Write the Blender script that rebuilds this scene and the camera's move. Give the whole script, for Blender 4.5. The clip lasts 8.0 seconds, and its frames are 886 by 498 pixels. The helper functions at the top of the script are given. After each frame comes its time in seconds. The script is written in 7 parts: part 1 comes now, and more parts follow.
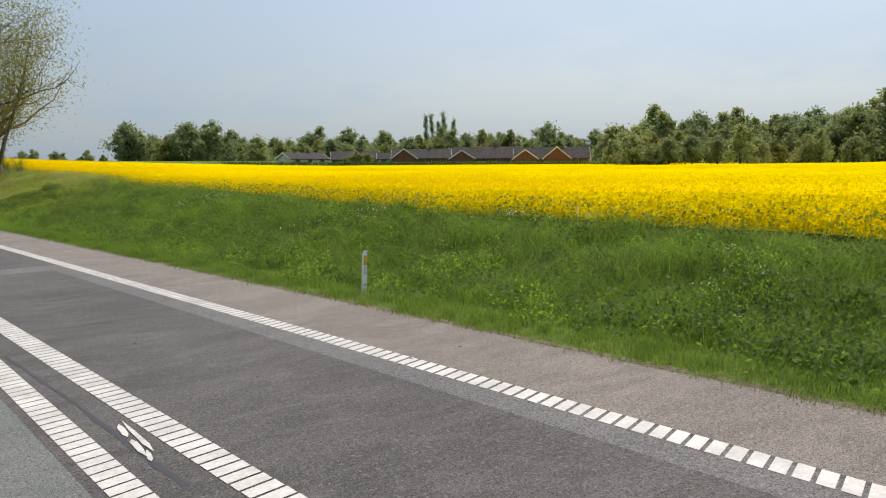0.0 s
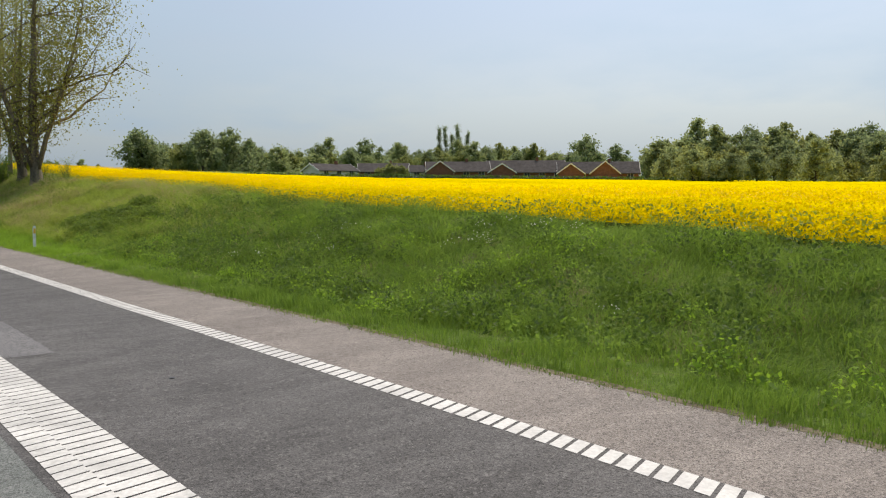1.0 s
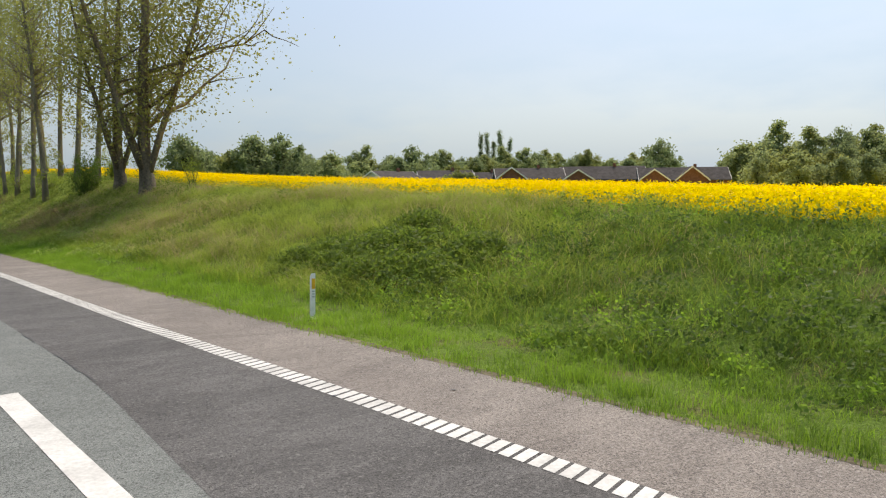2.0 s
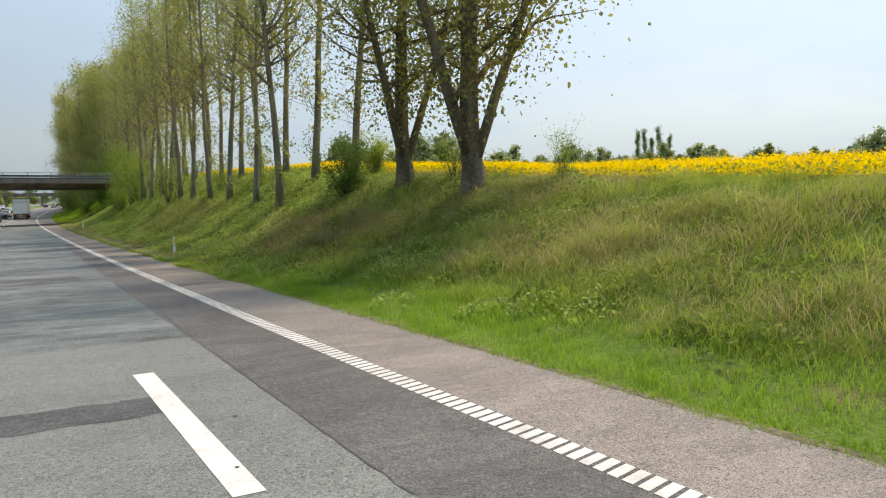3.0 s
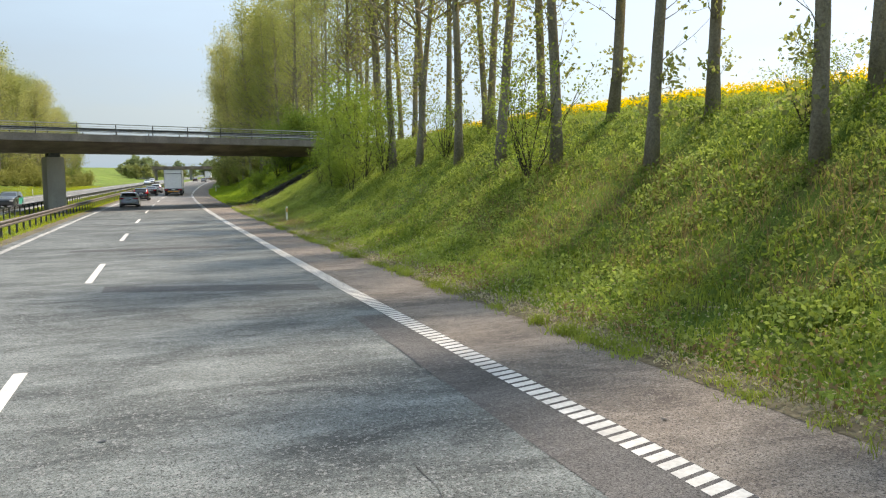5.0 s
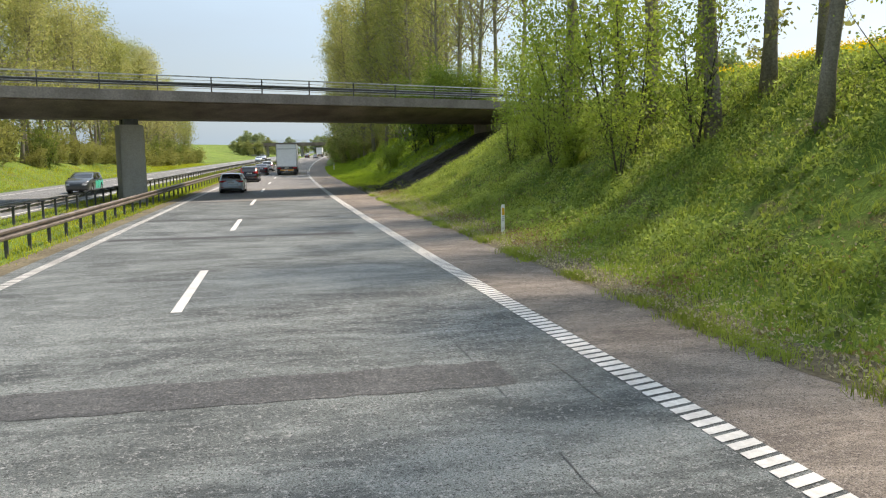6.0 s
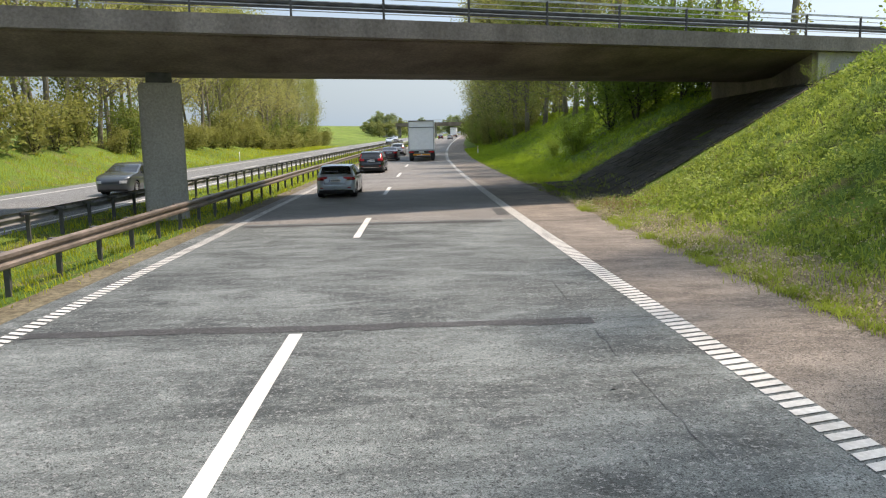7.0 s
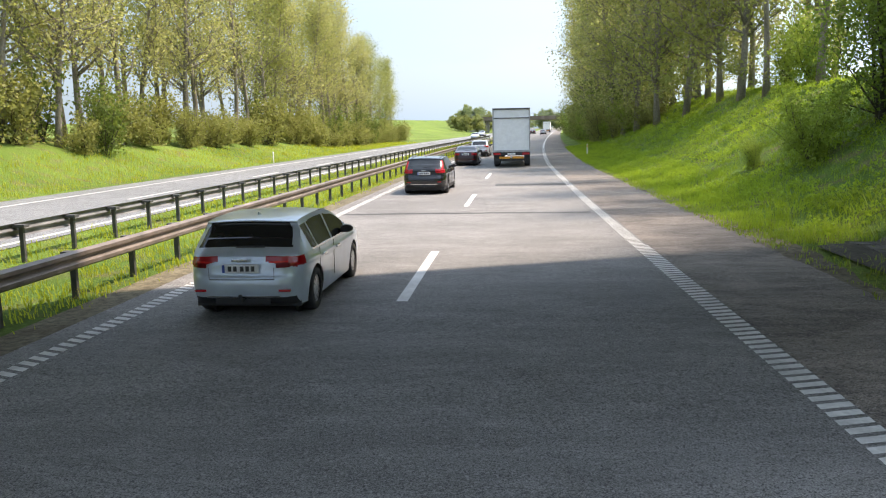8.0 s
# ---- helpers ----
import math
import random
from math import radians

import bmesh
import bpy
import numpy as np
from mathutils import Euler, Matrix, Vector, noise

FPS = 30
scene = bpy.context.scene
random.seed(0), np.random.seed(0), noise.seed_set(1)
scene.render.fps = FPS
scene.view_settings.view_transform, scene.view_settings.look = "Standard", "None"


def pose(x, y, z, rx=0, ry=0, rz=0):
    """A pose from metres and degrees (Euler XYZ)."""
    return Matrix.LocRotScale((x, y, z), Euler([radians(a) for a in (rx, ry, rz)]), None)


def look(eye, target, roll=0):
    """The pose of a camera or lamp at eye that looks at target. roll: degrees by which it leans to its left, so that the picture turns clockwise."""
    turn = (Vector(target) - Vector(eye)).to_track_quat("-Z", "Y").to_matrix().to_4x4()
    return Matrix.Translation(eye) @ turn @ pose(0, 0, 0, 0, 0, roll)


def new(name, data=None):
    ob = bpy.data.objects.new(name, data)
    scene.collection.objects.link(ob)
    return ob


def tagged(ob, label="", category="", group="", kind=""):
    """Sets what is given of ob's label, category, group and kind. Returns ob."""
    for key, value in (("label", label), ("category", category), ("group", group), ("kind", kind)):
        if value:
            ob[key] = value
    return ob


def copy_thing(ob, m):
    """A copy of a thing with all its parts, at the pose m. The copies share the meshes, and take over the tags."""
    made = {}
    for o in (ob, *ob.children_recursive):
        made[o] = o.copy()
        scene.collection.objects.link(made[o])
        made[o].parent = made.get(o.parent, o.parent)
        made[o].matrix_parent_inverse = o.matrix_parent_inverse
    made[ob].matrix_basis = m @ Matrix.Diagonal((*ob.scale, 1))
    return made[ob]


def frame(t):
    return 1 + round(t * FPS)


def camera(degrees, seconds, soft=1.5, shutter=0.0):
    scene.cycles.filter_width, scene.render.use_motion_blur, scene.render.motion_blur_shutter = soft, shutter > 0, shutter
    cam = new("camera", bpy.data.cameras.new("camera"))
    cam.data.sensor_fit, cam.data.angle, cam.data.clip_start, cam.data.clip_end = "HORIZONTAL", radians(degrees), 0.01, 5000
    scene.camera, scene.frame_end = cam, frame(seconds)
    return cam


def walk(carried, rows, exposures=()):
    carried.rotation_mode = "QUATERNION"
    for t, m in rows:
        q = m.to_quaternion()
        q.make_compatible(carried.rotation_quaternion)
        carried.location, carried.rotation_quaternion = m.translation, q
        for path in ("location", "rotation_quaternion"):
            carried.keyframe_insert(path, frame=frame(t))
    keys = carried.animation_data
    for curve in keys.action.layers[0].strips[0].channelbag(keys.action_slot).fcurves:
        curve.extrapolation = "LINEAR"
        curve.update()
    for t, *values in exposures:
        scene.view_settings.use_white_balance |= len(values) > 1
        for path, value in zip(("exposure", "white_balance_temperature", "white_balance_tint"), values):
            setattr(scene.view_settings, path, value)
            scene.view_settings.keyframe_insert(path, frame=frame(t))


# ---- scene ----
cam = camera(59.61, 8.0, soft=1.15, shutter=0.0)
PATH = [
    (0.00, pose(-1.955, 0.000, 2.597, 84.209, 0.980, -39.812)),
    (0.50, pose(-1.940, 11.024, 2.594, 84.799, 0.523, -40.334)),
    (1.00, pose(-1.919, 22.102, 2.586, 85.284, 0.256, -40.735)),
    (2.30, pose(-1.793, 51.156, 2.546, 86.241, 0.685, -38.543)),
    (2.50, pose(-1.760, 55.658, 2.538, 86.243, 0.778, -37.046)),
    (3.00, pose(-1.619, 66.950, 2.516, 86.303, 1.231, -30.604)),
    (3.50, pose(-1.444, 78.295, 2.494, 86.206, 0.927, -26.278)),
    (4.00, pose(-1.231, 89.693, 2.472, 86.009, 0.850, -23.101)),
    (5.30, pose(-0.602, 119.575, 2.438, 84.482, 0.264, -20.016)),
    (5.50, pose(-0.476, 124.204, 2.437, 84.171, 0.430, -18.016)),
    (6.00, pose(-0.203, 135.813, 2.441, 83.174, 0.781, -13.868)),
    (6.50, pose(0.119, 147.474, 2.454, 82.564, 0.926, -9.644)),
    (7.00, pose(0.531, 159.185, 2.479, 81.904, 1.234, -4.317)),
    (7.50, pose(1.055, 170.945, 2.516, 81.719, 1.315, -1.385)),
    (8.00, pose(1.631, 182.756, 2.565, 81.668, 1.146, 2.252)),
]
EXPOSURE = [(0.0, -0.30, 7800, 18), (1.0, -0.30, 7800, 18), (2.5, 0.0, 7900, 18), (3.5, 0.16, 7900, 17), (4.0, 0.34, 7900, 17), (4.5, 0.36, 7900, 17), (5.5, 0.38, 8000, 18), (6.5, 0.38, 7900, 19), (7.0, 0.36, 7800, 20), (7.5, 0.46, 7600, 20), (8.0, 0.92, 7600, 21)]
walk(cam, PATH, EXPOSURE)

# the motorway's line: bend and grade by chainage, and the outer edge line's offset
BEND_S = [-20, 60, 110, 160, 210, 260, 330, 420]
BEND = [-0.000070, 0.000241, 0.000374, 0.000328, 0.000448, 0.000392, 0.000217, 0.000029]
GRADE = [-0.0000578, -0.0000163, 0.0000528, 0.0000908, 0.0000764, 0.0000436, 0.0000139, -0.0000093]
EDGE_S = [0, 30, 60, 90, 120, 150, 180, 210, 240, 280]
EDGE = [4.451, 3.908, 3.292, 2.971, 2.515, 1.999, 1.267, 0.648, 0.080, 0.000]
LINE_W, LINE_D, DASH0 = -7.578, -3.649, -0.644

# ---- sky and sun ----
SUN_AZ, SUN_EL = 69.0, 60.0        # to the right of the road's heading, above the horizon
world = bpy.data.worlds.new("sky")
scene.world = world
world.use_nodes = True
wn, wl = world.node_tree.nodes, world.node_tree.links
wn.clear()
w_out = wn.new("ShaderNodeOutputWorld")
w_bg = wn.new("ShaderNodeBackground")
w_sky = wn.new("ShaderNodeTexSky")
w_sky.sky_type = "NISHITA"
w_sky.sun_disc = False
w_sky.sun_elevation = radians(SUN_EL)
w_sky.sun_rotation = radians(SUN_AZ)
w_sky.dust_density = 1.0
w_sky.air_density = 1.0
w_co = wn.new("ShaderNodeTexCoord")
w_map = wn.new("ShaderNodeMapping")
w_map.inputs["Scale"].default_value = (1.0, 1.0, 3.5)
w_noise = wn.new("ShaderNodeTexNoise")
w_noise.inputs["Scale"].default_value = 2.2
w_noise.inputs["Detail"].default_value = 6.0
w_noise.inputs["Roughness"].default_value = 0.55
w_ramp = wn.new("ShaderNodeMapRange")
w_ramp.inputs["From Min"].default_value = 0.38
w_ramp.inputs["From Max"].default_value = 0.72
w_ramp.inputs["To Min"].default_value = 0.35
w_ramp.inputs["To Max"].default_value = 1.0
w_mix = wn.new("ShaderNodeMix")
w_mix.data_type = "RGBA"
w_mix.inputs["B"].default_value = (3.35, 5.1, 6.95, 1.0)     # thin bright cloud
wl.new(w_co.outputs["Generated"], w_map.inputs["Vector"])
wl.new(w_map.outputs["Vector"], w_noise.inputs["Vector"])
wl.new(w_noise.outputs["Fac"], w_ramp.inputs["Value"])
# haze thickens the cloud towards the horizon
w_xyz = wn.new("ShaderNodeSeparateXYZ")
w_haze = wn.new("ShaderNodeMapRange")
w_haze.inputs["From Max"].default_value = 0.17
w_haze.inputs["To Min"].default_value = 1.0
w_haze.inputs["To Max"].default_value = 0.0
w_most = wn.new("ShaderNodeMath")
w_most.operation = "MAXIMUM"
wl.new(w_co.outputs["Generated"], w_xyz.inputs["Vector"])
wl.new(w_xyz.outputs["Z"], w_haze.inputs["Value"])
wl.new(w_ramp.outputs["Result"], w_most.inputs[0])
wl.new(w_haze.outputs["Result"], w_most.inputs[1])
wl.new(w_most.outputs[0], w_mix.inputs["Factor"])
wl.new(w_sky.outputs["Color"], w_mix.inputs["A"])
# thin cloud is brighter overhead than at the horizon
w_up = wn.new("ShaderNodeMapRange")
w_up.inputs["To Min"].default_value = 1.0
w_up.inputs["To Max"].default_value = 3.3
w_lift = wn.new("ShaderNodeVectorMath")
w_lift.operation = "SCALE"
wl.new(w_xyz.outputs["Z"], w_up.inputs["Value"])
wl.new(w_mix.outputs["Result"], w_lift.inputs["Vector"])
# and brighter on the sun's side
w_dot = wn.new("ShaderNodeVectorMath")
w_dot.operation = "DOT_PRODUCT"
w_dot.inputs[1].default_value = (math.sin(radians(SUN_AZ)), math.cos(radians(SUN_AZ)), 0.0)
w_side = wn.new("ShaderNodeMapRange")
w_side.inputs["From Min"].default_value = -0.3
w_side.inputs["From Max"].default_value = 1.0
w_side.inputs["To Min"].default_value = 0.60
w_side.inputs["To Max"].default_value = 1.18
w_both = wn.new("ShaderNodeMath")
w_both.operation = "MULTIPLY"
wl.new(w_co.outputs["Generated"], w_dot.inputs[0])
wl.new(w_dot.outputs["Value"], w_side.inputs["Value"])
wl.new(w_up.outputs["Result"], w_both.inputs[0])
wl.new(w_side.outputs["Result"], w_both.inputs[1])
wl.new(w_both.outputs[0], w_lift.inputs["Scale"])
wl.new(w_lift.outputs["Vector"], w_bg.inputs["Color"])
w_bg.inputs["Strength"].default_value = 0.102
wl.new(w_bg.outputs["Background"], w_out.inputs["Surface"])

sun = new("sun", bpy.data.lights.new("sun", "SUN"))
sun.data.energy = 4.3
sun.data.angle = radians(3.4)
sun.data.color = (1.0, 0.95, 0.86)
az, el = radians(SUN_AZ), radians(SUN_EL)
to_sun = Vector((math.cos(el) * math.sin(az), math.cos(el) * math.cos(az), math.sin(el)))
sun.matrix_world = look(to_sun * 100, (0, 0, 0))

# ---- the line of the road ----
S_MIN, S_MAX = -600, 900
_s = np.arange(S_MIN, S_MAX + 1, 1.0)
_k = np.interp(_s, BEND_S, BEND)
_k[(_s > 420) | (_s < -60)] = 0.0
_g = np.interp(_s, BEND_S, GRADE)
_g[_s > 330] = 0.0
_g[_s < -20] = 0.0
_th, _gr = np.cumsum(_k), np.cumsum(_g)
_i0 = int(np.searchsorted(_s, 0))
_th, _gr = _th - _th[_i0], _gr - _gr[_i0]
_X, _Y, _Z = np.cumsum(np.sin(_th)), np.cumsum(np.cos(_th)), np.cumsum(_gr)
_X, _Y, _Z = _X - _X[_i0], _Y - _Y[_i0], _Z - _Z[_i0]


def road_xyz(s, o, z=0.0):
    """World places of chainage s, offset o to the right and height z over the road."""
    s, o = np.asarray(s, float), np.asarray(o, float)
    h = np.interp(s, _s, _th)
    x = np.interp(s, _s, _X) + o * np.cos(h)
    y = np.interp(s, _s, _Y) - o * np.sin(h)
    return np.stack(np.broadcast_arrays(x, y, np.interp(s, _s, _Z) + z), axis=-1)


def heading(s):
    return math.degrees(float(np.interp(s, _s, _th)))


def edge_off(s):
    return np.interp(s, EDGE_S, EDGE)




def shoulder_off(s):
    return edge_off(s) + np.interp(s, [-80, 60, 150, 200, 300], [2.1, 2.2, 2.2, 2.75, 2.9])

CREST_S = [-80, 0, 27, 41, 52, 64, 78, 92, 98, 109, 115, 149, 160, 175, 187, 215, 230, 250, 300, 400, 600, 900]
CREST_Z = [0.3, 0.5, 1.0, 1.35, 1.68, 2.2, 2.62, 3.0, 3.42, 3.9, 4.3, 5.05, 5.15, 4.95, 4.9, 4.6, 4.5, 4.9, 4.5, 4.0, 2.0, 1.0]
LEFT_S = [-80, 60, 120, 180, 230, 290, 330, 380, 450, 550, 900]
LEFT_Z = [0.5, 1.0, 3.0, 4.0, 2.6, 1.4, 2.2, 3.3, 4.6, 6.0, 7.0]




def ground_z(s, o):
    """Height of the ground over the road's level."""
    s, o = np.broadcast_arrays(np.asarray(s, float), np.asarray(o, float))
    z = np.zeros(s.shape)
    foot = shoulder_off(s) + 0.5
    crest = np.interp(s, CREST_S, CREST_Z)
    span = np.interp(s, [-80, 40, 80, 900], [16.0, 16.0, 15.0, 15.0]) - foot
    u = (o - foot) / span
    shape = np.interp(u, [0, 0.12, 0.3, 0.63, 0.88, 1.0, 1.2], [0, 0.03, 0.17, 0.62, 0.98, 1.06, 1.10])
    ditch = 0.38 * np.sin(np.pi * np.clip(u * 1.45, 0, 1)) * np.clip((66 - s) / 25, 0, 1)
    right = crest * shape - ditch
    far = np.clip((o - 16.5) / 85.0, 0, 1)
    right = right + (np.interp(s, [-80, 40, 120, 206, 330], [1.5, 1.8, 2.8, 4.5, 4.5]) - crest * 1.1) * far * (1.5 - 0.5 * far) * np.where(s < 330, 1.0, 0.3)
    # the ramp that carries the crossing road up to the bridge
    along = s - 0.317 * o
    w = np.clip((along - 181.5) / 5.0, 0, 1) * np.clip((203.5 - along) / 5.0, 0, 1)
    w = w * w * (3 - 2 * w)
    ramp = np.interp(o, [5.95, 15.1, 19.2, 400.0], [0.0, 4.5, 6.15, 6.15])
    right = right + (ramp - right) * w * np.clip((o - foot) / 1.5, 0, 1)
    z = np.where(o > foot, right, z)
    lcrest = np.interp(s, LEFT_S, LEFT_Z)
    v = np.clip((-o - 24.4) / np.interp(s, [280, 330], [10.0, 45.0]), 0, 1)
    left = lcrest * v * v * (3 - 2 * v) + np.clip(-o - 34, 0, 260) * 0.012
    z = np.where(o < -24.4, left, z)
    med = -0.22 * np.sin(np.pi * np.clip((-o - 8.6) / 5.5, 0, 1))
    z = np.where((o < -8.6) & (o > -14.1), med, z)
    return z


def ground_at(s, o):
    return Vector(road_xyz(s, o, float(ground_z(s, o))))


# ---- materials ----
def material(name, rough=0.8, metal=0.0, spec=0.5):
    m = bpy.data.materials.new(name)
    m.use_nodes = True
    b = m.node_tree.nodes["Principled BSDF"]
    b.inputs["Roughness"].default_value = rough
    b.inputs["Metallic"].default_value = metal
    b.inputs["Specular IOR Level"].default_value = spec
    return m, m.node_tree.nodes, m.node_tree.links, b


def noise_node(n, l, scale, detail=4.0, stretch=None, world_place=True, rough=0.55, twist=0.0):
    if world_place:
        src = n.new("ShaderNodeNewGeometry").outputs["Position"]
    else:
        src = n.new("ShaderNodeTexCoord").outputs["Object"]
    t = n.new("ShaderNodeTexNoise")
    t.inputs["Scale"].default_value = scale
    t.inputs["Detail"].default_value = detail
    t.inputs["Roughness"].default_value = rough
    t.inputs["Distortion"].default_value = twist
    if stretch:
        mp = n.new("ShaderNodeMapping")
        mp.inputs["Scale"].default_value = stretch
        l.new(src, mp.inputs["Vector"])
        src = mp.outputs["Vector"]
    l.new(src, t.inputs["Vector"])
    return t.outputs["Fac"]


def ramp_node(n, l, fac, stops):
    r = n.new("ShaderNodeValToRGB")
    while len(r.color_ramp.elements) < len(stops):
        r.color_ramp.elements.new(0.5)
    for e, (p, c) in zip(r.color_ramp.elements, stops):
        e.position, e.color = p, (*c, 1.0)
    l.new(fac, r.inputs["Fac"])
    return r.outputs["Color"]


def blend_node(n, l, fac, a, b, mode="MIX"):
    m = n.new("ShaderNodeMix")
    m.data_type, m.blend_type = "RGBA", mode
    for key, v in (("Factor", fac), ("A", a), ("B", b)):
        if isinstance(v, (float, int)):
            m.inputs[key].default_value = v
        elif isinstance(v, tuple):
            m.inputs[key].default_value = (*v, 1.0)
        else:
            l.new(v, m.inputs[key])
    return m.outputs["Result"]


def bump_node(n, l, b, height, strength, distance=0.02):
    u = n.new("ShaderNodeBump")
    u.inputs["Strength"].default_value = strength
    u.inputs["Distance"].default_value = distance
    l.new(height, u.inputs["Height"])
    l.new(u.outputs["Normal"], b.inputs["Normal"])


def surface(name, dark, light, coarse=0.6, fine=40.0, rough=0.85, metal=0.0, spec=0.4, bump=0.3, dist=0.01, stretch=None, world_place=True, grit=0.5):
    """A surface of two tones with stains at one scale and grain at another."""
    m, n, l, b = material(name, rough, metal, spec)
    big = noise_node(n, l, coarse, 5.0, stretch, world_place)
    small = noise_node(n, l, fine, 3.0, None, world_place, 0.7)
    c1 = ramp_node(n, l, big, [(0.3, dark), (0.7, light)])
    lo, hi = 1 - grit, 1 + grit
    c2 = ramp_node(n, l, small, [(0.3, (lo, lo, lo)), (0.7, (hi, hi, hi))])
    l.new(blend_node(n, l, 1.0, c1, c2, "MULTIPLY"), b.inputs["Base Color"])
    if bump:
        bump_node(n, l, b, small, bump, dist)
    return m


def plain(name, colour, rough=0.5, metal=0.0, spec=0.5, var=0.12, scale=6.0):
    """Paint, plastic or metal with faint dirt."""
    m, n, l, b = material(name, rough, metal, spec)
    d = noise_node(n, l, scale, 5.0, None, False)
    a = tuple(max(0.0, c * (1 - var)) for c in colour)
    z = tuple(min(1.0, c * (1 + var)) for c in colour)
    l.new(ramp_node(n, l, d, [(0.35, a), (0.65, z)]), b.inputs["Base Color"])
    r = n.new("ShaderNodeMapRange")
    r.inputs["To Min"].default_value, r.inputs["To Max"].default_value = rough * 0.8, min(1.0, rough * 1.25)
    l.new(d, r.inputs["Value"])
    l.new(r.outputs["Result"], b.inputs["Roughness"])
    return m


def leafy(name, dark, light, through_colour, rough=0.6, patch=0.25, island=0.5):
    """Leaves and blades: they let part of the light through."""
    m, n, l, b = material(name, rough, 0.0, 0.3)
    out = n["Material Output"]
    geo = n.new("ShaderNodeNewGeometry")
    big = noise_node(n, l, patch, 3.0)
    mixf = n.new("ShaderNodeMath")
    mixf.operation = "MULTIPLY_ADD"
    l.new(geo.outputs["Random Per Island"], mixf.inputs[0])
    mixf.inputs[1].default_value = island
    sc = n.new("ShaderNodeMapRange")
    l.new(big, sc.inputs["Value"])
    if island < 0.5:
        sc.inputs["From Min"].default_value, sc.inputs["From Max"].default_value = 0.32, 0.68
        sc.inputs["To Max"].default_value = 1.05
    else:
        sc.inputs["To Max"].default_value = 0.75
    l.new(sc.outputs["Result"], mixf.inputs[2])
    col = ramp_node(n, l, mixf.outputs[0], [(0.2, dark), (0.8, light)])
    l.new(col, b.inputs["Base Color"])
    tr = n.new("ShaderNodeBsdfTranslucent")
    l.new(blend_node(n, l, 0.5, col, through_colour, "MIX"), tr.inputs["Color"])
    mx = n.new("ShaderNodeMixShader")
    mx.inputs["Fac"].default_value = 0.54
    l.new(b.outputs["BSDF"], mx.inputs[1])
    l.new(tr.outputs["BSDF"], mx.inputs[2])
    l.new(mx.outputs["Shader"], out.inputs["Surface"])
    return m


def asphalt(name, dark, light, chips, streak=(0.55, 1.15, 1.0)):
    """Worn asphalt: pale bands across, wheel-track stains, and stones of two sizes."""
    m, n, l, b = material(name, 0.8, 0.0, 0.35)
    cross = noise_node(n, l, 0.8, 8.0, streak, True, 0.66, 0.7)
    along = noise_node(n, l, 0.5, 3.0, (1.3, 0.06, 1.0))
    big = noise_node(n, l, 0.21, 6.0, (0.7, 1.0, 1.0), True, 0.6, 1.2)
    grain = noise_node(n, l, 60.0, 2.0, None, True, 0.8)
    stone = noise_node(n, l, 17.0, 3.0, None, True, 0.95)
    pit = noise_node(n, l, 26.0, 2.0, None, True, 0.9)
    mid = tuple(p * 0.62 + q * 0.38 for p, q in zip(dark, light))
    c = ramp_node(n, l, cross, [(0.40, dark), (0.50, mid), (0.545, tuple(v * 1.06 for v in light)), (0.66, light)])
    fleck = noise_node(n, l, 2.3, 7.0, (0.45, 1.5, 1.0), True, 0.70, 0.5)
    c = blend_node(n, l, 0.42, c, ramp_node(n, l, fleck, [(0.47, dark), (0.55, light)]))
    c = blend_node(n, l, 0.14, c, ramp_node(n, l, along, [(0.35, dark), (0.65, light)]))
    c = blend_node(n, l, 0.30, c, ramp_node(n, l, big, [(0.44, dark), (0.56, light)]))
    c = blend_node(n, l, 1.0, c, ramp_node(n, l, grain, [(0.3, (0.22, 0.22, 0.22)), (0.7, (1.75, 1.75, 1.75))]), "MULTIPLY")
    c = blend_node(n, l, ramp_node(n, l, stone, [(0.55, (0, 0, 0)), (0.64, (0.85, 0.85, 0.85))]), c, chips)
    c = blend_node(n, l, ramp_node(n, l, pit, [(0.36, (0.85, 0.85, 0.85)), (0.45, (0, 0, 0))]), c, tuple(v * 0.35 for v in dark))
    l.new(c, b.inputs["Base Color"])
    bump_node(n, l, b, stone, 0.6, 0.008)
    return m


M_ROAD = asphalt("old_grey_asphalt", (0.032, 0.040, 0.041), (0.168, 0.194, 0.191), (0.27, 0.28, 0.28))
M_OLD = asphalt("smooth_pale_asphalt", (0.110, 0.123, 0.116), (0.156, 0.172, 0.163), (0.22, 0.23, 0.225))
M_NEW = asphalt("pale_resurfaced_asphalt", (0.124, 0.121, 0.114), (0.216, 0.211, 0.201), (0.275, 0.27, 0.26))
M_DARK = asphalt("dark_asphalt", (0.051, 0.050, 0.049), (0.108, 0.106, 0.104), (0.17, 0.165, 0.16))
M_SHOULDER = asphalt("brown_grey_asphalt", (0.075, 0.062, 0.053), (0.25, 0.216, 0.182), (0.29, 0.265, 0.235))
M_SHOULDER_PALE = asphalt("pale_pinkish_asphalt", (0.135, 0.118, 0.105), (0.225, 0.200, 0.178), (0.29, 0.27, 0.25))
M_PATCH = asphalt("repair_asphalt", (0.036, 0.040, 0.042), (0.080, 0.086, 0.088), (0.16, 0.16, 0.16))
M_STRIP = asphalt("dark_joint_asphalt", (0.034, 0.036, 0.038), (0.066, 0.069, 0.072), (0.10, 0.10, 0.10))
M_LIGHTPATCH = asphalt("pale_asphalt", (0.105, 0.105, 0.11), (0.15, 0.15, 0.15), (0.23, 0.23, 0.23))
M_FARROAD = asphalt("pale_grey_asphalt", (0.125, 0.135, 0.14), (0.20, 0.21, 0.215), (0.29, 0.29, 0.29))
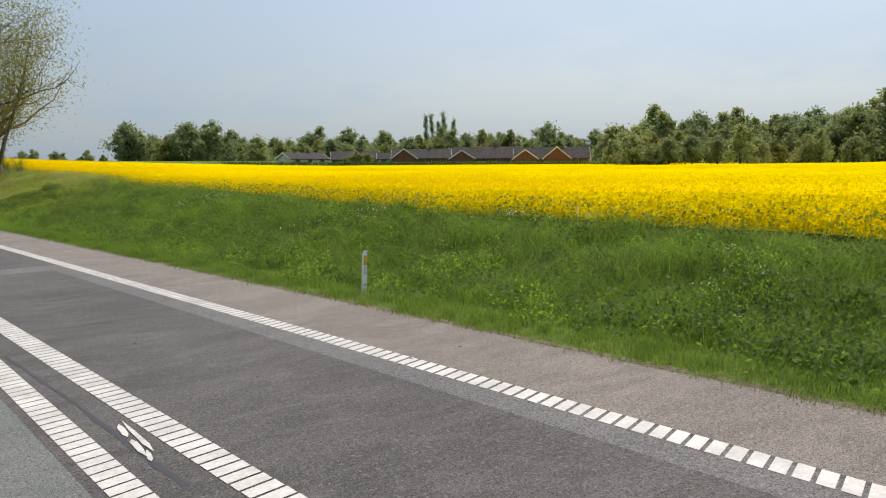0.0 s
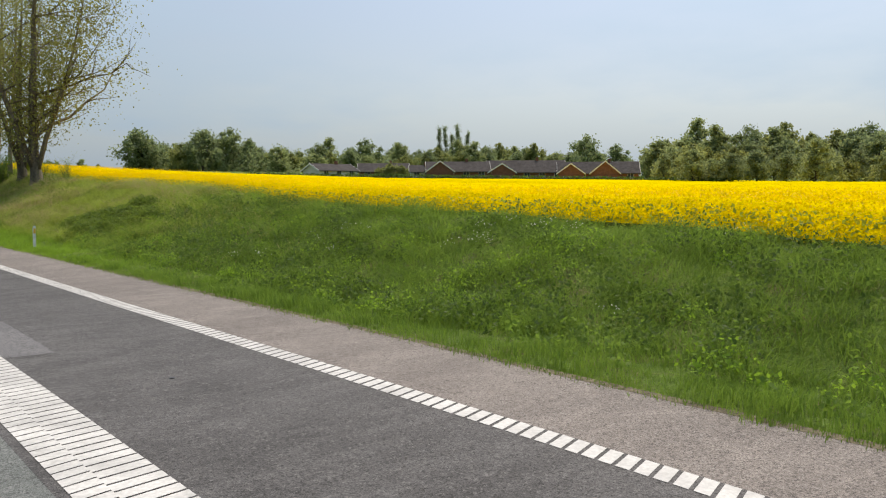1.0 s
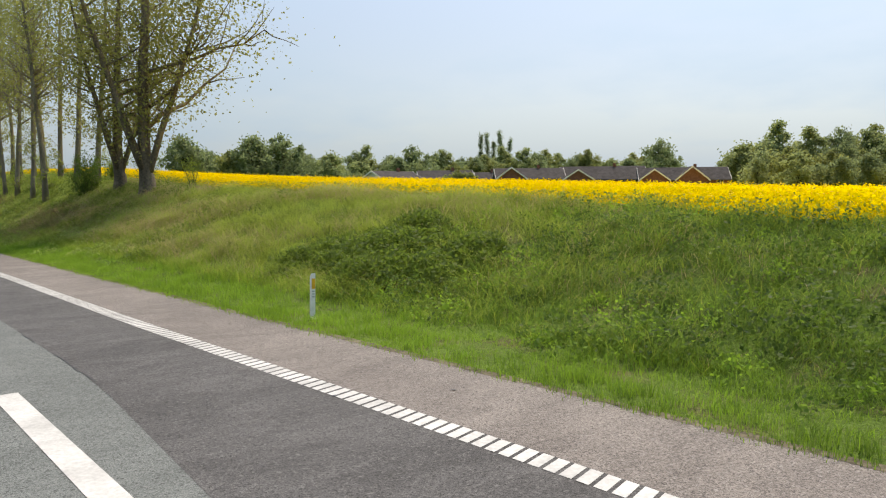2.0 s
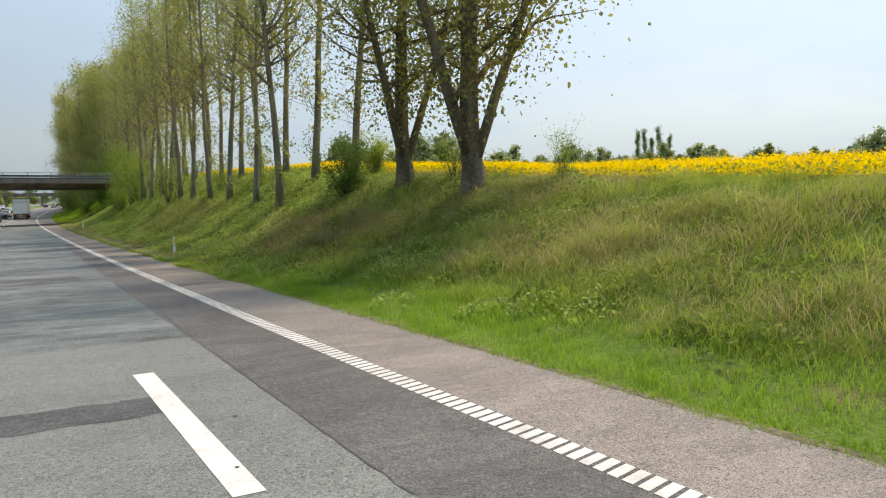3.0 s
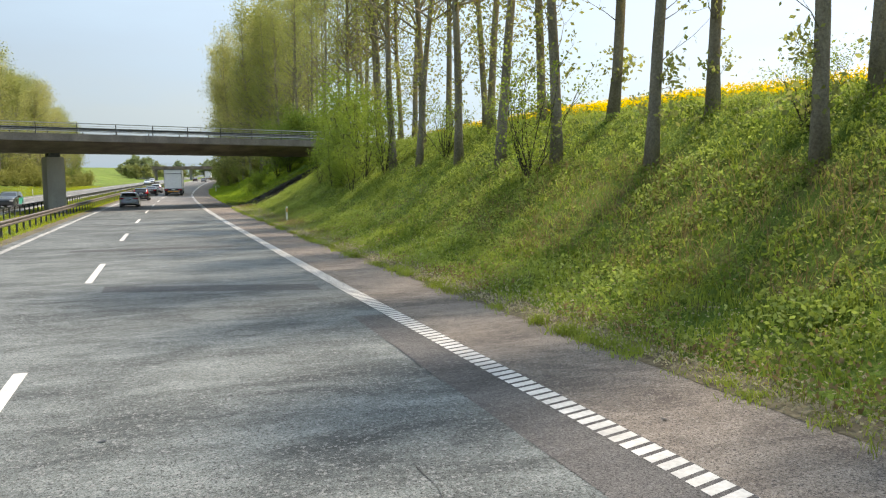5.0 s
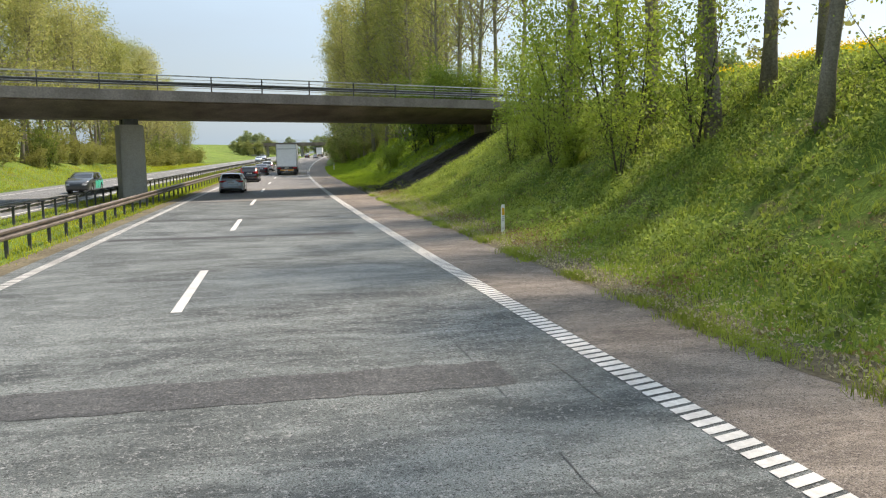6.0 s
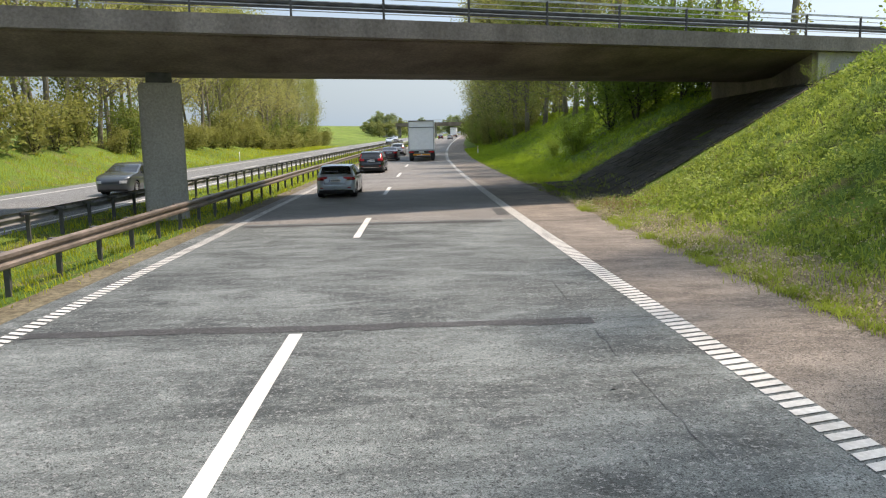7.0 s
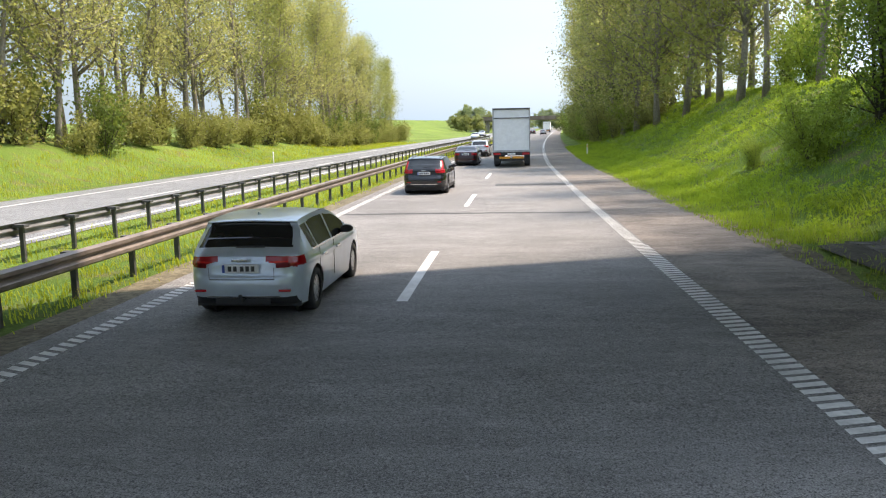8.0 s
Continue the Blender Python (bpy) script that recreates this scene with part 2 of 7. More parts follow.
M_PAINT = surface("white_road_paint", (0.42, 0.42, 0.40), (0.64, 0.64, 0.61), 1.6, 18.0, 0.6, 0.0, 0.4, 0.3, 0.004, None, True, 0.16)
M_TAR = plain("bitumen_seal", (0.03, 0.03, 0.032), 0.5)
M_SOIL = surface("verge_earth", (0.10, 0.085, 0.055), (0.17, 0.15, 0.10), 0.8, 9.0, 0.95, 0.0, 0.2, 0.6, 0.05)


def ground_material():
    m, n, l, b = material("meadow", 0.95, 0.0, 0.15)
    big = noise_node(n, l, 0.10, 4.0)
    mid = noise_node(n, l, 0.9, 5.0)
    small = noise_node(n, l, 11.0, 4.0, None, True, 0.75)
    c = ramp_node(n, l, big, [(0.35, (0.085, 0.150, 0.024)), (0.65, (0.160, 0.245, 0.043))])
    c = blend_node(n, l, ramp_node(n, l, mid, [(0.5, (0, 0, 0)), (0.68, (0.8, 0.8, 0.8))]), c, (0.17, 0.145, 0.07))
    c = blend_node(n, l, 1.0, c, ramp_node(n, l, small, [(0.25, (0.45, 0.45, 0.45)), (0.7, (1.3, 1.3, 1.3))]), "MULTIPLY")
    l.new(c, b.inputs["Base Color"])
    bump_node(n, l, b, small, 0.9, 0.12)
    return m


M_GROUND = ground_material()
M_RAPEBASE = surface("rape_canopy", (0.54, 0.405, 0.003), (0.74, 0.565, 0.004), 0.05, 2.2, 0.95, 0.0, 0.0, 0.7, 0.25, None, True, 0.2)
M_CONCRETE = surface("weathered_concrete", (0.29, 0.27, 0.245), (0.45, 0.43, 0.395), 0.35, 14.0, 0.9, 0.0, 0.3, 0.3, 0.01, (1, 1, 0.35), True, 0.22)
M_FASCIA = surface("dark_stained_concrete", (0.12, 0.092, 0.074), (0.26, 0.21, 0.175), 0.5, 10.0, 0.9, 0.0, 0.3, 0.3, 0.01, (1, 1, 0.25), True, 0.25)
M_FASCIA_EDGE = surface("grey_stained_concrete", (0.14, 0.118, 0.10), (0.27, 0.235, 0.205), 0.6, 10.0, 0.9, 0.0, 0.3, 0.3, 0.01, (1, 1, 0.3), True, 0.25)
M_STEEL = plain("galvanised_steel", (0.42, 0.43, 0.44), 0.45, 0.7, 0.5, 0.25, 3.0)
M_RUSTY = plain("weathered_brown_rail", (0.20, 0.165, 0.14), 0.5, 0.5, 0.4, 0.3, 2.0)
M_RAIL_GREY = plain("dull_grey_rail", (0.17, 0.17, 0.17), 0.6, 0.3, 0.4, 0.3, 2.0)
M_DARKSTEEL = plain("dark_post_steel", (0.10, 0.10, 0.10), 0.6, 0.4, 0.4, 0.3, 3.0)


# ---- mesh helpers ----
def mesh_object(name, verts, faces, mats, parent=None, smooth=False, indices=None):
    me = bpy.data.meshes.new(name)
    me.from_pydata([tuple(v) for v in verts] if not isinstance(verts, np.ndarray) else verts.tolist(), [],
                   faces if not isinstance(faces, np.ndarray) else faces.tolist())
    for m in (mats if isinstance(mats, (list, tuple)) else [mats]):
        me.materials.append(m)
    if indices is not None:
        me.polygons.foreach_set("material_index", np.asarray(indices, np.int32))
    if smooth:
        me.polygons.foreach_set("use_smooth", np.ones(len(me.polygons), bool))
    me.update()
    ob = new(name, me)
    if parent:
        ob.parent = parent
    return ob


def part(name, bm, mat, parent, label="", smooth=False):
    """Links a bmesh as one mesh object under a thing or a part."""
    me = bpy.data.meshes.new(name)
    bm.to_mesh(me)
    bm.free()
    me.materials.append(mat)
    if smooth:
        me.polygons.foreach_set("use_smooth", np.ones(len(me.polygons), bool))
    ob = new(name, me)
    ob.parent = parent
    if label:
        ob["label"] = label
    return ob


def empty(name, m=None):
    ob = new(name)
    ob.empty_display_size = 0.2
    if m is not None:
        ob.matrix_world = m
    return ob


def box(bm, x0, x1, y0, y1, z0, z1, bevel=0.0):
    made = bmesh.ops.create_cube(bm, size=1.0)["verts"]
    for v in made:
        v.co = Vector((x0 + (v.co.x + 0.5) * (x1 - x0), y0 + (v.co.y + 0.5) * (y1 - y0), z0 + (v.co.z + 0.5) * (z1 - z0)))
    if bevel:
        edges = list({e for v in made for e in v.link_edges})
        bmesh.ops.bevel(bm, geom=edges, offset=bevel, segments=2, affect="EDGES", profile=0.7)
    return bm


def cylinder(bm, r, depth, m, segments=20, r2=None):
    return bmesh.ops.create_cone(bm, cap_ends=True, segments=segments, radius1=r, radius2=r if r2 is None else r2, depth=depth, matrix=m)


def tube(points, radii, sides=7, cap=True):
    """Vertices and faces of a tapered tube along points."""
    pts = [Vector(p) for p in points]
    verts, faces = [], []
    ref = Vector((0.31, 0.95, 0.05))
    for i, p in enumerate(pts):
        d = (pts[min(i + 1, len(pts) - 1)] - pts[max(i - 1, 0)]).normalized()
        a = d.cross(ref)
        if a.length < 0.05:
            a = d.cross(Vector((1, 0, 0)))
        a.normalize()
        b = d.cross(a)
        for k in range(sides):
            w = 2 * math.pi * k / sides
            verts.append(p + (a * math.cos(w) + b * math.sin(w)) * radii[i])
    for i in range(len(pts) - 1):
        for k in range(sides):
            q = (k + 1) % sides
            faces.append((i * sides + k, i * sides + q, (i + 1) * sides + q, (i + 1) * sides + k))
    if cap:
        faces.append(tuple(reversed(range(sides))))
        faces.append(tuple((len(pts) - 1) * sides + k for k in range(sides)))
    return verts, faces


def strip(name, s0, s1, left, right, dz, mat, step=2.0, label="", category="", kind="structure", thick=0.0, parent=None):
    """A sheet along the road between two offsets, which may vary with the chainage."""
    s = np.linspace(s0, s1, max(2, int(abs(s1 - s0) / step) + 1))
    a = left(s) if callable(left) else np.full(s.shape, float(left))
    b = right(s) if callable(right) else np.full(s.shape, float(right))
    va, vb = road_xyz(s, a, dz), road_xyz(s, b, dz)
    k = len(s)
    verts = np.concatenate([va, vb])
    faces = [(i, i + k, i + k + 1, i + 1) for i in range(k - 1)]
    ob = mesh_object(name, verts, faces, mat, parent)
    return tagged(ob, label, category, "", kind)

# ---- ground, carriageways and markings ----
def build_ground():
    s = np.concatenate([np.arange(-600, -80, 20.0), np.arange(-80, 300, 2.0), np.arange(300, 900, 8.0)])
    fine = np.arange(3.0, 18.0, 0.75)
    o = np.concatenate([[-1500, -900, -500, -300, -200, -140, -100, -75, -60, -50, -42], np.arange(-38, -12, 1.0), [-11.5, -11, -10, -9.2, -8.4, -7, -4, 0],
                        fine, np.arange(18, 30, 2.0), [32, 36, 42, 50, 60, 75, 95, 120, 150, 190, 250, 350, 520, 800, 1500]])
    S, O = np.meshgrid(s, o, indexing="ij")
    Z = ground_z(S, O)
    rough = np.array([[noise.noise((a * 0.23, b * 0.31, 0.0)) + 0.5 * noise.noise((a * 0.7, b * 0.8, 3.0)) for b in o] for a in s])
    open_land = (O > shoulder_off(S) + 0.8) | (O < -24.6)
    Z = Z + np.where(open_land, rough * 0.10, 0.0)
    on_road = ((O > -8.6) & (O < shoulder_off(S) - 0.1)) | ((O < -14.3) & (O > -23.7))
    Z = np.where(on_road, Z - 0.05, Z)
    V = road_xyz(S, O, Z)
    ns, no = len(s), len(o)
    idx = np.arange(ns * no).reshape(ns, no)
    F = np.stack([idx[:-1, :-1], idx[:-1, 1:], idx[1:, 1:], idx[1:, :-1]], axis=-1).reshape(-1, 4)
    ob = mesh_object("ground", V.reshape(-1, 3), F, M_GROUND, None, True)
    tagged(ob, "green grassy ground with a bank beside the motorway", "ground", "", "structure")


build_ground()
strip("road", -600, 900, LINE_W - 0.75, lambda s: edge_off(s) + 0.19, 0.0, M_ROAD, 2.0, "worn grey asphalt motorway carriageway with pale bands", "road")
JOINT_S, JOINT_O = [-80, 40, 56, 75, 110, 128], [-0.3, -0.3, 1.15, 1.25, 1.6, 1.6]
strip("merge_lane", -600, 127, lambda s: np.interp(s, JOINT_S, JOINT_O), lambda s: edge_off(s) + 0.19, 0.004, M_DARK, 2.0,
      "dark asphalt merging lane with a ragged joint", "road")
strip("old_lanes", -600, 82.6, LINE_W - 0.7, lambda s: np.interp(s, JOINT_S, JOINT_O), 0.002, M_OLD, 2.0, "smooth pale grey asphalt lanes before the resurfaced stretch", "road")
strip("new_lanes", 183.1, 900, LINE_W - 0.7, lambda s: edge_off(s) + 0.19, 0.002, M_NEW, 2.0, "pale resurfaced asphalt lanes under and beyond the bridge", "road")
strip("pale_shoulder", -600, 93, lambda s: edge_off(s) + 0.19, shoulder_off, 0.003, M_SHOULDER_PALE, 2.0, "pale pinkish asphalt hard shoulder", "shoulder")
strip("shoulder", -600, 900, lambda s: edge_off(s) + 0.19, shoulder_off, 0.0, M_SHOULDER, 2.0, "brownish asphalt hard shoulder", "shoulder")
strip("opposite_road", -600, 900, -23.8, -14.2, 0.0, M_FARROAD, 2.0, "pale grey asphalt opposite carriageway", "road")


def parallelograms(name, rows, dz, mat, label, category="marking"):
    """Painted blocks: rows of near and far chainage and offset left and right, with a shear along the road."""
    verts, faces = [], []
    for s0, s1, o0, o1, shear in rows:
        k = len(verts)
        for s, o in ((s0, o0), (s0 + shear, o1), (s1 + shear, o1), (s1, o0)):
            verts.append(road_xyz(s, o, dz))
        faces.append((k, k + 1, k + 2, k + 3))
    return tagged(mesh_object(name, np.array(verts), faces, mat), label, category, "", "stuff")


PITCH = 0.20
teeth = []
for k in range(int(300 / PITCH)):
    a = -20 + k * PITCH
    e = float(edge_off(a))
    teeth.append((a, a + PITCH * float(np.interp(a, [40, 80, 185, 205], [0.77, 0.70, 0.68, 0.48])), e - 0.17, e + (0.17 if a < 200 else 0.12), 0.10))
parallelograms("edge_line_ribs", teeth, 0.010, M_PAINT, "raised slanting white ribs of the edge line")
strip("edge_line", 250, 900, lambda s: edge_off(s) - 0.17, lambda s: edge_off(s) - 0.14, 0.008, M_PAINT, 2.0, "solid white edge line", "marking")
strip("far_edge_line", 280, 900, lambda s: edge_off(s) - 0.09, lambda s: edge_off(s) + 0.09, 0.010, M_PAINT, 4.0, "solid white edge line", "marking")
lteeth = [(130 + k * PITCH, 130 + k * PITCH + PITCH * 0.58, LINE_W - 0.13, LINE_W + 0.13, -0.10) for k in range(int(110 / PITCH))]
parallelograms("median_line_ribs", lteeth, 0.010, M_PAINT, "raised slanting white ribs of the inner edge line")
strip("median_edge_line", 240, 900, LINE_W - 0.11, LINE_W + 0.11, 0.008, M_PAINT, 2.0, "solid white inner edge line", "marking")
for nm, o in (("opposite_inner_line", -14.65), ("opposite_outer_line", -22.05)):
    strip(nm, -600, 900, o - 0.1, o + 0.1, 0.008, M_PAINT, 3.0, "white edge line of the opposite carriageway", "marking")
for k in range(-4, 40):
    s0 = DASH0 + 15 * k
    strip("lane_dash", s0, s0 + 5, LINE_D - 0.09, LINE_D + 0.09, 0.008, M_PAINT, 2.5, "white lane dash on grey asphalt", "marking")
for k in range(-5, 40):
    s0 = 4 + 15 * k
    strip("opposite_lane_dash", s0, s0 + 5, -18.45, -18.25, 0.008, M_PAINT, 2.5, "white lane dash of the opposite carriageway", "marking")

# nose of the merging lane: two broad ribbed lines that join into one, then wide dashes
nose = []
for k in range(int(46 / PITCH)):
    a = -8 + k * PITCH
    nose.append((a, a + PITCH * 0.86, -0.2, 0.1, 0.06))
    r = np.interp(a, [-8, 6, 16, 24, 30, 38], [1.25, 0.80, 0.62, 0.48, 0.42, 0.34])
    nose.append((a, a + PITCH * 0.84, r - 0.17 if a < 20 else 0.1, r + 0.17, 0.06))
parallelograms("nose_marking", nose, 0.011, M_PAINT, "broad ribbed white lines at the nose of the merging lane")
for a in (50.9, 62.6, 73.7):
    strip("merge_dash", a, a + (5.1 if a < 70 else 5.9), -0.15, 0.16, 0.009, M_PAINT, 2.5, "broad white dash beside the merging lane", "marking")
rng_road = np.random.default_rng(5)


def ragged_patch(name, s0, s1, o0, o1, mat, label, dz=0.0055, wob=0.03, step=0.22, shear=0.0):
    """A repair laid across the lane, with uneven edges."""
    o = np.linspace(o0, o1, max(3, int((o1 - o0) / step)))
    lo = s0 + shear * (o - o0) + rng_road.normal(size=len(o)) * wob
    hi = s1 + shear * (o - o0) + rng_road.normal(size=len(o)) * wob
    v = np.concatenate([road_xyz(lo, o, dz), road_xyz(hi, o, dz)])
    n = len(o)
    f = [(i, i + 1, n + i + 1, n + i) for i in range(n - 1)]
    return tagged(mesh_object(name, v, f, mat), label, "road patch", "", "structure")


for s0, s1, o0, o1 in ((77.0, 78.0, -3.3, 0.0), (98.1, 99.7, -2.4, 0.6), (144.0, 145.0, -5.2, 0.75), (184.2, 186.6, 0.55, 0.95), (219.0, 220.2, -3.0, 0.6)):
    ragged_patch("road_patch", s0, s1, o0, o1, M_PATCH, "dark asphalt repair strip across the lane")
ragged_patch("road_patch", 132.4, 133.5, -3.2, 1.75, M_PATCH, "dark asphalt repair strip slanting across the lane", shear=-0.32)
for s0, s1, o0, o1 in ((113.2, 113.6, -3.8, 2.0), (161.8, 162.4, -7.35, 0.5), (169.5, 169.82, -7.4, 0.45), (182.3, 182.75, -7.3, 0.5), (207.0, 207.3, -7.4, 0.4)):
    ragged_patch("joint_strip", s0, s1, o0, o1, M_STRIP, "narrow dark bitumen joint across the carriageway", 0.0055, 0.03, 0.25)
ragged_patch("pale_patch", 23.6, 25.0, 0.75, 4.0, M_LIGHTPATCH, "pale repair strip across the merging lane", 0.008, 0.04)
ragged_patch("pale_patch", 35.3, 39.0, 0.45, 1.25, M_LIGHTPATCH, "pale repair strip across the merging lane", 0.008, 0.04)
strip("pale_edge_strip", -30, 24, lambda s: edge_off(s) - 0.62, lambda s: edge_off(s) + 0.1, 0.0055, M_LIGHTPATCH, 2.0, "paler asphalt strip along the edge line", "road patch")


def crack(name, pts, w, label):
    """A wandering bitumen-filled crack."""
    v, f = [], []
    for (s0, o0), (s1, o1) in zip(pts[:-1], pts[1:]):
        n = max(2, int(abs(s1 - s0) / 0.3) + int(abs(o1 - o0) / 0.3))
        for i in range(n + 1):
            t = i / n
            s, o = s0 + (s1 - s0) * t, o0 + (o1 - o0) * t
            j = rng_road.normal() * 0.012 + 0.02 * noise.noise((s * 0.35, o, 9.0))
            ww = w * rng_road.uniform(0.3, 1.3)
            v += [road_xyz(s + (j if abs(o1 - o0) > abs(s1 - s0) else 0), o - ww + j, 0.0065), road_xyz(s + ww * 0.3, o + ww + j, 0.0065)]
        k = len(v) - 2 * (n + 1)
        f += [(k + 2 * i, k + 2 * i + 1, k + 2 * i + 3, k + 2 * i + 2) for i in range(n) if noise.noise(((s0 + (s1 - s0) * i / n) * 0.6, o0, w * 900)) > -0.12]
    return tagged(mesh_object(name, np.array(v), f, M_TAR), label, "crack", "", "structure")


crack("road_crack", [(56, 1.15), (75, 1.24), (92, 1.6), (112, 1.58), (127, 1.6)], 0.016, "dark ragged joint between old and new asphalt")
crack("road_crack", [(88, 0.2), (98, 0.35), (112, 0.4), (131, 0.3), (138, 0.48), (155, 0.48), (167, 0.36), (180, 0.40)], 0.006, "thin dark crack along the lane")
crack("road_crack", [(127, 1.6), (138, 1.5), (150, 1.35)], 0.007, "thin dark crack along the edge")
crack("road_crack", [(-12, 0.9), (-2, 0.6), (5.9, 0.37), (9.0, 0.31), (12.6, 0.2), (20, 0.12)], 0.035, "earth-filled crack between the nose lines")
for pts in ([(106.95, 3.15), (106.7, 4.2), (106.8, 5.0)], [(148.1, 2.4), (148.3, 3.5), (148.4, 4.5)], [(164.8, 2.0), (165.1, 3.2), (165.0, 4.4)], [(102.4, 3.4), (102.1, 4.9)]):
    crack("road_crack", pts, 0.02, "dark crack across the hard shoulder")
strip("median_gravel", -600, 420, -8.75, LINE_W - 0.55, 0.004, M_SOIL, 1.0, "earthy gravel margin beside the inner edge line", "gravel")
strip("verge_earth", -8, 91.9, lambda s: shoulder_off(s) - 0.07 + np.array([0.06 * noise.noise((x * 1.1, 3.0, 2.0)) + 0.05 * noise.noise((x * 4.1, 5.0, 2.0)) for x in s]), lambda s: shoulder_off(s) + 0.12, 0.006, M_SOIL, 0.4, "thin line of earth along the edge of the shoulder", "earth")
strip("verge_earth", 92, 330, lambda s: shoulder_off(s) - 0.12 + np.array([0.16 * noise.noise((x * 0.9, 3.0, 0.0)) + 0.12 * noise.noise((x * 3.1, 5.0, 0.0)) for x in s]), lambda s: shoulder_off(s) + 0.6, 0.006, M_SOIL, 0.5, "earth spilt on the edge of the shoulder", "earth")


def bare_earth():
    """Trodden earth with a ragged edge between the shoulder and the grass of the bank."""
    s = np.arange(98, 187.2, 0.3)
    wide = np.interp(s, [98, 112, 150, 164, 184, 187], [0.2, 0.55, 0.7, 1.5, 1.9, 1.2])
    rag = np.array([noise.noise((x * 0.5, 1.0, 4.0)) + 0.7 * noise.noise((x * 1.9, 2.0, 4.0)) for x in s])
    a, b = shoulder_off(s) - 0.1 + 0.12 * rag, shoulder_off(s) + np.maximum(0.15, wide * (1 + 0.55 * rag))
    rows = [a + (b - a) * k / 6 for k in range(7)]
    V = np.concatenate([road_xyz(s, o, ground_z(s, o) + 0.006 + 0.005 * k + 0.008 * k * np.array([noise.noise((x * 1.3, y * 1.7, 6.0)) for x, y in zip(s, o)]).clip(0, 1)) for k, o in enumerate(rows)])
    m = len(s)
    F = [(k * m + i, (k + 1) * m + i, (k + 1) * m + i + 1, k * m + i + 1) for k in range(6) for i in range(m - 1)]
    tagged(mesh_object("bare_earth", V, F, M_SOIL, None, True), "bare brown earth at the foot of the bank", "earth", "", "structure")


bare_earth()


def scraps(name, rows, mat, label):
    """Flat bits of rubber and dirt lying on the asphalt."""
    v, f = [], []
    for s, o, ls, lo, ang in rows:
        k = len(v)
        for t in np.linspace(0, 2 * np.pi, 7)[:-1]:
            rr = rng_road.uniform(0.6, 1.0)
            du, dv = math.cos(t) * ls * rr, math.sin(t) * lo * rr
            v.append(road_xyz(s + du * math.cos(ang) - dv * math.sin(ang), o + du * math.sin(ang) + dv * math.cos(ang), 0.014))
        f.append(tuple(range(k, k + 6)))
    return tagged(mesh_object(name, np.array(v), f, mat), label, "debris", "", "stuff")


scraps("rubber_scraps", [(17.3, 2.1, 0.28, 0.02, 1.2), (17.5, 2.35, 0.1, 0.02, 0.6), (12.2, 1.9, 0.05, 0.04, 0), (8.5, 5.4, 0.06, 0.03, 0.5), (60.5, 1.9, 0.05, 0.04, 0.3), (62.0, 2.3, 0.05, 0.05, 0)]
       + [(float(rng_road.uniform(0, 220)), float(rng_road.uniform(-6, 5.5)), float(rng_road.uniform(0.02, 0.06)), float(rng_road.uniform(0.015, 0.04)), float(rng_road.uniform(0, 3))) for _ in range(70)],
       M_TAR, "small black scraps lying on the asphalt")
scraps("paint_remnants", [(7.75, 0.47, 0.62, 0.035, 0.06), (8.0, 0.41, 0.30, 0.045, 0.12), (7.45, 0.37, 0.34, 0.045, 0.08), (7.1, 0.36, 0.2, 0.035, 0.2)],
       M_PAINT, "flaking white paint remnants between the nose lines")
RAIL1_O, RAIL2_O = -9.35, -12.95


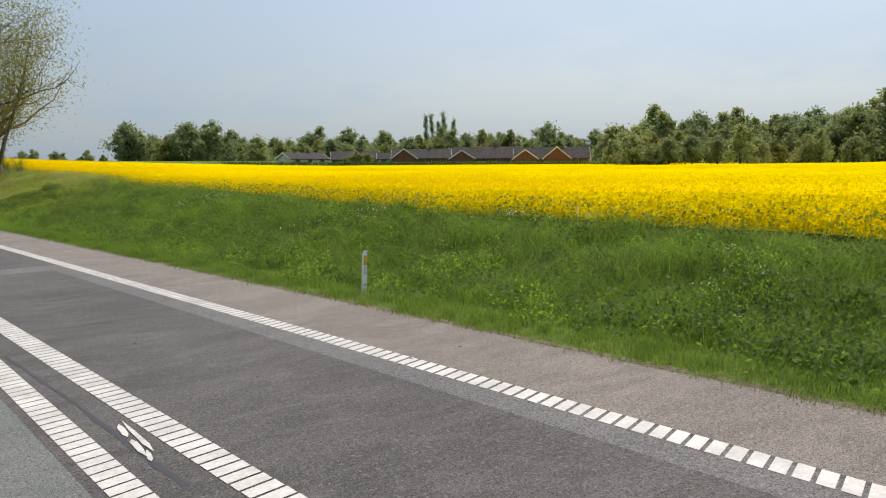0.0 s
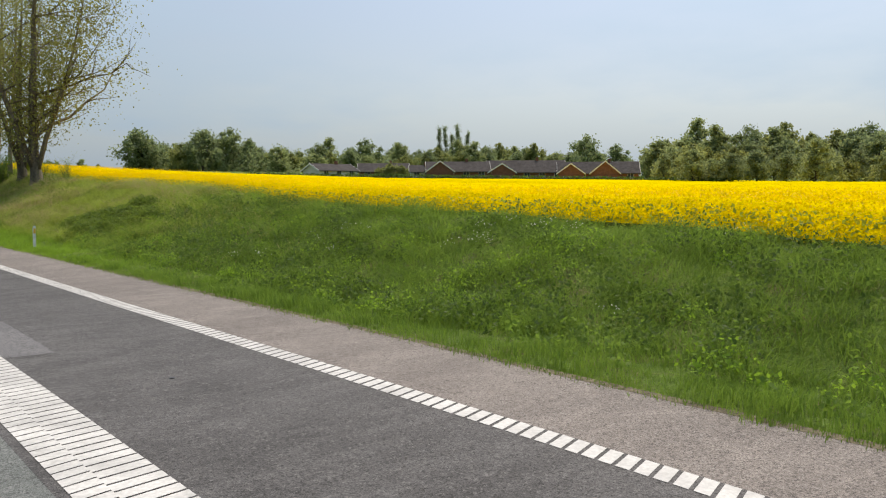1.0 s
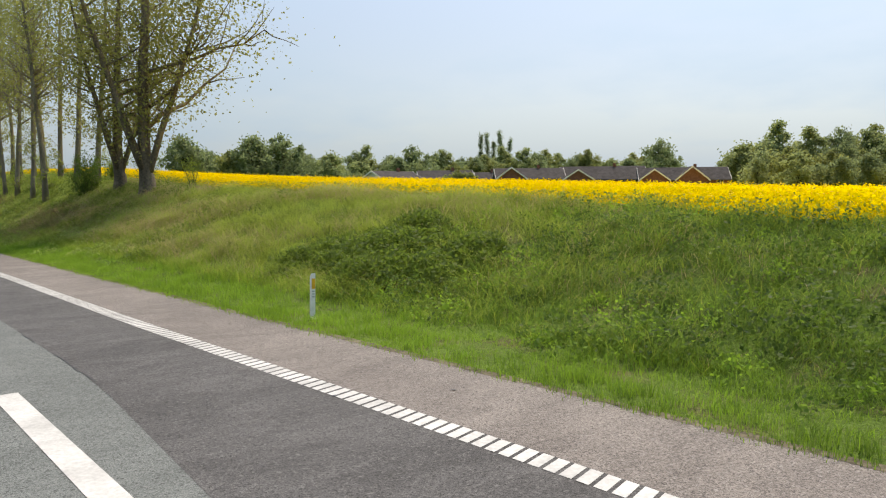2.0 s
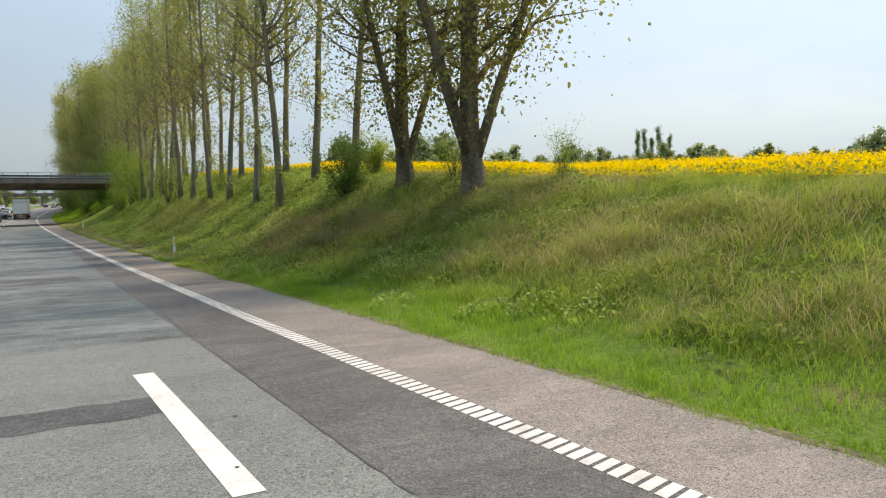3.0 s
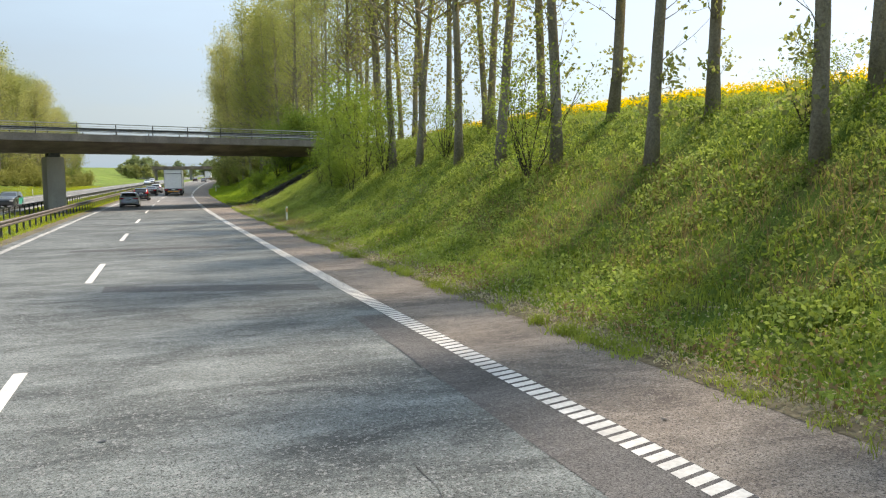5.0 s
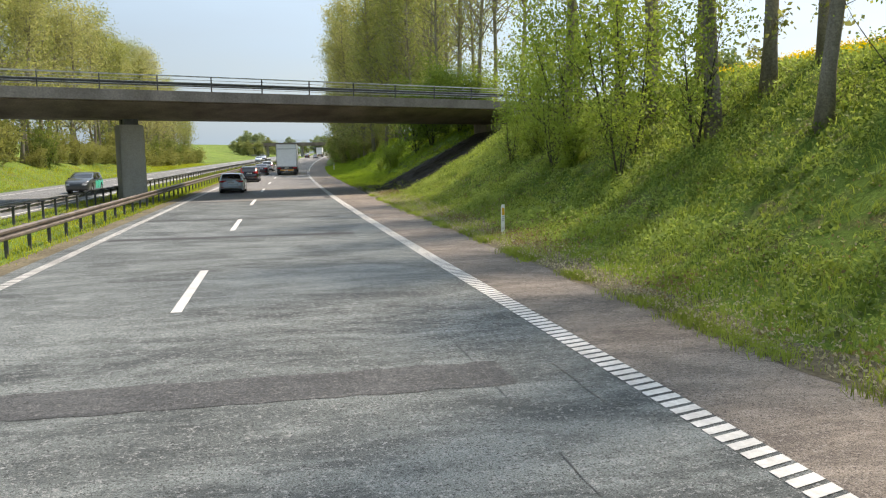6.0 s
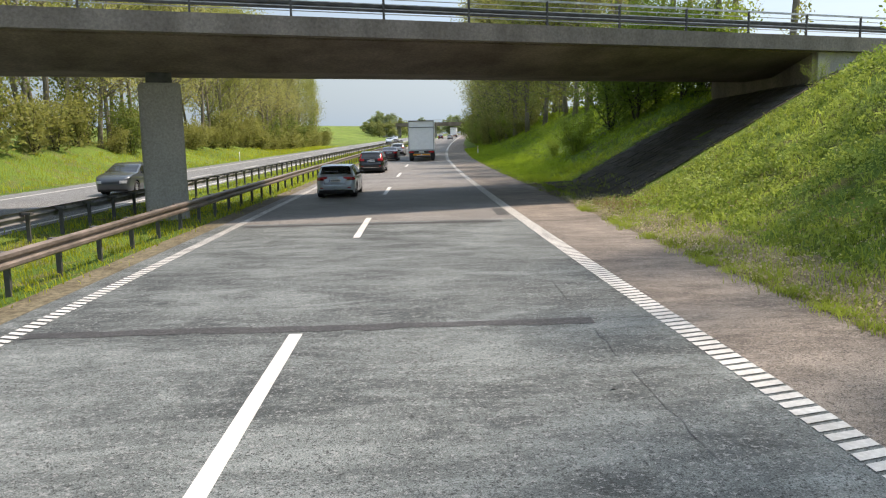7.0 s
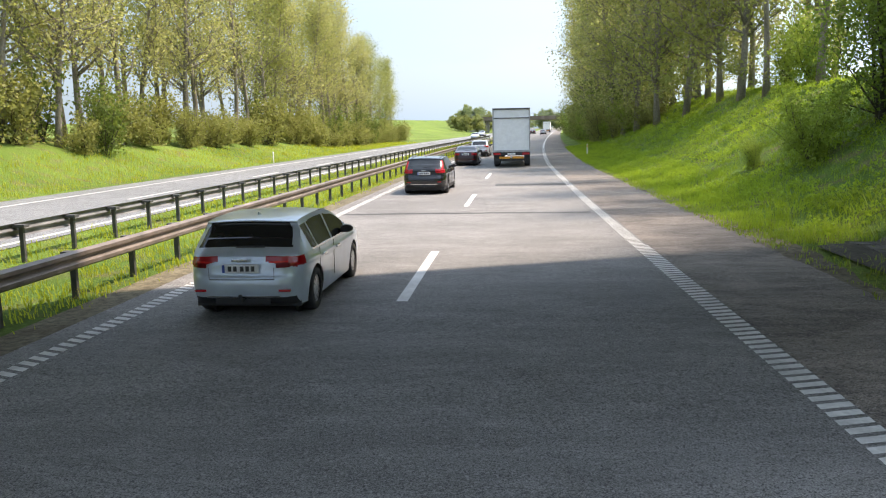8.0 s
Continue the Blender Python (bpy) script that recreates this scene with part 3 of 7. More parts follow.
# ---- bridge ----
def build_bridge():
    """A concrete road bridge, skewed across the motorway."""
    p0, p1 = BRIDGE_A, BRIDGE_B
    d = (p1 - p0).normalized()
    ang = math.degrees(math.atan2(d.y, d.x))
    root = empty("overpass", pose(p0.x, p0.y, 0, 0, 0, ang))
    tagged(root, "dark weathered concrete road bridge over the motorway", "bridge")
    zt, zs = BRIDGE_TOP, BRIDGE_SOFFIT
    x0, x1, w = -62.0, BRIDGE_END, BRIDGE_WIDTH
    def prism(pts, xa, xb, skew=0.0):
        """A body of constant section along the bridge, its ends cut along the road."""
        bm = bmesh.new()
        ra = [bm.verts.new((xa + skew * y, y, z)) for y, z in pts]
        rb = [bm.verts.new((xb + skew * y, y, z)) for y, z in pts]
        n = len(pts)
        for k in range(n):
            bm.faces.new((ra[k], ra[(k + 1) % n], rb[(k + 1) % n], rb[k]))
        bm.faces.new(list(reversed(ra)))
        bm.faces.new(rb)
        bmesh.ops.recalc_face_normals(bm, faces=list(bm.faces))
        return bm

    SK = 0.317
    section = [(0.5, zt - 0.32), (0.45, zt - 0.66), (3.9, zs), (w - 4.4, zs), (w - 0.45, zt - 0.66), (w - 0.5, zt - 0.32)]
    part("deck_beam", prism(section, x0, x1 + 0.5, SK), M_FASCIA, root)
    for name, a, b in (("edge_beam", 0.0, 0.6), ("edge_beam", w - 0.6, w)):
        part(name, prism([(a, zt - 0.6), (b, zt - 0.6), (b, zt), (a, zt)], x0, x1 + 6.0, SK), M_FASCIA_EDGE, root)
    bm = bmesh.new()
    box(bm, x0, x1 + 14.0, 0.62, w - 0.62, zt - 0.3, zt - 0.1)
    part("roadway", bm, M_ROAD, root)
    for y in (0.22, w - 0.22):
        k = -20
        while True:
            x = RAIL_X0 + k * RAIL_STEP
            if x > x1 + 5.6:
                break
            if x > x0:
                bm = bmesh.new()
                box(bm, x - 0.03, x + 0.03, y - 0.04, y + 0.04, zt - 0.02, zt + RAIL_H)
                part("railing_post", bm, M_DARKSTEEL, root)
            k += 1
        for z, r in ((RAIL_H, 0.035), (RAIL_H - 0.2, 0.014), (RAIL_H - 0.36, 0.014), (RAIL_H - 0.52, 0.014), (RAIL_H - 0.68, 0.014)):
            bm = bmesh.new()
            box(bm, x0, x1 + 5.8, y - r, y + r, zt + z - r, zt + z + r)
            part("railing_bar", bm, M_STEEL, root)
        yy = y + (0.25 if y < 1 else -0.25)
        bm = bmesh.new()
        for za, zb, dy in ((0.30, 0.40, 0.0), (0.40, 0.46, 0.035), (0.46, 0.56, 0.0)):
            box(bm, x0, x1 + 5.8, yy - 0.02 + dy, yy + 0.02 + dy, zt + za, zt + zb)
        part("guard_beam", bm, M_DARKSTEEL, root)
    # pier, wider at its foot
    bm = bmesh.new()
    zb = -0.4
    rings = []
    for z, hx, hy in ((zb, PIER_W * 0.52, 0.95), (zs - 0.36, PIER_W * 0.5, 0.75)):
        rings.append([bm.verts.new((PIER_X + sx * hx, 5.15 + sy * 1.0, z)) for sx, sy in ((-1, -1), (1, -1), (1, 1), (-1, 1))])
    for k in range(4):
        bm.faces.new((rings[0][k], rings[0][(k + 1) % 4], rings[1][(k + 1) % 4], rings[1][k]))
    bm.faces.new(rings[1])
    bm.faces.new(list(reversed(rings[0])))
    bmesh.ops.bevel(bm, geom=list(bm.edges), offset=0.06, segments=2, affect="EDGES")
    part("pier", bm, M_CONCRETE, root)
    for yy in (4.6, 5.7):
        bm = bmesh.new()
        box(bm, PIER_X - PIER_W * 0.3, PIER_X + PIER_W * 0.3, yy - 0.3, yy + 0.3, zs - 0.38, zs + 0.01)
        part("bearing", bm, M_DARKSTEEL, root)
    # abutments: a front wall along the road and a wing wall
    for xa, xb in ((x1, x1 + 0.8), (x0 - 0.5, x0 + 0.4)):
        part("abutment", prism([(0.5, 1.5), (w - 0.5, 1.5), (w - 0.5, zt - 0.35), (0.5, zt - 0.35)], xa, xb, SK), M_FASCIA_EDGE, root)
    part("wing_wall", prism([(0.32, 1.5), (0.62, 1.5), (0.62, zt - 0.62), (0.32, zt - 0.62)], x1 + 0.2, x1 + 5.6, SK), M_CONCRETE, root)
    return root


BRIDGE_A, BRIDGE_B = Vector((-2.258, 184.95, 0)), Vector((3.650, 186.80, 0))
BRIDGE_TOP, BRIDGE_SOFFIT, BRIDGE_END, BRIDGE_WIDTH = 6.47, 5.03, 22.4, 11.0
RAIL_X0, RAIL_STEP, RAIL_H = 0.0, 3.12, 0.88
PIER_X, PIER_W = -4.0, 1.42
build_bridge()


# ---- guard rails of the median ----
def guard_rail(name, o, s0, s1, mat, flip, label):
    root = empty(name, Matrix.Translation(ground_at((s0 + s1) / 2, o)))
    tagged(root, label, "guard rail")
    inv = root.matrix_world.inverted()
    s = np.arange(s0, s1 + 0.1, 2.0)
    prof = [(0.0, 0.44), (0.07, 0.48), (0.07, 0.54), (0.01, 0.59), (0.01, 0.61), (0.07, 0.66), (0.07, 0.72), (0.0, 0.76)]
    verts = []
    for off in (0.0, -0.012):
        for a in s:
            for x, z in prof:
                verts.append(inv @ Vector(road_xyz(a, o + flip * (x + 0.12 + off), z)))
    n, k = len(s), len(prof)
    faces = []
    for i in range(n - 1):
        for j in range(k - 1):
            f = (i * k + j, i * k + j + 1, (i + 1) * k + j + 1, (i + 1) * k + j)
            faces.append(f)
            faces.append(tuple(v + n * k for v in reversed(f)))
    for i in range(n - 1):
        for j in (0, k - 1):
            faces.append((i * k + j, (i + 1) * k + j, (i + 1) * k + j + n * k, i * k + j + n * k))
    beam = mesh_object("beam", verts, faces, mat, root)
    bm = bmesh.new()
    box(bm, -0.05, 0.05, -0.04, 0.04, -0.75, 0.70, 0.008)
    post = part("post", bm, M_DARKSTEEL, root)
    bm = bmesh.new()
    box(bm, -0.16, 0.13, -0.10, 0.10, 0.66, 0.73, 0.01)
    brk = part("bracket", bm, M_DARKSTEEL, root)
    for i, a in enumerate(np.arange(s0 + 1, s1, 2.0)):
        m = inv @ Matrix.Translation(road_xyz(a, o, 0.0)) @ pose(0, 0, 0, 0, 0, -heading(a))
        for src in (post, brk):
            c = src if i == 0 else src.copy()
            if i:
                scene.collection.objects.link(c)
            c.matrix_local = m
    return root


guard_rail("guard_rail", RAIL1_O, 20, 360, M_RUSTY, 1, "weathered brownish steel guard rail along the median")
guard_rail("guard_rail", RAIL2_O, 20, 360, M_RAIL_GREY, -1, "grey steel guard rail along the opposite carriageway")


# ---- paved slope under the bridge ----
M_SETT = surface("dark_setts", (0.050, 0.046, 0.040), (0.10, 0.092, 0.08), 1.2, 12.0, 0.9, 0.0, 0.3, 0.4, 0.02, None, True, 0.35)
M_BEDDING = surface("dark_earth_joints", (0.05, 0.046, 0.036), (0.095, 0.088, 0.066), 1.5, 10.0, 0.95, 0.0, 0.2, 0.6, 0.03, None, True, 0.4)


def paved_slope():
    """Rows of worn dark setts on the bank below the deck, with earth in the joints."""
    root = empty("paved_slope", Matrix.Translation(ground_at(192.0, 8.0)))
    tagged(root, "dark worn stone setts paving the slope under the bridge", "paving")
    inv = root.matrix_world.inverted()
    oo, bb = np.linspace(4.35, 16.4, 26), np.linspace(187.3, 198.0, 21)
    O2, B2 = np.meshgrid(oo, bb, indexing="ij")
    S2 = B2 + O2 * 0.317
    W = road_xyz(S2, O2, ground_z(S2, O2) + 0.052).reshape(-1, 3)
    idx = np.arange(W.shape[0]).reshape(O2.shape)
    F = np.stack([idx[:-1, :-1], idx[1:, :-1], idx[1:, 1:], idx[:-1, 1:]], axis=-1).reshape(-1, 4)
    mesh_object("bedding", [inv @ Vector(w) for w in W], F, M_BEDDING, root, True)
    meshes = []
    rng = np.random.default_rng(8)
    for k in range(6):
        bm = bmesh.new()
        box(bm, -0.30, 0.30, -0.31, 0.31, -0.07, 0.035, 0.03)
        for v in bm.verts:
            v.co += Vector(rng.normal(size=3)) * 0.014
        me = bpy.data.meshes.new("sett")
        bm.to_mesh(me)
        bm.free()
        me.materials.append(M_SETT)
        meshes.append(me)
    for i in range(17):
        for j in range(17):
            o = 5.5 + j * 0.64 + rng.normal() * 0.012
            s = 187.9 + i * 0.63 + o * 0.317
            if rng.uniform() < 0.04 + (0.25 if j < 2 else 0.0):
                continue
            g, g2 = ground_at(s, o), ground_at(s, o + 0.4)
            tilt = -math.degrees(math.atan2(g2.z - g.z, 0.4))
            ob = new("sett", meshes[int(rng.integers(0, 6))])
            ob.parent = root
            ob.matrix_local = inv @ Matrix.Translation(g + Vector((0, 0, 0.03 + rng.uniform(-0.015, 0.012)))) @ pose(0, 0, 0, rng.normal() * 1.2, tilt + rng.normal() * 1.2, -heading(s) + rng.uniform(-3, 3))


paved_slope()


# ---- trees ----
M_BARK = surface("grey_green_bark", (0.15, 0.132, 0.102), (0.31, 0.28, 0.22), 1.5, 14.0, 0.95, 0.0, 0.2, 0.8, 0.04, (1, 1, 0.25), False, 0.35)
M_BARK_OLD = surface("furrowed_brown_bark", (0.085, 0.07, 0.052), (0.235, 0.20, 0.15), 1.5, 9.0, 0.95, 0.0, 0.1, 1.0, 0.06, (1, 1, 0.18), False, 0.35)
M_BARK_DARK = surface("dark_bark", (0.05, 0.045, 0.035), (0.11, 0.095, 0.07), 1.5, 14.0, 0.95, 0.0, 0.2, 0.8, 0.04, (1, 1, 0.25), False, 0.35)
M_LEAF_POPLAR = leafy("young_poplar_leaves", (0.15, 0.175, 0.052), (0.31, 0.335, 0.105), (0.48, 0.51, 0.14))
M_LEAF_OLIVE = leafy("olive_scrub_leaves", (0.21, 0.215, 0.085), (0.43, 0.425, 0.17), (0.60, 0.60, 0.20))
M_LEAF_SCRUB = leafy("dull_scrub_leaves", (0.13, 0.14, 0.045), (0.29, 0.295, 0.095), (0.42, 0.44, 0.11))
M_LEAF_OLD = leafy("olive_poplar_leaves", (0.105, 0.12, 0.04), (0.24, 0.255, 0.085), (0.36, 0.39, 0.11))
M_LEAF_BUSH = leafy("fresh_bush_leaves", (0.12, 0.19, 0.028), (0.27, 0.35, 0.065), (0.46, 0.60, 0.08))
M_LEAF_DARK = leafy("dark_woodland_leaves", (0.035, 0.065, 0.018), (0.085, 0.135, 0.035), (0.12, 0.2, 0.03))
M_LEAF_MID = leafy("mixed_woodland_leaves", (0.075, 0.115, 0.025), (0.16, 0.21, 0.05), (0.22, 0.30, 0.05))


def leaf_mesh(name, places, size, mat, rng, flat=0.5, parent=None):
    """Many small folded leaves (two triangles each) at the places given."""
    n = len(places)
    P = np.asarray(places, float)
    u = rng.normal(size=(n, 3))
    u /= np.linalg.norm(u, axis=1)[:, None]
    w = rng.normal(size=(n, 3)) + np.array([0, 0, flat])
    v = np.cross(w, u)
    v /= np.linalg.norm(v, axis=1)[:, None] + 1e-9
    L = (size * rng.uniform(0.6, 1.4, n))[:, None]
    verts = np.stack([P - u * L, P + v * L * 0.62, P + u * L, P - v * L * 0.62], axis=1).reshape(-1, 3)
    faces = np.arange(n * 4).reshape(n, 4)
    return mesh_object(name, verts, faces, mat, parent)


def branch_path(start, direction, length, bend, rng, n=5):
    pts, p, d = [start], Vector(start), Vector(direction).normalized()
    for _ in range(n):
        d = (d + Vector(rng.normal(size=3)) * bend + Vector((0, 0, 0.08))).normalized()
        p = p + d * (length / n)
        pts.append(p.copy())
    return pts


def build_tree(name, seed, height, trunk_r, bare, spread, leaves, leaf_size, bark, leaf, limbs=22, forks=1, lean=0.03, rise=0.9, sides=8, clump=0.45, shoots=0, fork_at=0.0, away=None):
    """A trunk with limbs and twigs, and a crown of separate leaves round the twigs."""
    rng = np.random.default_rng(seed)
    root = empty(name)
    tv, tf = [], []

    def add(pts, radii, k):
        v, f = tube(pts, radii, k)
        b = len(tv)
        tv.extend(v)
        tf.extend(tuple(i + b for i in q) for q in f)

    tips, low = [], []
    stems = []
    for j in range(forks):
        d = Vector((rng.normal() * lean, rng.normal() * lean, 1))
        base = Vector((0, 0, -0.3))
        if forks > 1:
            w = 2 * math.pi * j / forks + rng.uniform(0, 1)
            d = Vector((math.cos(w) * 0.26, math.sin(w) * 0.26, 1))
            base = Vector((math.cos(w) * trunk_r * 0.3, math.sin(w) * trunk_r * 0.3, -0.3))
            if fork_at and j:
                tilt = (0.10, 0.42, 0.34, 0.5)[j]
                d = Vector((math.cos(w) * tilt, math.sin(w) * tilt, 1))
                base = Vector((math.cos(w) * trunk_r * 0.2, math.sin(w) * trunk_r * 0.2, fork_at - 0.6))
            elif fork_at:
                d, base = Vector((0.04, 0.03, 1)), Vector((0, 0, -0.3))
        h = height * (1.0 if j == 0 else rng.uniform(0.75, 0.95))
        pts, p = [base], base.copy()
        n = 12
        for i in range(n):
            d = (d + Vector((rng.normal() * 0.03, rng.normal() * 0.03, 0.06))).normalized()
            p = p + d * (h / n)
            pts.append(p.copy())
        r = trunk_r * (1.0 if forks == 1 else 0.72)
        if fork_at:
            r = trunk_r * (1.0, 0.6, 0.5, 0.4)[j]
        radii = [r * (1.0 if fork_at and j else 1.35)] + [r * max(0.06, (1 - i / n)) ** 0.8 for i in range(1, n + 1)]
        if fork_at and j == 0:
            # a stout bole, flared at its foot, that thins above the fork
            pts[1:1] = [Vector((0, 0, 0.15)), Vector((0.01, 0.01, fork_at * 0.5))]
            radii[:1] = [r * 1.6, r * 1.25, r * 1.06]
        add(pts, radii, sides)
        stems.append((pts, radii, h))
    for pts, radii, h in stems:
        for _ in range(max(3, limbs // forks)):
            f = bare + (1 - bare) * rng.uniform(0, 1) ** 0.9
            i = min(len(pts) - 2, int(f * (len(pts) - 1)))
            q = pts[i].lerp(pts[i + 1], f * (len(pts) - 1) - i)
            w = rng.uniform(0, 2 * math.pi)
            top = (f - bare) / (1 - bare)
            ln = spread * (1.05 - 0.65 * top) * rng.uniform(0.6, 1.15)
            if away is not None:
                # the crown has grown out to one side, away from the road
                ln *= max(0.16, 0.52 + 0.68 * math.cos(w - away))
            d = Vector((math.cos(w), math.sin(w), rise * rng.uniform(0.5, 1.3)))
            bp = branch_path(q, d, ln, 0.16, rng)
            r0 = min(radii[i] * 0.45, 0.05 + 0.012 * ln)
            add(bp, [r0 * (1 - k / 6.5) for k in range(len(bp))], 5)
            tips.extend(bp[2:])
            for _ in range(4):
                k = int(rng.integers(1, len(bp)))
                dd = (bp[k] - bp[k - 1]).normalized() + Vector(rng.normal(size=3)) * 0.6
                tw = branch_path(bp[k], dd, ln * rng.uniform(0.25, 0.5), 0.2, rng, 3)
                add(tw, [r0 * 0.4, r0 * 0.3, r0 * 0.2, r0 * 0.1], 3)
                tips.extend(tw[1:])
    for pts, radii, h in stems[:1]:
        # thin shoots low on the trunk, with a few leaves
        for _ in range(shoots):
            f = rng.uniform(0.05, bare)
            i = min(len(pts) - 2, int(f * (len(pts) - 1)))
            w = rng.uniform(0, 2 * math.pi)
            ln = rng.uniform(0.6, 1.0) if f < bare * 0.4 else rng.uniform(0.9, 2.9)
            bp = branch_path(pts[i].lerp(pts[i + 1], f * (len(pts) - 1) - i), Vector((math.cos(w), math.sin(w), rng.uniform(0.3, 1.1))), ln, 0.2, rng, 4)
            add(bp, [0.016 * (0.6 + 0.4 * ln), 0.013, 0.010, 0.007, 0.003], 3)
            low.extend(bp[2:])
            for _ in range(3):
                k = int(rng.integers(1, len(bp)))
                tw = branch_path(bp[k], (bp[k] - bp[k - 1]).normalized() + Vector(rng.normal(size=3)) * 0.55, ln * rng.uniform(0.25, 0.5), 0.2, rng, 3)
                add(tw, [0.007, 0.006, 0.004, 0.002], 3)
                low.extend(tw[1:])
    mesh_object("trunk", tv, tf, bark, root, True)
    tips = np.array([tuple(t) for t in tips])
    pick = tips[rng.integers(0, len(tips), leaves)]
    place = pick + rng.normal(size=(leaves, 3)) * clump * spread * 0.32
    if low:
        low = np.array([tuple(t) for t in low])
        m = shoots * 26
        place = np.concatenate([place, low[rng.integers(0, len(low), m)] + rng.normal(size=(m, 3)) * 0.16])
    leaf_mesh("crown", place, leaf_size, leaf, rng, 0.4, root)
    return root


def build_bush(name, seed, height, width, leaves, leaf_size, leaf, stems=9):
    rng = np.random.default_rng(seed)
    root = empty(name)
    tv, tf, tips = [], [], []
    for _ in range(stems):
        w = rng.uniform(0, 2 * math.pi)
        r = rng.uniform(0.1, 0.55) * width
        d = Vector((math.cos(w) * r, math.sin(w) * r, height))
        bp = branch_path(Vector((math.cos(w) * 0.1, math.sin(w) * 0.1, -0.15)), d, height * rng.uniform(0.7, 1.1), 0.15, rng, 5)
        v, f = tube(bp, [0.035 * (1 - k / 6) for k in range(len(bp))], 4)
        b = len(tv)
        tv.extend(v)
        tf.extend(tuple(i + b for i in q) for q in f)
        tips.extend(bp[1:])
        for _ in range(4):
            k = int(rng.integers(1, len(bp)))
            tw = branch_path(bp[k], Vector(rng.normal(size=3)) + Vector((0, 0, 0.5)), width * rng.uniform(0.2, 0.45), 0.2, rng, 3)
            v, f = tube(tw, [0.014, 0.011, 0.008, 0.004], 3)
            b = len(tv)
            tv.extend(v)
            tf.extend(tuple(i + b for i in q) for q in f)
            tips.extend(tw[1:])
    mesh_object("branchwork", tv, tf, M_BARK_DARK, root)
    tips = np.array([tuple(t) for t in tips])
    place = tips[rng.integers(0, len(tips), leaves)] + rng.normal(size=(leaves, 3)) * np.array([width, width, height]) * 0.075
    place[:, 2] = np.maximum(place[:, 2], 0.05)
    leaf_mesh("foliage", place, leaf_size, leaf, rng, 0.5, root)
    return root


def stand(ob, s, o, turn, scale=1.0, sink=0.0):
    m = Matrix.Translation(ground_at(s, o) + Vector((0, 0, -sink))) @ pose(0, 0, 0, 0, 0, turn)
    ob.matrix_world = m
    ob.scale = (scale, scale, scale)
    return ob


def again(ob, s, o, turn, scale=1.0):
    c = copy_thing(ob, Matrix.Translation(ground_at(s, o)) @ pose(0, 0, 0, 0, 0, turn))
    c.scale = (scale, scale, scale)
    return c


FORK_TREES = [(91.7, 13.7, 1.18), (97.8, 13.9, 1.0)]
ROW_UPPER = [(103.8, 14.0, 1.0), (109.6, 14.0, 1.1), (115.0, 14.0, 1.0), (120.7, 14.0, 0.95), (126.4, 14.1, 1.0), (132.0, 13.9, 0.95), (137.8, 14.0, 1.05), (143.5, 14.0, 1.0), (149.2, 14.0, 1.0)]
ROW_LOWER = [(108.5, 11.5, 1.0), (113.2, 11.5, 0.85), (119.6, 11.5, 0.95), (125.5, 11.5, 0.9), (131.5, 11.4, 0.95), (137.4, 11.5, 1.05), (142.4, 11.5, 1.05), (147.6, 11.6, 1.0)]
LOW_O, UP_O, BRIDGE_S0 = 11.5, 14.2, 188.0
LEFT_TREES = (204.0, 346.0)
BUSHES = [(210.0, 8.0, 0.75), (214.2, 7.3, 0.36), (207.0, 15.2, 1.6), (216.0, 15.6, 1.2), (221.0, 16.5, 1.1), (233.0, 16.0, 1.3), (240.0, 16.4, 1.2), (104.5, 15.4, 0.6), (112.0, 12.6, 0.35), (165.0, 9.4, 0.6), (172.0, 10.2, 0.65)]
YOUNG = [(157.5, 10.6, 0.72), (161.0, 10.2, 0.92), (164.5, 10.8, 1.05), (168.0, 10.4, 1.0), (171.5, 11.2, 1.0), (175.0, 11.0, 0.9), (178.5, 11.8, 0.8), (159.5, 9.0, 0.5), (166.5, 9.2, 0.62), (182.0, 13.6, 0.62), (174.0, 9.6, 0.5)]
rng_place = np.random.default_rng(11)
POPLAR_LABEL = "tall poplar with grey trunk and sparse young leaves on the bank"
poplars, dense_poplars, full_poplars = [], [], []
for i in range(5):
    t = build_tree("poplar_tree", 40 + i, 21.0, 0.21, 0.32, 3.6, 3000, 0.082, M_BARK, M_LEAF_POPLAR, 44, 1, shoots=16)
    tagged(t, POPLAR_LABEL, "tree", "poplars beside the motorway")
    poplars.append(t)
for i in range(4):
    t = build_tree("poplar_tree", 440 + i, 22.0, 0.20, 0.33, 3.7, 3900, 0.086, M_BARK, M_LEAF_POPLAR, 56, 1, shoots=16)
    tagged(t, "tall poplar with bare lower trunk and full young crown", "tree", "poplars beside the motorway")
    dense_poplars.append(t)
for i in range(5):
    t = build_tree("poplar_tree", 340 + i, 21.5, 0.20, 0.12, 3.8, 6400, 0.112, M_BARK, M_LEAF_OLIVE if i % 2 else M_LEAF_POPLAR, 64, 1, rise=0.8, shoots=10)
    tagged(t, "tall poplar in olive young leaf almost down to the ground", "tree", "poplars beside the motorway")
    full_poplars.append(t)
used = set()


def plant(kind_list, s, o, scale=1.0):
    k = int(rng_place.integers(0, len(kind_list)))
    turn = float(rng_place.uniform(0, 360))
    # each kind stands at least once
    src = next((q for q in kind_list if q.name not in used), kind_list[k])
    if src.name not in used:
        used.add(src.name)
        return stand(src, s, o, turn, scale)
    return again(src, s, o, turn, scale)


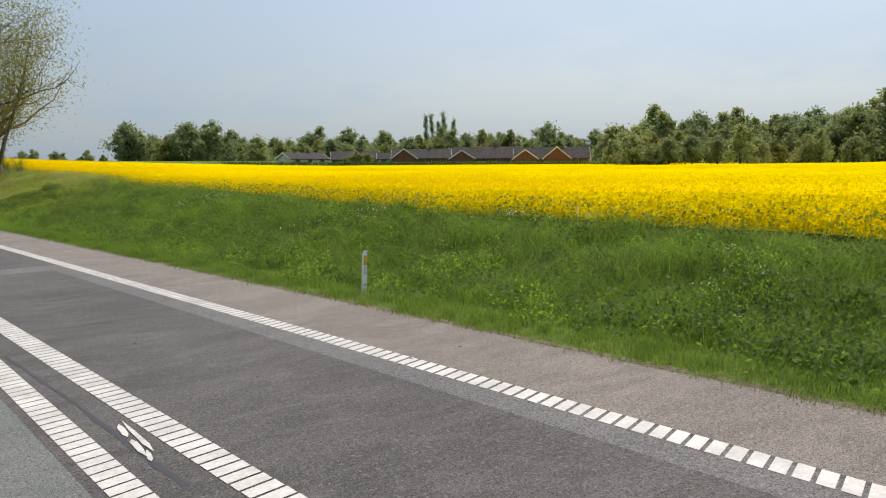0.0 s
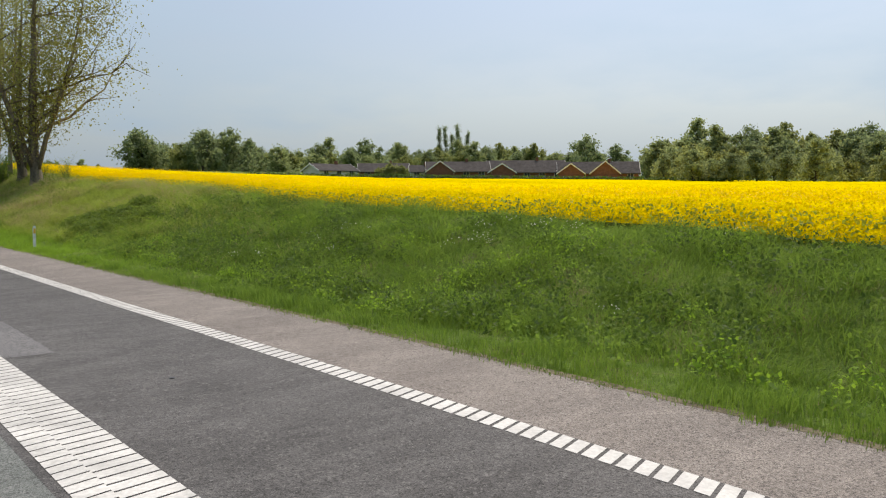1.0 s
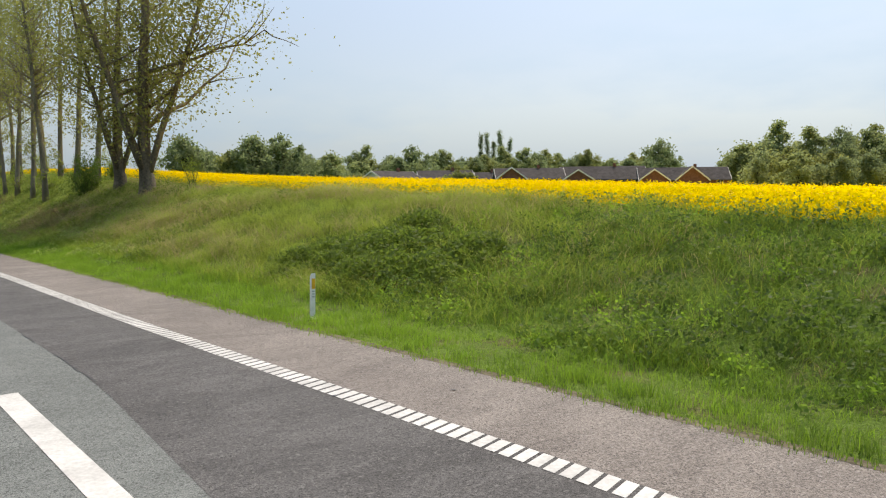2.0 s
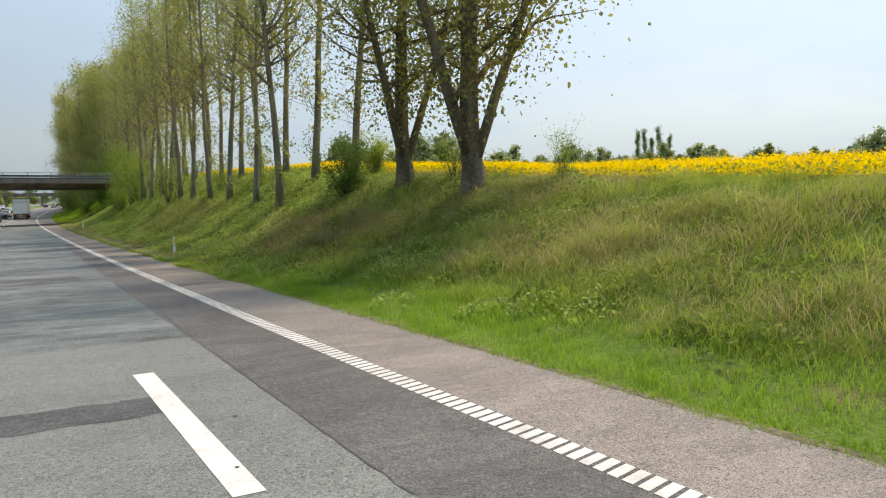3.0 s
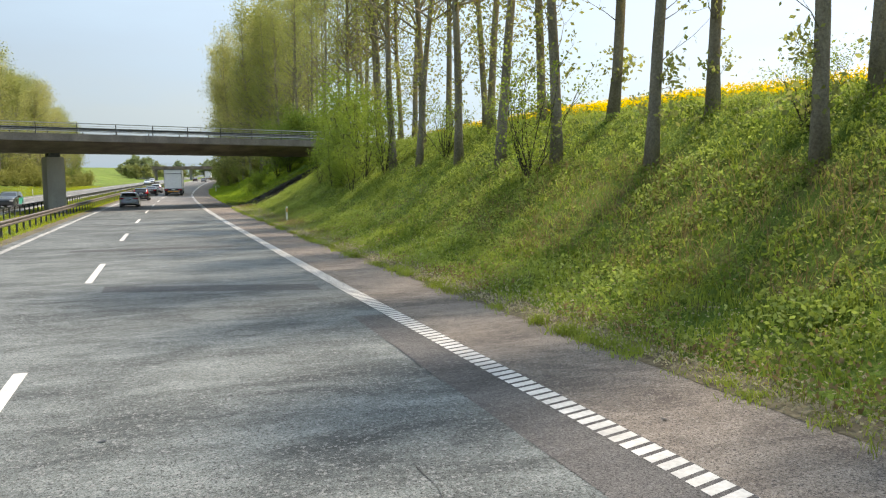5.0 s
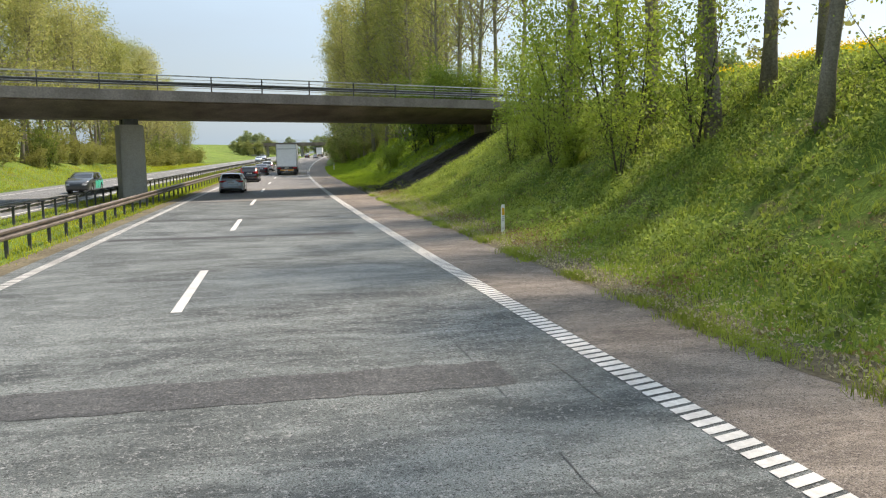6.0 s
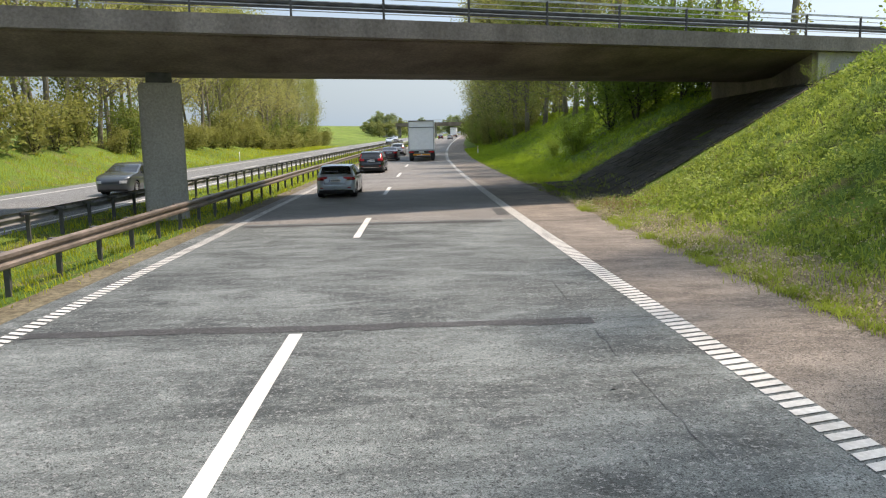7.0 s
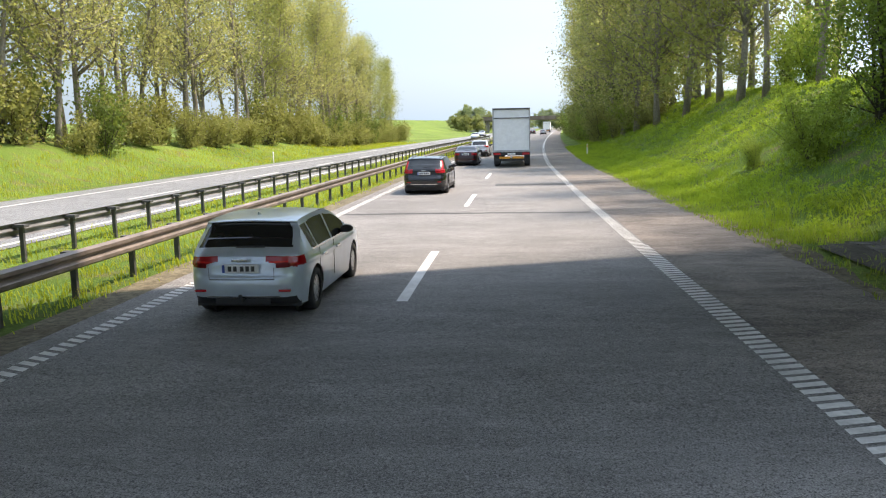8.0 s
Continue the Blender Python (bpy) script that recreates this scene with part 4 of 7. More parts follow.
fork = build_tree("poplar_tree", 77, 17.0, 0.36, 0.13, 7.6, 15500, 0.084, M_BARK_OLD, M_LEAF_OLD, 84, 3, 0.03, 0.40, 12, 0.36, shoots=0, fork_at=1.6, away=radians(-20))
tagged(fork, "old many-stemmed poplar with thick forked trunk", "tree", "poplars beside the motorway")
for s, o, sc in FORK_TREES[:1]:
    stand(fork, s, o, 30, sc)
for s, o, sc in FORK_TREES[1:]:
    again(fork, s, o, 55, sc)
for s, o, sc in ROW_UPPER + ROW_LOWER:
    plant(dense_poplars if 124 < s < 138 else poplars, s, o, sc)
s = 152.0
while s < 430:
    rows = (LOW_O + rng_place.uniform(-0.6, 0.6), UP_O + rng_place.uniform(-0.6, 0.8)) if s < 200 else (13.4 + rng_place.uniform(-0.6, 0.8), 17.5 + rng_place.uniform(-1, 2))
    for o in rows:
        if not (BRIDGE_S0 - 3 < s < 229) and not (174 < s < 200 and o < 13):
            plant(poplars if s < 188 else dense_poplars if s < 235 else full_poplars, s + rng_place.uniform(-0.8, 0.8), o, rng_place.uniform(0.9, 1.1) * (1.0 if s < 235 else 1.25))
    s += 5.8 if s < 260 else 7.5
for s, o, sc in ((157.4, 12.9, 0.95), (168.6, 13.1, 1.0), (202.5, 18.5, 0.95), (206.0, 15.6, 1.0), (209.5, 18.0, 1.05), (213.0, 15.0, 1.0), (216.5, 17.6, 1.0), (220.0, 14.6, 1.05), (223.5, 17.0, 1.0), (227.0, 14.2, 1.0)):
    plant(poplars if s < 188 else dense_poplars, s, o, sc * 1.1)
left_poplars = []
for i in range(4):
    t = build_tree("poplar_tree", 60 + i, 20.5, 0.23, 0.20, 4.2, 5200, 0.115, M_BARK, M_LEAF_OLIVE if i % 2 else M_LEAF_POPLAR, 44, 1)
    tagged(t, "poplar with pale young leaves down to the undergrowth", "tree", "poplars beyond the opposite carriageway")
    left_poplars.append(t)
s = LEFT_TREES[0]
while s < LEFT_TREES[1]:
    for o in (-32.4, -36.6):
        plant(left_poplars, s + rng_place.uniform(-1.2, 1.2), o + rng_place.uniform(-1.0, 1.0), rng_place.uniform(0.9, 1.15) * np.interp(s, [LEFT_TREES[1] - 30, LEFT_TREES[1]], [1.0, 0.62]))
    s += 4.4

scrub = []
for i in range(3):
    b = build_bush("scrub_bush", 95 + i, (3.6, 2.6, 4.4)[i], (3.0, 4.0, 3.4)[i], (1900, 2600, 1700)[i], 0.10, (M_LEAF_SCRUB, M_LEAF_SCRUB, M_LEAF_MID)[i])
    tagged(b, "olive green scrub below the poplars", "shrub", "scrub along the opposite verge")
    scrub.append(b)

bushes = []
for i in range(3):
    b = build_bush("bush", 90 + i, 3.2, 3.2, 7000, 0.062, M_LEAF_BUSH, 12)
    tagged(b, "bushy shrub with fresh green leaves on the bank", "shrub", "shrubs on the bank")
    bushes.append(b)
thin = []
for i in range(2):
    b = build_bush("thin_bush", 190 + i, 4.2, 3.9, 2300, 0.06, M_LEAF_BUSH, 13)
    tagged(b, "thin dark-stemmed shrub just coming into leaf", "shrub", "shrubs on the bank")
    thin.append(b)
for s, o, sc in ((137.9, 10.7, 0.95), (127.0, 12.6, 0.5), (150.5, 12.0, 0.7), (118.0, 13.2, 0.6), (145.0, 12.9, 0.5), (95.0, 14.8, 0.5), (88.0, 15.0, 0.4), (190.2, 14.0, 0.27)):
    plant(thin, s, o, sc)
for s, o, sc in BUSHES:
    plant(bushes, s, o, sc)
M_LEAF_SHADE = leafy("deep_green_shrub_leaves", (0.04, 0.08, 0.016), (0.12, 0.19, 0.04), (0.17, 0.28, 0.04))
holly = build_bush("bush", 93, 3.2, 2.8, 7000, 0.058, M_LEAF_SHADE, 12)
tagged(holly, "deep green leafy shrub round the foot of the forked tree", "shrub", "shrubs on the bank")
stand(holly, 101.6, 12.7, 40, 0.8)
young = []
for i in range(4):
    t = build_tree("young_ash", 240 + i, 6.6, 0.075, 0.06, 2.6, 2700, 0.080, M_BARK_DARK, M_LEAF_BUSH, 44, 4, 0.05, 0.75, 5, 0.42)
    tagged(t, "loose many-stemmed young tree in fresh green leaf on the bank", "tree", "young trees on the bank")
    young.append(t)
for s, o, sc in YOUNG:
    plant(young, s, o, sc)
for s in np.arange(LEFT_TREES[0], LEFT_TREES[1] + 5, 1.7):
    plant(scrub, s + rng_place.uniform(-1, 1), -30.8 + rng_place.uniform(-2.2, 1.2), rng_place.uniform(0.5, 1.6))
M_LEAF_MAPLE = leafy("deep_maple_leaves", (0.07, 0.125, 0.02), (0.17, 0.25, 0.045), (0.26, 0.38, 0.05))
maples = []
for i in range(2):
    t = build_tree("maple_tree", 210 + i, 7.2, 0.13, 0.05, 3.3, 11000, 0.078, M_BARK_DARK, M_LEAF_MAPLE, 40, 3, 0.05, 0.6, 6, 0.5)
    tagged(t, "young many-stemmed maple in full leaf on the bank", "tree", "maples beyond the bridge")
    maples.append(t)
for s, o, sc in ((210.6, 10.4, 0.95), (208.6, 11.6, 0.9), (209.6, 13.2, 1.0), (206.4, 13.8, 0.8), (214.0, 13.6, 0.9)):
    plant(maples, s, o, sc)
for s in np.arange(258, 440, 3.6):
    plant(scrub, s + rng_place.uniform(-2, 2), float(np.interp(s, [258, 275, 296, 440], [9.6, 7.2, 6.0, 5.6])) + rng_place.uniform(-0.5, 2.0), rng_place.uniform(0.6, 1.7))
for s in np.arange(262, 440, 7.0):
    plant(bushes, s + rng_place.uniform(-2, 2), float(np.interp(s, [262, 275, 296, 440], [9.0, 7.0, 5.9, 5.6])) + rng_place.uniform(-0.4, 1.2), rng_place.uniform(0.6, 1.3))

# distance haze is put into the first two leaf colours: paler and greyer
M_LEAF_FAR = leafy("hazy_woodland_leaves", (0.16, 0.205, 0.09), (0.30, 0.35, 0.16), (0.44, 0.52, 0.20), 0.7, 0.09)
M_LEAF_FAR_DEEP = leafy("hazy_deep_woodland_leaves", (0.12, 0.165, 0.085), (0.23, 0.285, 0.14), (0.34, 0.43, 0.18), 0.7, 0.09)
M_LEAF_FAR_PALE = leafy("pale_woodland_leaves", (0.15, 0.18, 0.06), (0.29, 0.32, 0.12), (0.32, 0.36, 0.10), 0.7, 0.09)


def round_tree(name, seed, height, width, leaf, leaves=6000, leaf_size=0.27, skirt=0.08):
    """A full-crowned tree: a trunk with rising limbs, each carrying a rounded bough of leaves."""
    rng = np.random.default_rng(seed)
    root = empty(name)
    tv, tf = [], []

    def add(pts, radii, k):
        v, f = tube(pts, radii, k)
        b = len(tv)
        tv.extend(v)
        tf.extend(tuple(i + b for i in q) for q in f)

    add(branch_path(Vector((0, 0, -0.3)), Vector((0, 0, 1)), height * 0.8, 0.04, rng, 7), [0.3 * (1 - k / 8.5) for k in range(8)], 7)
    P = []
    boughs = 40
    for k in range(boughs):
        f = skirt + (1 - skirt) * ((k + 0.5) / boughs) ** 0.85
        reach = width / 2 * math.sin(math.pi * min(1.0, 0.22 + 0.76 * f)) ** 0.7
        w = k * 2.4 + rng.uniform(-0.9, 0.9)
        rr = reach * rng.uniform(0.15, 1.0)
        c = Vector((math.cos(w) * rr, math.sin(w) * rr, height * (0.08 + 0.84 * f) * rng.uniform(0.85, 1.10)))
        start = Vector((0, 0, c.z * 0.62))
        add(branch_path(start, c - start, (c - start).length, 0.08, rng, 4), [0.09, 0.075, 0.055, 0.04, 0.02], 4)
        size = width * rng.uniform(0.09, 0.26) * (1.0 - 0.35 * f)
        n = leaves // boughs
        u = rng.normal(size=(n, 3))
        u /= np.linalg.norm(u, axis=1)[:, None]
        r = size * np.abs(rng.normal(0.62, 0.36, n))
        P.append(np.array(c) + u * r[:, None] * np.array([1, 1, 0.78]))
    mesh_object("trunk", tv, tf, M_BARK_DARK, root, True)
    P = np.concatenate(P)
    P[:, 2] = np.maximum(P[:, 2], 0.1)
    leaf_mesh("crown", P, leaf_size, leaf, rng, 0.5, root)
    return root


woods = []
for i, (lf, hh, ww) in enumerate(((M_LEAF_FAR_DEEP, 10.5, 11.0), (M_LEAF_FAR, 9.0, 11.5), (M_LEAF_FAR, 12.5, 10.0), (M_LEAF_FAR_PALE, 8.0, 10.0), (M_LEAF_FAR_DEEP, 11.5, 12.5), (M_LEAF_FAR_PALE, 10.0, 9.0), (M_LEAF_FAR, 7.0, 9.5))):
    t = round_tree("broadleaf_tree", 120 + i, hh, ww, lf)
    tagged(t, "full green broadleaf tree behind the rape field", "tree", "trees behind the field")
    woods.append(t)


def far_at(bearing, distance):
    """Chainage and offset of a place seen from the start of the road."""
    b = radians(bearing)
    x, y = -2.0 + distance * math.sin(b), distance * math.cos(b)
    i = int(np.argmin((_X - x) ** 2 + (_Y - y) ** 2))
    h = _th[i]
    return float(_s[i]), float((x - _X[i]) * math.cos(h) - (y - _Y[i]) * math.sin(h))


def plant_far(kinds, bearing, distance, scale):
    s, o = far_at(bearing, distance)
    return plant(kinds, s, o, scale)


# belts of trees behind the houses and round the field: bearing from, to, step, distance, scale
for b0, b1, st, dist, sc in ((4, 17, 0.6, 620, 1.1), (19, 30, 0.6, 430, 1.15), (18.0, 26.5, 0.75, 270, 1.22), (25, 50, 0.6, 360, 1.25), (29, 52, 0.8, 430, 1.5),
                             (52, 70, 1.0, 240, 1.25), (52, 72, 1.1, 270, 1.65), (52, 68, 1.4, 216, 0.8), (68, 84, 1.4, 225, 1.35), (84, 120, 2.6, 235, 1.3)):
    b = b0
    while b < b1:
        plant_far(woods, b + rng_place.uniform(-0.4, 0.4), dist * rng_place.uniform(0.95, 1.08), sc * rng_place.uniform(0.72, 1.15))
        b += st
lomb = []
for i in range(3):
    t = build_tree("columnar_poplar", 160 + i, 27.0, 0.22, 0.12, 4.4, 4600, 0.21, M_BARK_DARK, M_LEAF_FAR_DEEP, 90, 1, 0.01, 3.4, 6, 0.34)
    tagged(t, "slender dark columnar poplar far behind the houses", "tree", "columnar poplars")
    lomb.append(t)
for b, dist, sc in ((38.7, 440, 0.97), (39.15, 442, 1.0), (39.55, 445, 0.84), (40.15, 440, 1.04), (40.55, 446, 0.9)):
    plant_far(lomb, b, dist, sc)
plant_far(woods, 31.7, 316, 1.05)
plant_far(woods, 32.8, 318, 0.95)
plant_far(woods[4:5], 47.6, 268, 1.2)
for b, sc in ((32.7, 0.36), (33.6, 0.5), (34.3, 0.44), (41.2, 0.5)):
    plant_far(woods[3:4], b, 228 if b < 40 else 262, sc)
# trees by the far left field and the far bend
for s, o, sc in ((558, -49, 0.62), (562, -46, 0.8), (560, -43, 0.95), (566, -41, 1.0), (561, -38, 1.0), (567, -35, 0.95), (563, -32, 0.9), (572, -44, 0.85), (574, -37, 0.95), (576, -30, 0.8), (590, -27, 0.75), (596, -21, 0.75), (602, -15, 0.8), (608, -8, 0.8),
                 (612, 0, 0.85), (620, 9, 0.95), (628, 18, 1.0), (634, 28, 1.0), (640, 42, 1.1), (520, -88, 0.42), (526, -84, 0.5), (530, -79, 0.4), (700, 10, 1.2), (700, 30, 1.2), (700, -10, 1.1), (704, -30, 1.0)):
    plant(woods, s, o, sc)
plant(woods[3:4], 484, -33.5, 0.8)
plant(woods[5:6], 487, -29.5, 0.7)
plant(woods[3:4], 490, -37.5, 0.75)
# poplars that stand nearer the road past the scrub
for s, o, sc in ((248, 11.2, 1.3), (255, 10.0, 1.35), (261, 9.0, 1.35), (268, 8.4, 1.38), (274, 8.0, 1.35), (281, 7.6, 1.4), (288, 7.4, 1.35), (296, 7.2, 1.38), (304, 7.0, 1.35), (312, 7.0, 1.35), (321, 6.9, 1.3), (331, 6.9, 1.3), (342, 6.8, 1.25), (354, 6.8, 1.2)):
    plant(full_poplars, s, o, sc)


# ---- houses behind the field ----
M_ROOF = surface("dark_roof_tiles", (0.05, 0.046, 0.045), (0.092, 0.085, 0.083), 1.0, 8.0, 0.9, 0.0, 0.1, 0.5, 0.03, None, False, 0.3)
M_BRICK = surface("red_brown_brick", (0.16, 0.07, 0.05), (0.26, 0.12, 0.085), 1.5, 12.0, 0.9, 0.0, 0.3, 0.3, 0.02, None, False, 0.3)
M_WHITE = surface("white_render", (0.62, 0.61, 0.58), (0.78, 0.77, 0.75), 0.8, 9.0, 0.85, 0.0, 0.3, 0.2, 0.01, None, False, 0.1)
M_GLASS_DARK = plain("dark_window", (0.03, 0.035, 0.04), 0.15, 0.0, 0.6)
M_WOODWORK = plain("white_woodwork", (0.75, 0.75, 0.73), 0.5)


def gable_wing(root, x, width, front, eaves, ridge, wall_mat):
    """A wing whose gable looks out of the long side, with white bargeboards."""
    W, ov, th = width / 2, 0.45, 0.2
    k = (ridge - eaves) / W
    bm = bmesh.new()
    pts = [(x - W, front, 0), (x + W, front, 0), (x + W, 0, 0), (x - W, 0, 0), (x - W, front, eaves), (x + W, front, eaves), (x + W, 0, eaves), (x - W, 0, eaves), (x, front, ridge - 0.15), (x, 0, ridge - 0.15)]
    v = [bm.verts.new(q) for q in pts]
    for f in ((0, 1, 5, 8, 4), (1, 2, 6, 5), (3, 0, 4, 7), (2, 3, 7, 9, 6), (3, 2, 1, 0)):
        bm.faces.new([v[i] for i in f])
    part("wing_wall", bm, wall_mat, root)
    for sgn in (-1, 1):
        bm = bmesh.new()
        a = [(x, front - ov, ridge), (x, 0.3, ridge), (x + sgn * (W + ov), 0.3, eaves - ov * k), (x + sgn * (W + ov), front - ov, eaves - ov * k)]
        top = [bm.verts.new(q) for q in a]
        low = [bm.verts.new((q[0], q[1], q[2] - th)) for q in a]
        bm.faces.new(top)
        bm.faces.new(list(reversed(low)))
        for i in range(4):
            bm.faces.new((top[i], low[i], low[(i + 1) % 4], top[(i + 1) % 4]))
        part("wing_roof", bm, M_ROOF, root)
        bm = bmesh.new()
        y = front - ov - 0.02
        q = [(x, y, ridge + 0.03), (x + sgn * (W + ov), y, eaves - ov * k + 0.03), (x + sgn * (W + ov), y, eaves - ov * k - 0.36), (x, y, ridge - 0.36)]
        f = bm.faces.new([bm.verts.new(c) for c in q])
        r = bmesh.ops.extrude_face_region(bm, geom=[f])
        for e in r["geom"]:
            if isinstance(e, bmesh.types.BMVert):
                e.co.y -= 0.05
        bmesh.ops.recalc_face_normals(bm, faces=bm.faces[:])
        part("bargeboard", bm, M_WOODWORK, root)


def house(bearing, distance, length, depth, eaves, ridge, turn, wall_mat, label, wings=()):
    s, o = far_at(bearing, distance)
    root = empty("house", Matrix.Translation(ground_at(s, o) + Vector((0, 0, -0.15))) @ pose(0, 0, 0, 0, 0, turn))
    tagged(root, label, "house", "bungalows behind the field")
    L, D = length / 2, depth / 2
    bm = bmesh.new()
    pts = [(-L, -D, 0), (L, -D, 0), (L, D, 0), (-L, D, 0), (-L, -D, eaves), (L, -D, eaves), (L, D, eaves), (-L, D, eaves), (-L, 0, ridge - 0.15), (L, 0, ridge - 0.15)]
    v = [bm.verts.new(q) for q in pts]
    for f in ((0, 1, 5, 4), (2, 3, 7, 6), (1, 2, 6, 9, 5), (3, 0, 4, 8, 7), (3, 2, 1, 0)):
        bm.faces.new([v[i] for i in f])
    part("wall", bm, wall_mat, root)
    bm = bmesh.new()
    ov, th = 0.5, 0.22
    k = (ridge - eaves) / D
    for sgn in (-1, 1):
        a = [(-L - ov, 0, ridge), (L + ov, 0, ridge), (L + ov, sgn * (D + ov), eaves - ov * k), (-L - ov, sgn * (D + ov), eaves - ov * k)]
        top = [bm.verts.new(q) for q in a]
        low = [bm.verts.new((q[0], q[1], q[2] - th)) for q in a]
        bm.faces.new(top)
        bm.faces.new(list(reversed(low)))
        for i in range(4):
            bm.faces.new((top[i], low[i], low[(i + 1) % 4], top[(i + 1) % 4]))
    part("roof", bm, M_ROOF, root)
    for sx in (-1, 1):
        for sgn in (-1, 1):
            bm = bmesh.new()
            a = [(sx * (L + ov + 0.02), 0, ridge), (sx * (L + ov + 0.02), sgn * (D + ov), eaves - ov * k)]
            q = [bm.verts.new((a[0][0], a[0][1], a[0][2] + 0.02)), bm.verts.new((a[1][0], a[1][1], a[1][2] + 0.02)), bm.verts.new((a[1][0], a[1][1], a[1][2] - 0.42)), bm.verts.new((a[0][0], a[0][1], a[0][2] - 0.42))]
            f = bm.faces.new(q)
            r = bmesh.ops.extrude_face_region(bm, geom=[f])
            for e in r["geom"]:
                if isinstance(e, bmesh.types.BMVert):
                    e.co.x += sx * 0.05
            part("bargeboard", bm, M_WOODWORK, root)
    n = max(2, int(length / 4))
    for i in range(n):
        x = -L + (i + 0.5) * length / n
        bm = bmesh.new()
        box(bm, x - 0.75, x + 0.75, -D - 0.04, -D + 0.04, 0.9, 2.1)
        w = part("window", bm, M_GLASS_DARK, root)
        bm = bmesh.new()
        for xa, xb, za, zb in ((-0.82, 0.82, 2.1, 2.18), (-0.82, 0.82, 0.82, 0.9), (-0.82, -0.75, 0.9, 2.1), (0.75, 0.82, 0.9, 2.1), (-0.03, 0.03, 0.9, 2.1)):
            box(bm, x + xa, x + xb, -D - 0.07, -D + 0.02, za, zb)
        part("frame", bm, M_WOODWORK, w)
    bm = bmesh.new()
    box(bm, L * 0.3 - 0.35, L * 0.3 + 0.35, -0.35, 0.35, ridge - 0.4, ridge + 0.8, 0.03)
    part("chimney", bm, M_BRICK, root)
    for x, width, high in wings:
        gable_wing(root, x, width, -D - 1.6, eaves, high, wall_mat)
    return root


for b, dist, ln, dp, ea, ri, tn, mt, lb, wg in (
        (29.6, 234, 13.5, 7.0, 2.4, 4.1, 8, M_WHITE, "low white-gabled bungalow with dark tiled roof", ()),
        (33.4, 252, 14.5, 8.0, 2.4, 4.7, -33, M_BRICK, "low brick bungalow with brown roof behind small trees", ()),
        (35.9, 242, 6.5, 6.0, 2.3, 4.0, -36, M_WHITE, "small outbuilding with grey roof", ()),
        (38.3, 236, 17.0, 9.0, 2.5, 5.1, -38, M_BRICK, "dark-roofed brick bungalow with one front gable", ((-5.2, 7.4, 5.2),)),
        (43.0, 238, 21.0, 10.0, 2.5, 5.7, -43, M_BRICK, "long dark-roofed brick bungalow with a low front gable", ((-7.0, 7.2, 4.8),)),
        (47.8, 236, 21.5, 9.0, 2.5, 5.5, -48, M_BRICK, "brick bungalow with two white-edged front gables", ((-7.6, 7.0, 5.0), (1.6, 7.6, 5.6)))):
    house(b, dist, ln, dp, ea, ri, tn, mt, lb, wg)


def hedge(name, b0, b1, dist, label):
    rng = np.random.default_rng(61)
    pts = []
    for b in np.arange(b0, b1, 0.02):
        s, o = far_at(b, dist + 3 * math.sin(b))
        g = ground_at(s, o)
        for _ in range(3):
            pts.append((g.x + rng.normal() * 0.5, g.y + rng.normal() * 0.5, g.z + rng.uniform(0.1, 1.3)))
    tagged(leaf_mesh(name, np.array(pts), 0.3, M_LEAF_DARK, rng), label, "hedge", "", "stuff")


hedge("hedge", 24, 56, 216, "low dark hedge between rape field and houses")


# ---- rape field ----
M_RAPE = leafy("rape_flowers", (0.66, 0.47, 0.004), (0.83, 0.61, 0.006), (0.9, 0.68, 0.006), 0.7, 0.06, 0.3)
M_RAPE_STEM = leafy("rape_stems", (0.18, 0.23, 0.025), (0.34, 0.36, 0.04), (0.40, 0.44, 0.04))
RAPE_O = 16.6


def rape_height(s):
    """The crop stands lower on the dry crest."""
    return np.interp(s, [-80, 30, 60, 90, 108, 170], [1.05, 1.05, 0.62, 0.62, 0.55, 0.55])



def rape_edge(s):
    return RAPE_O + 0.5 * np.sin(np.asarray(s) * 0.21) + 0.3 * np.sin(np.asarray(s) * 0.77 + 1)


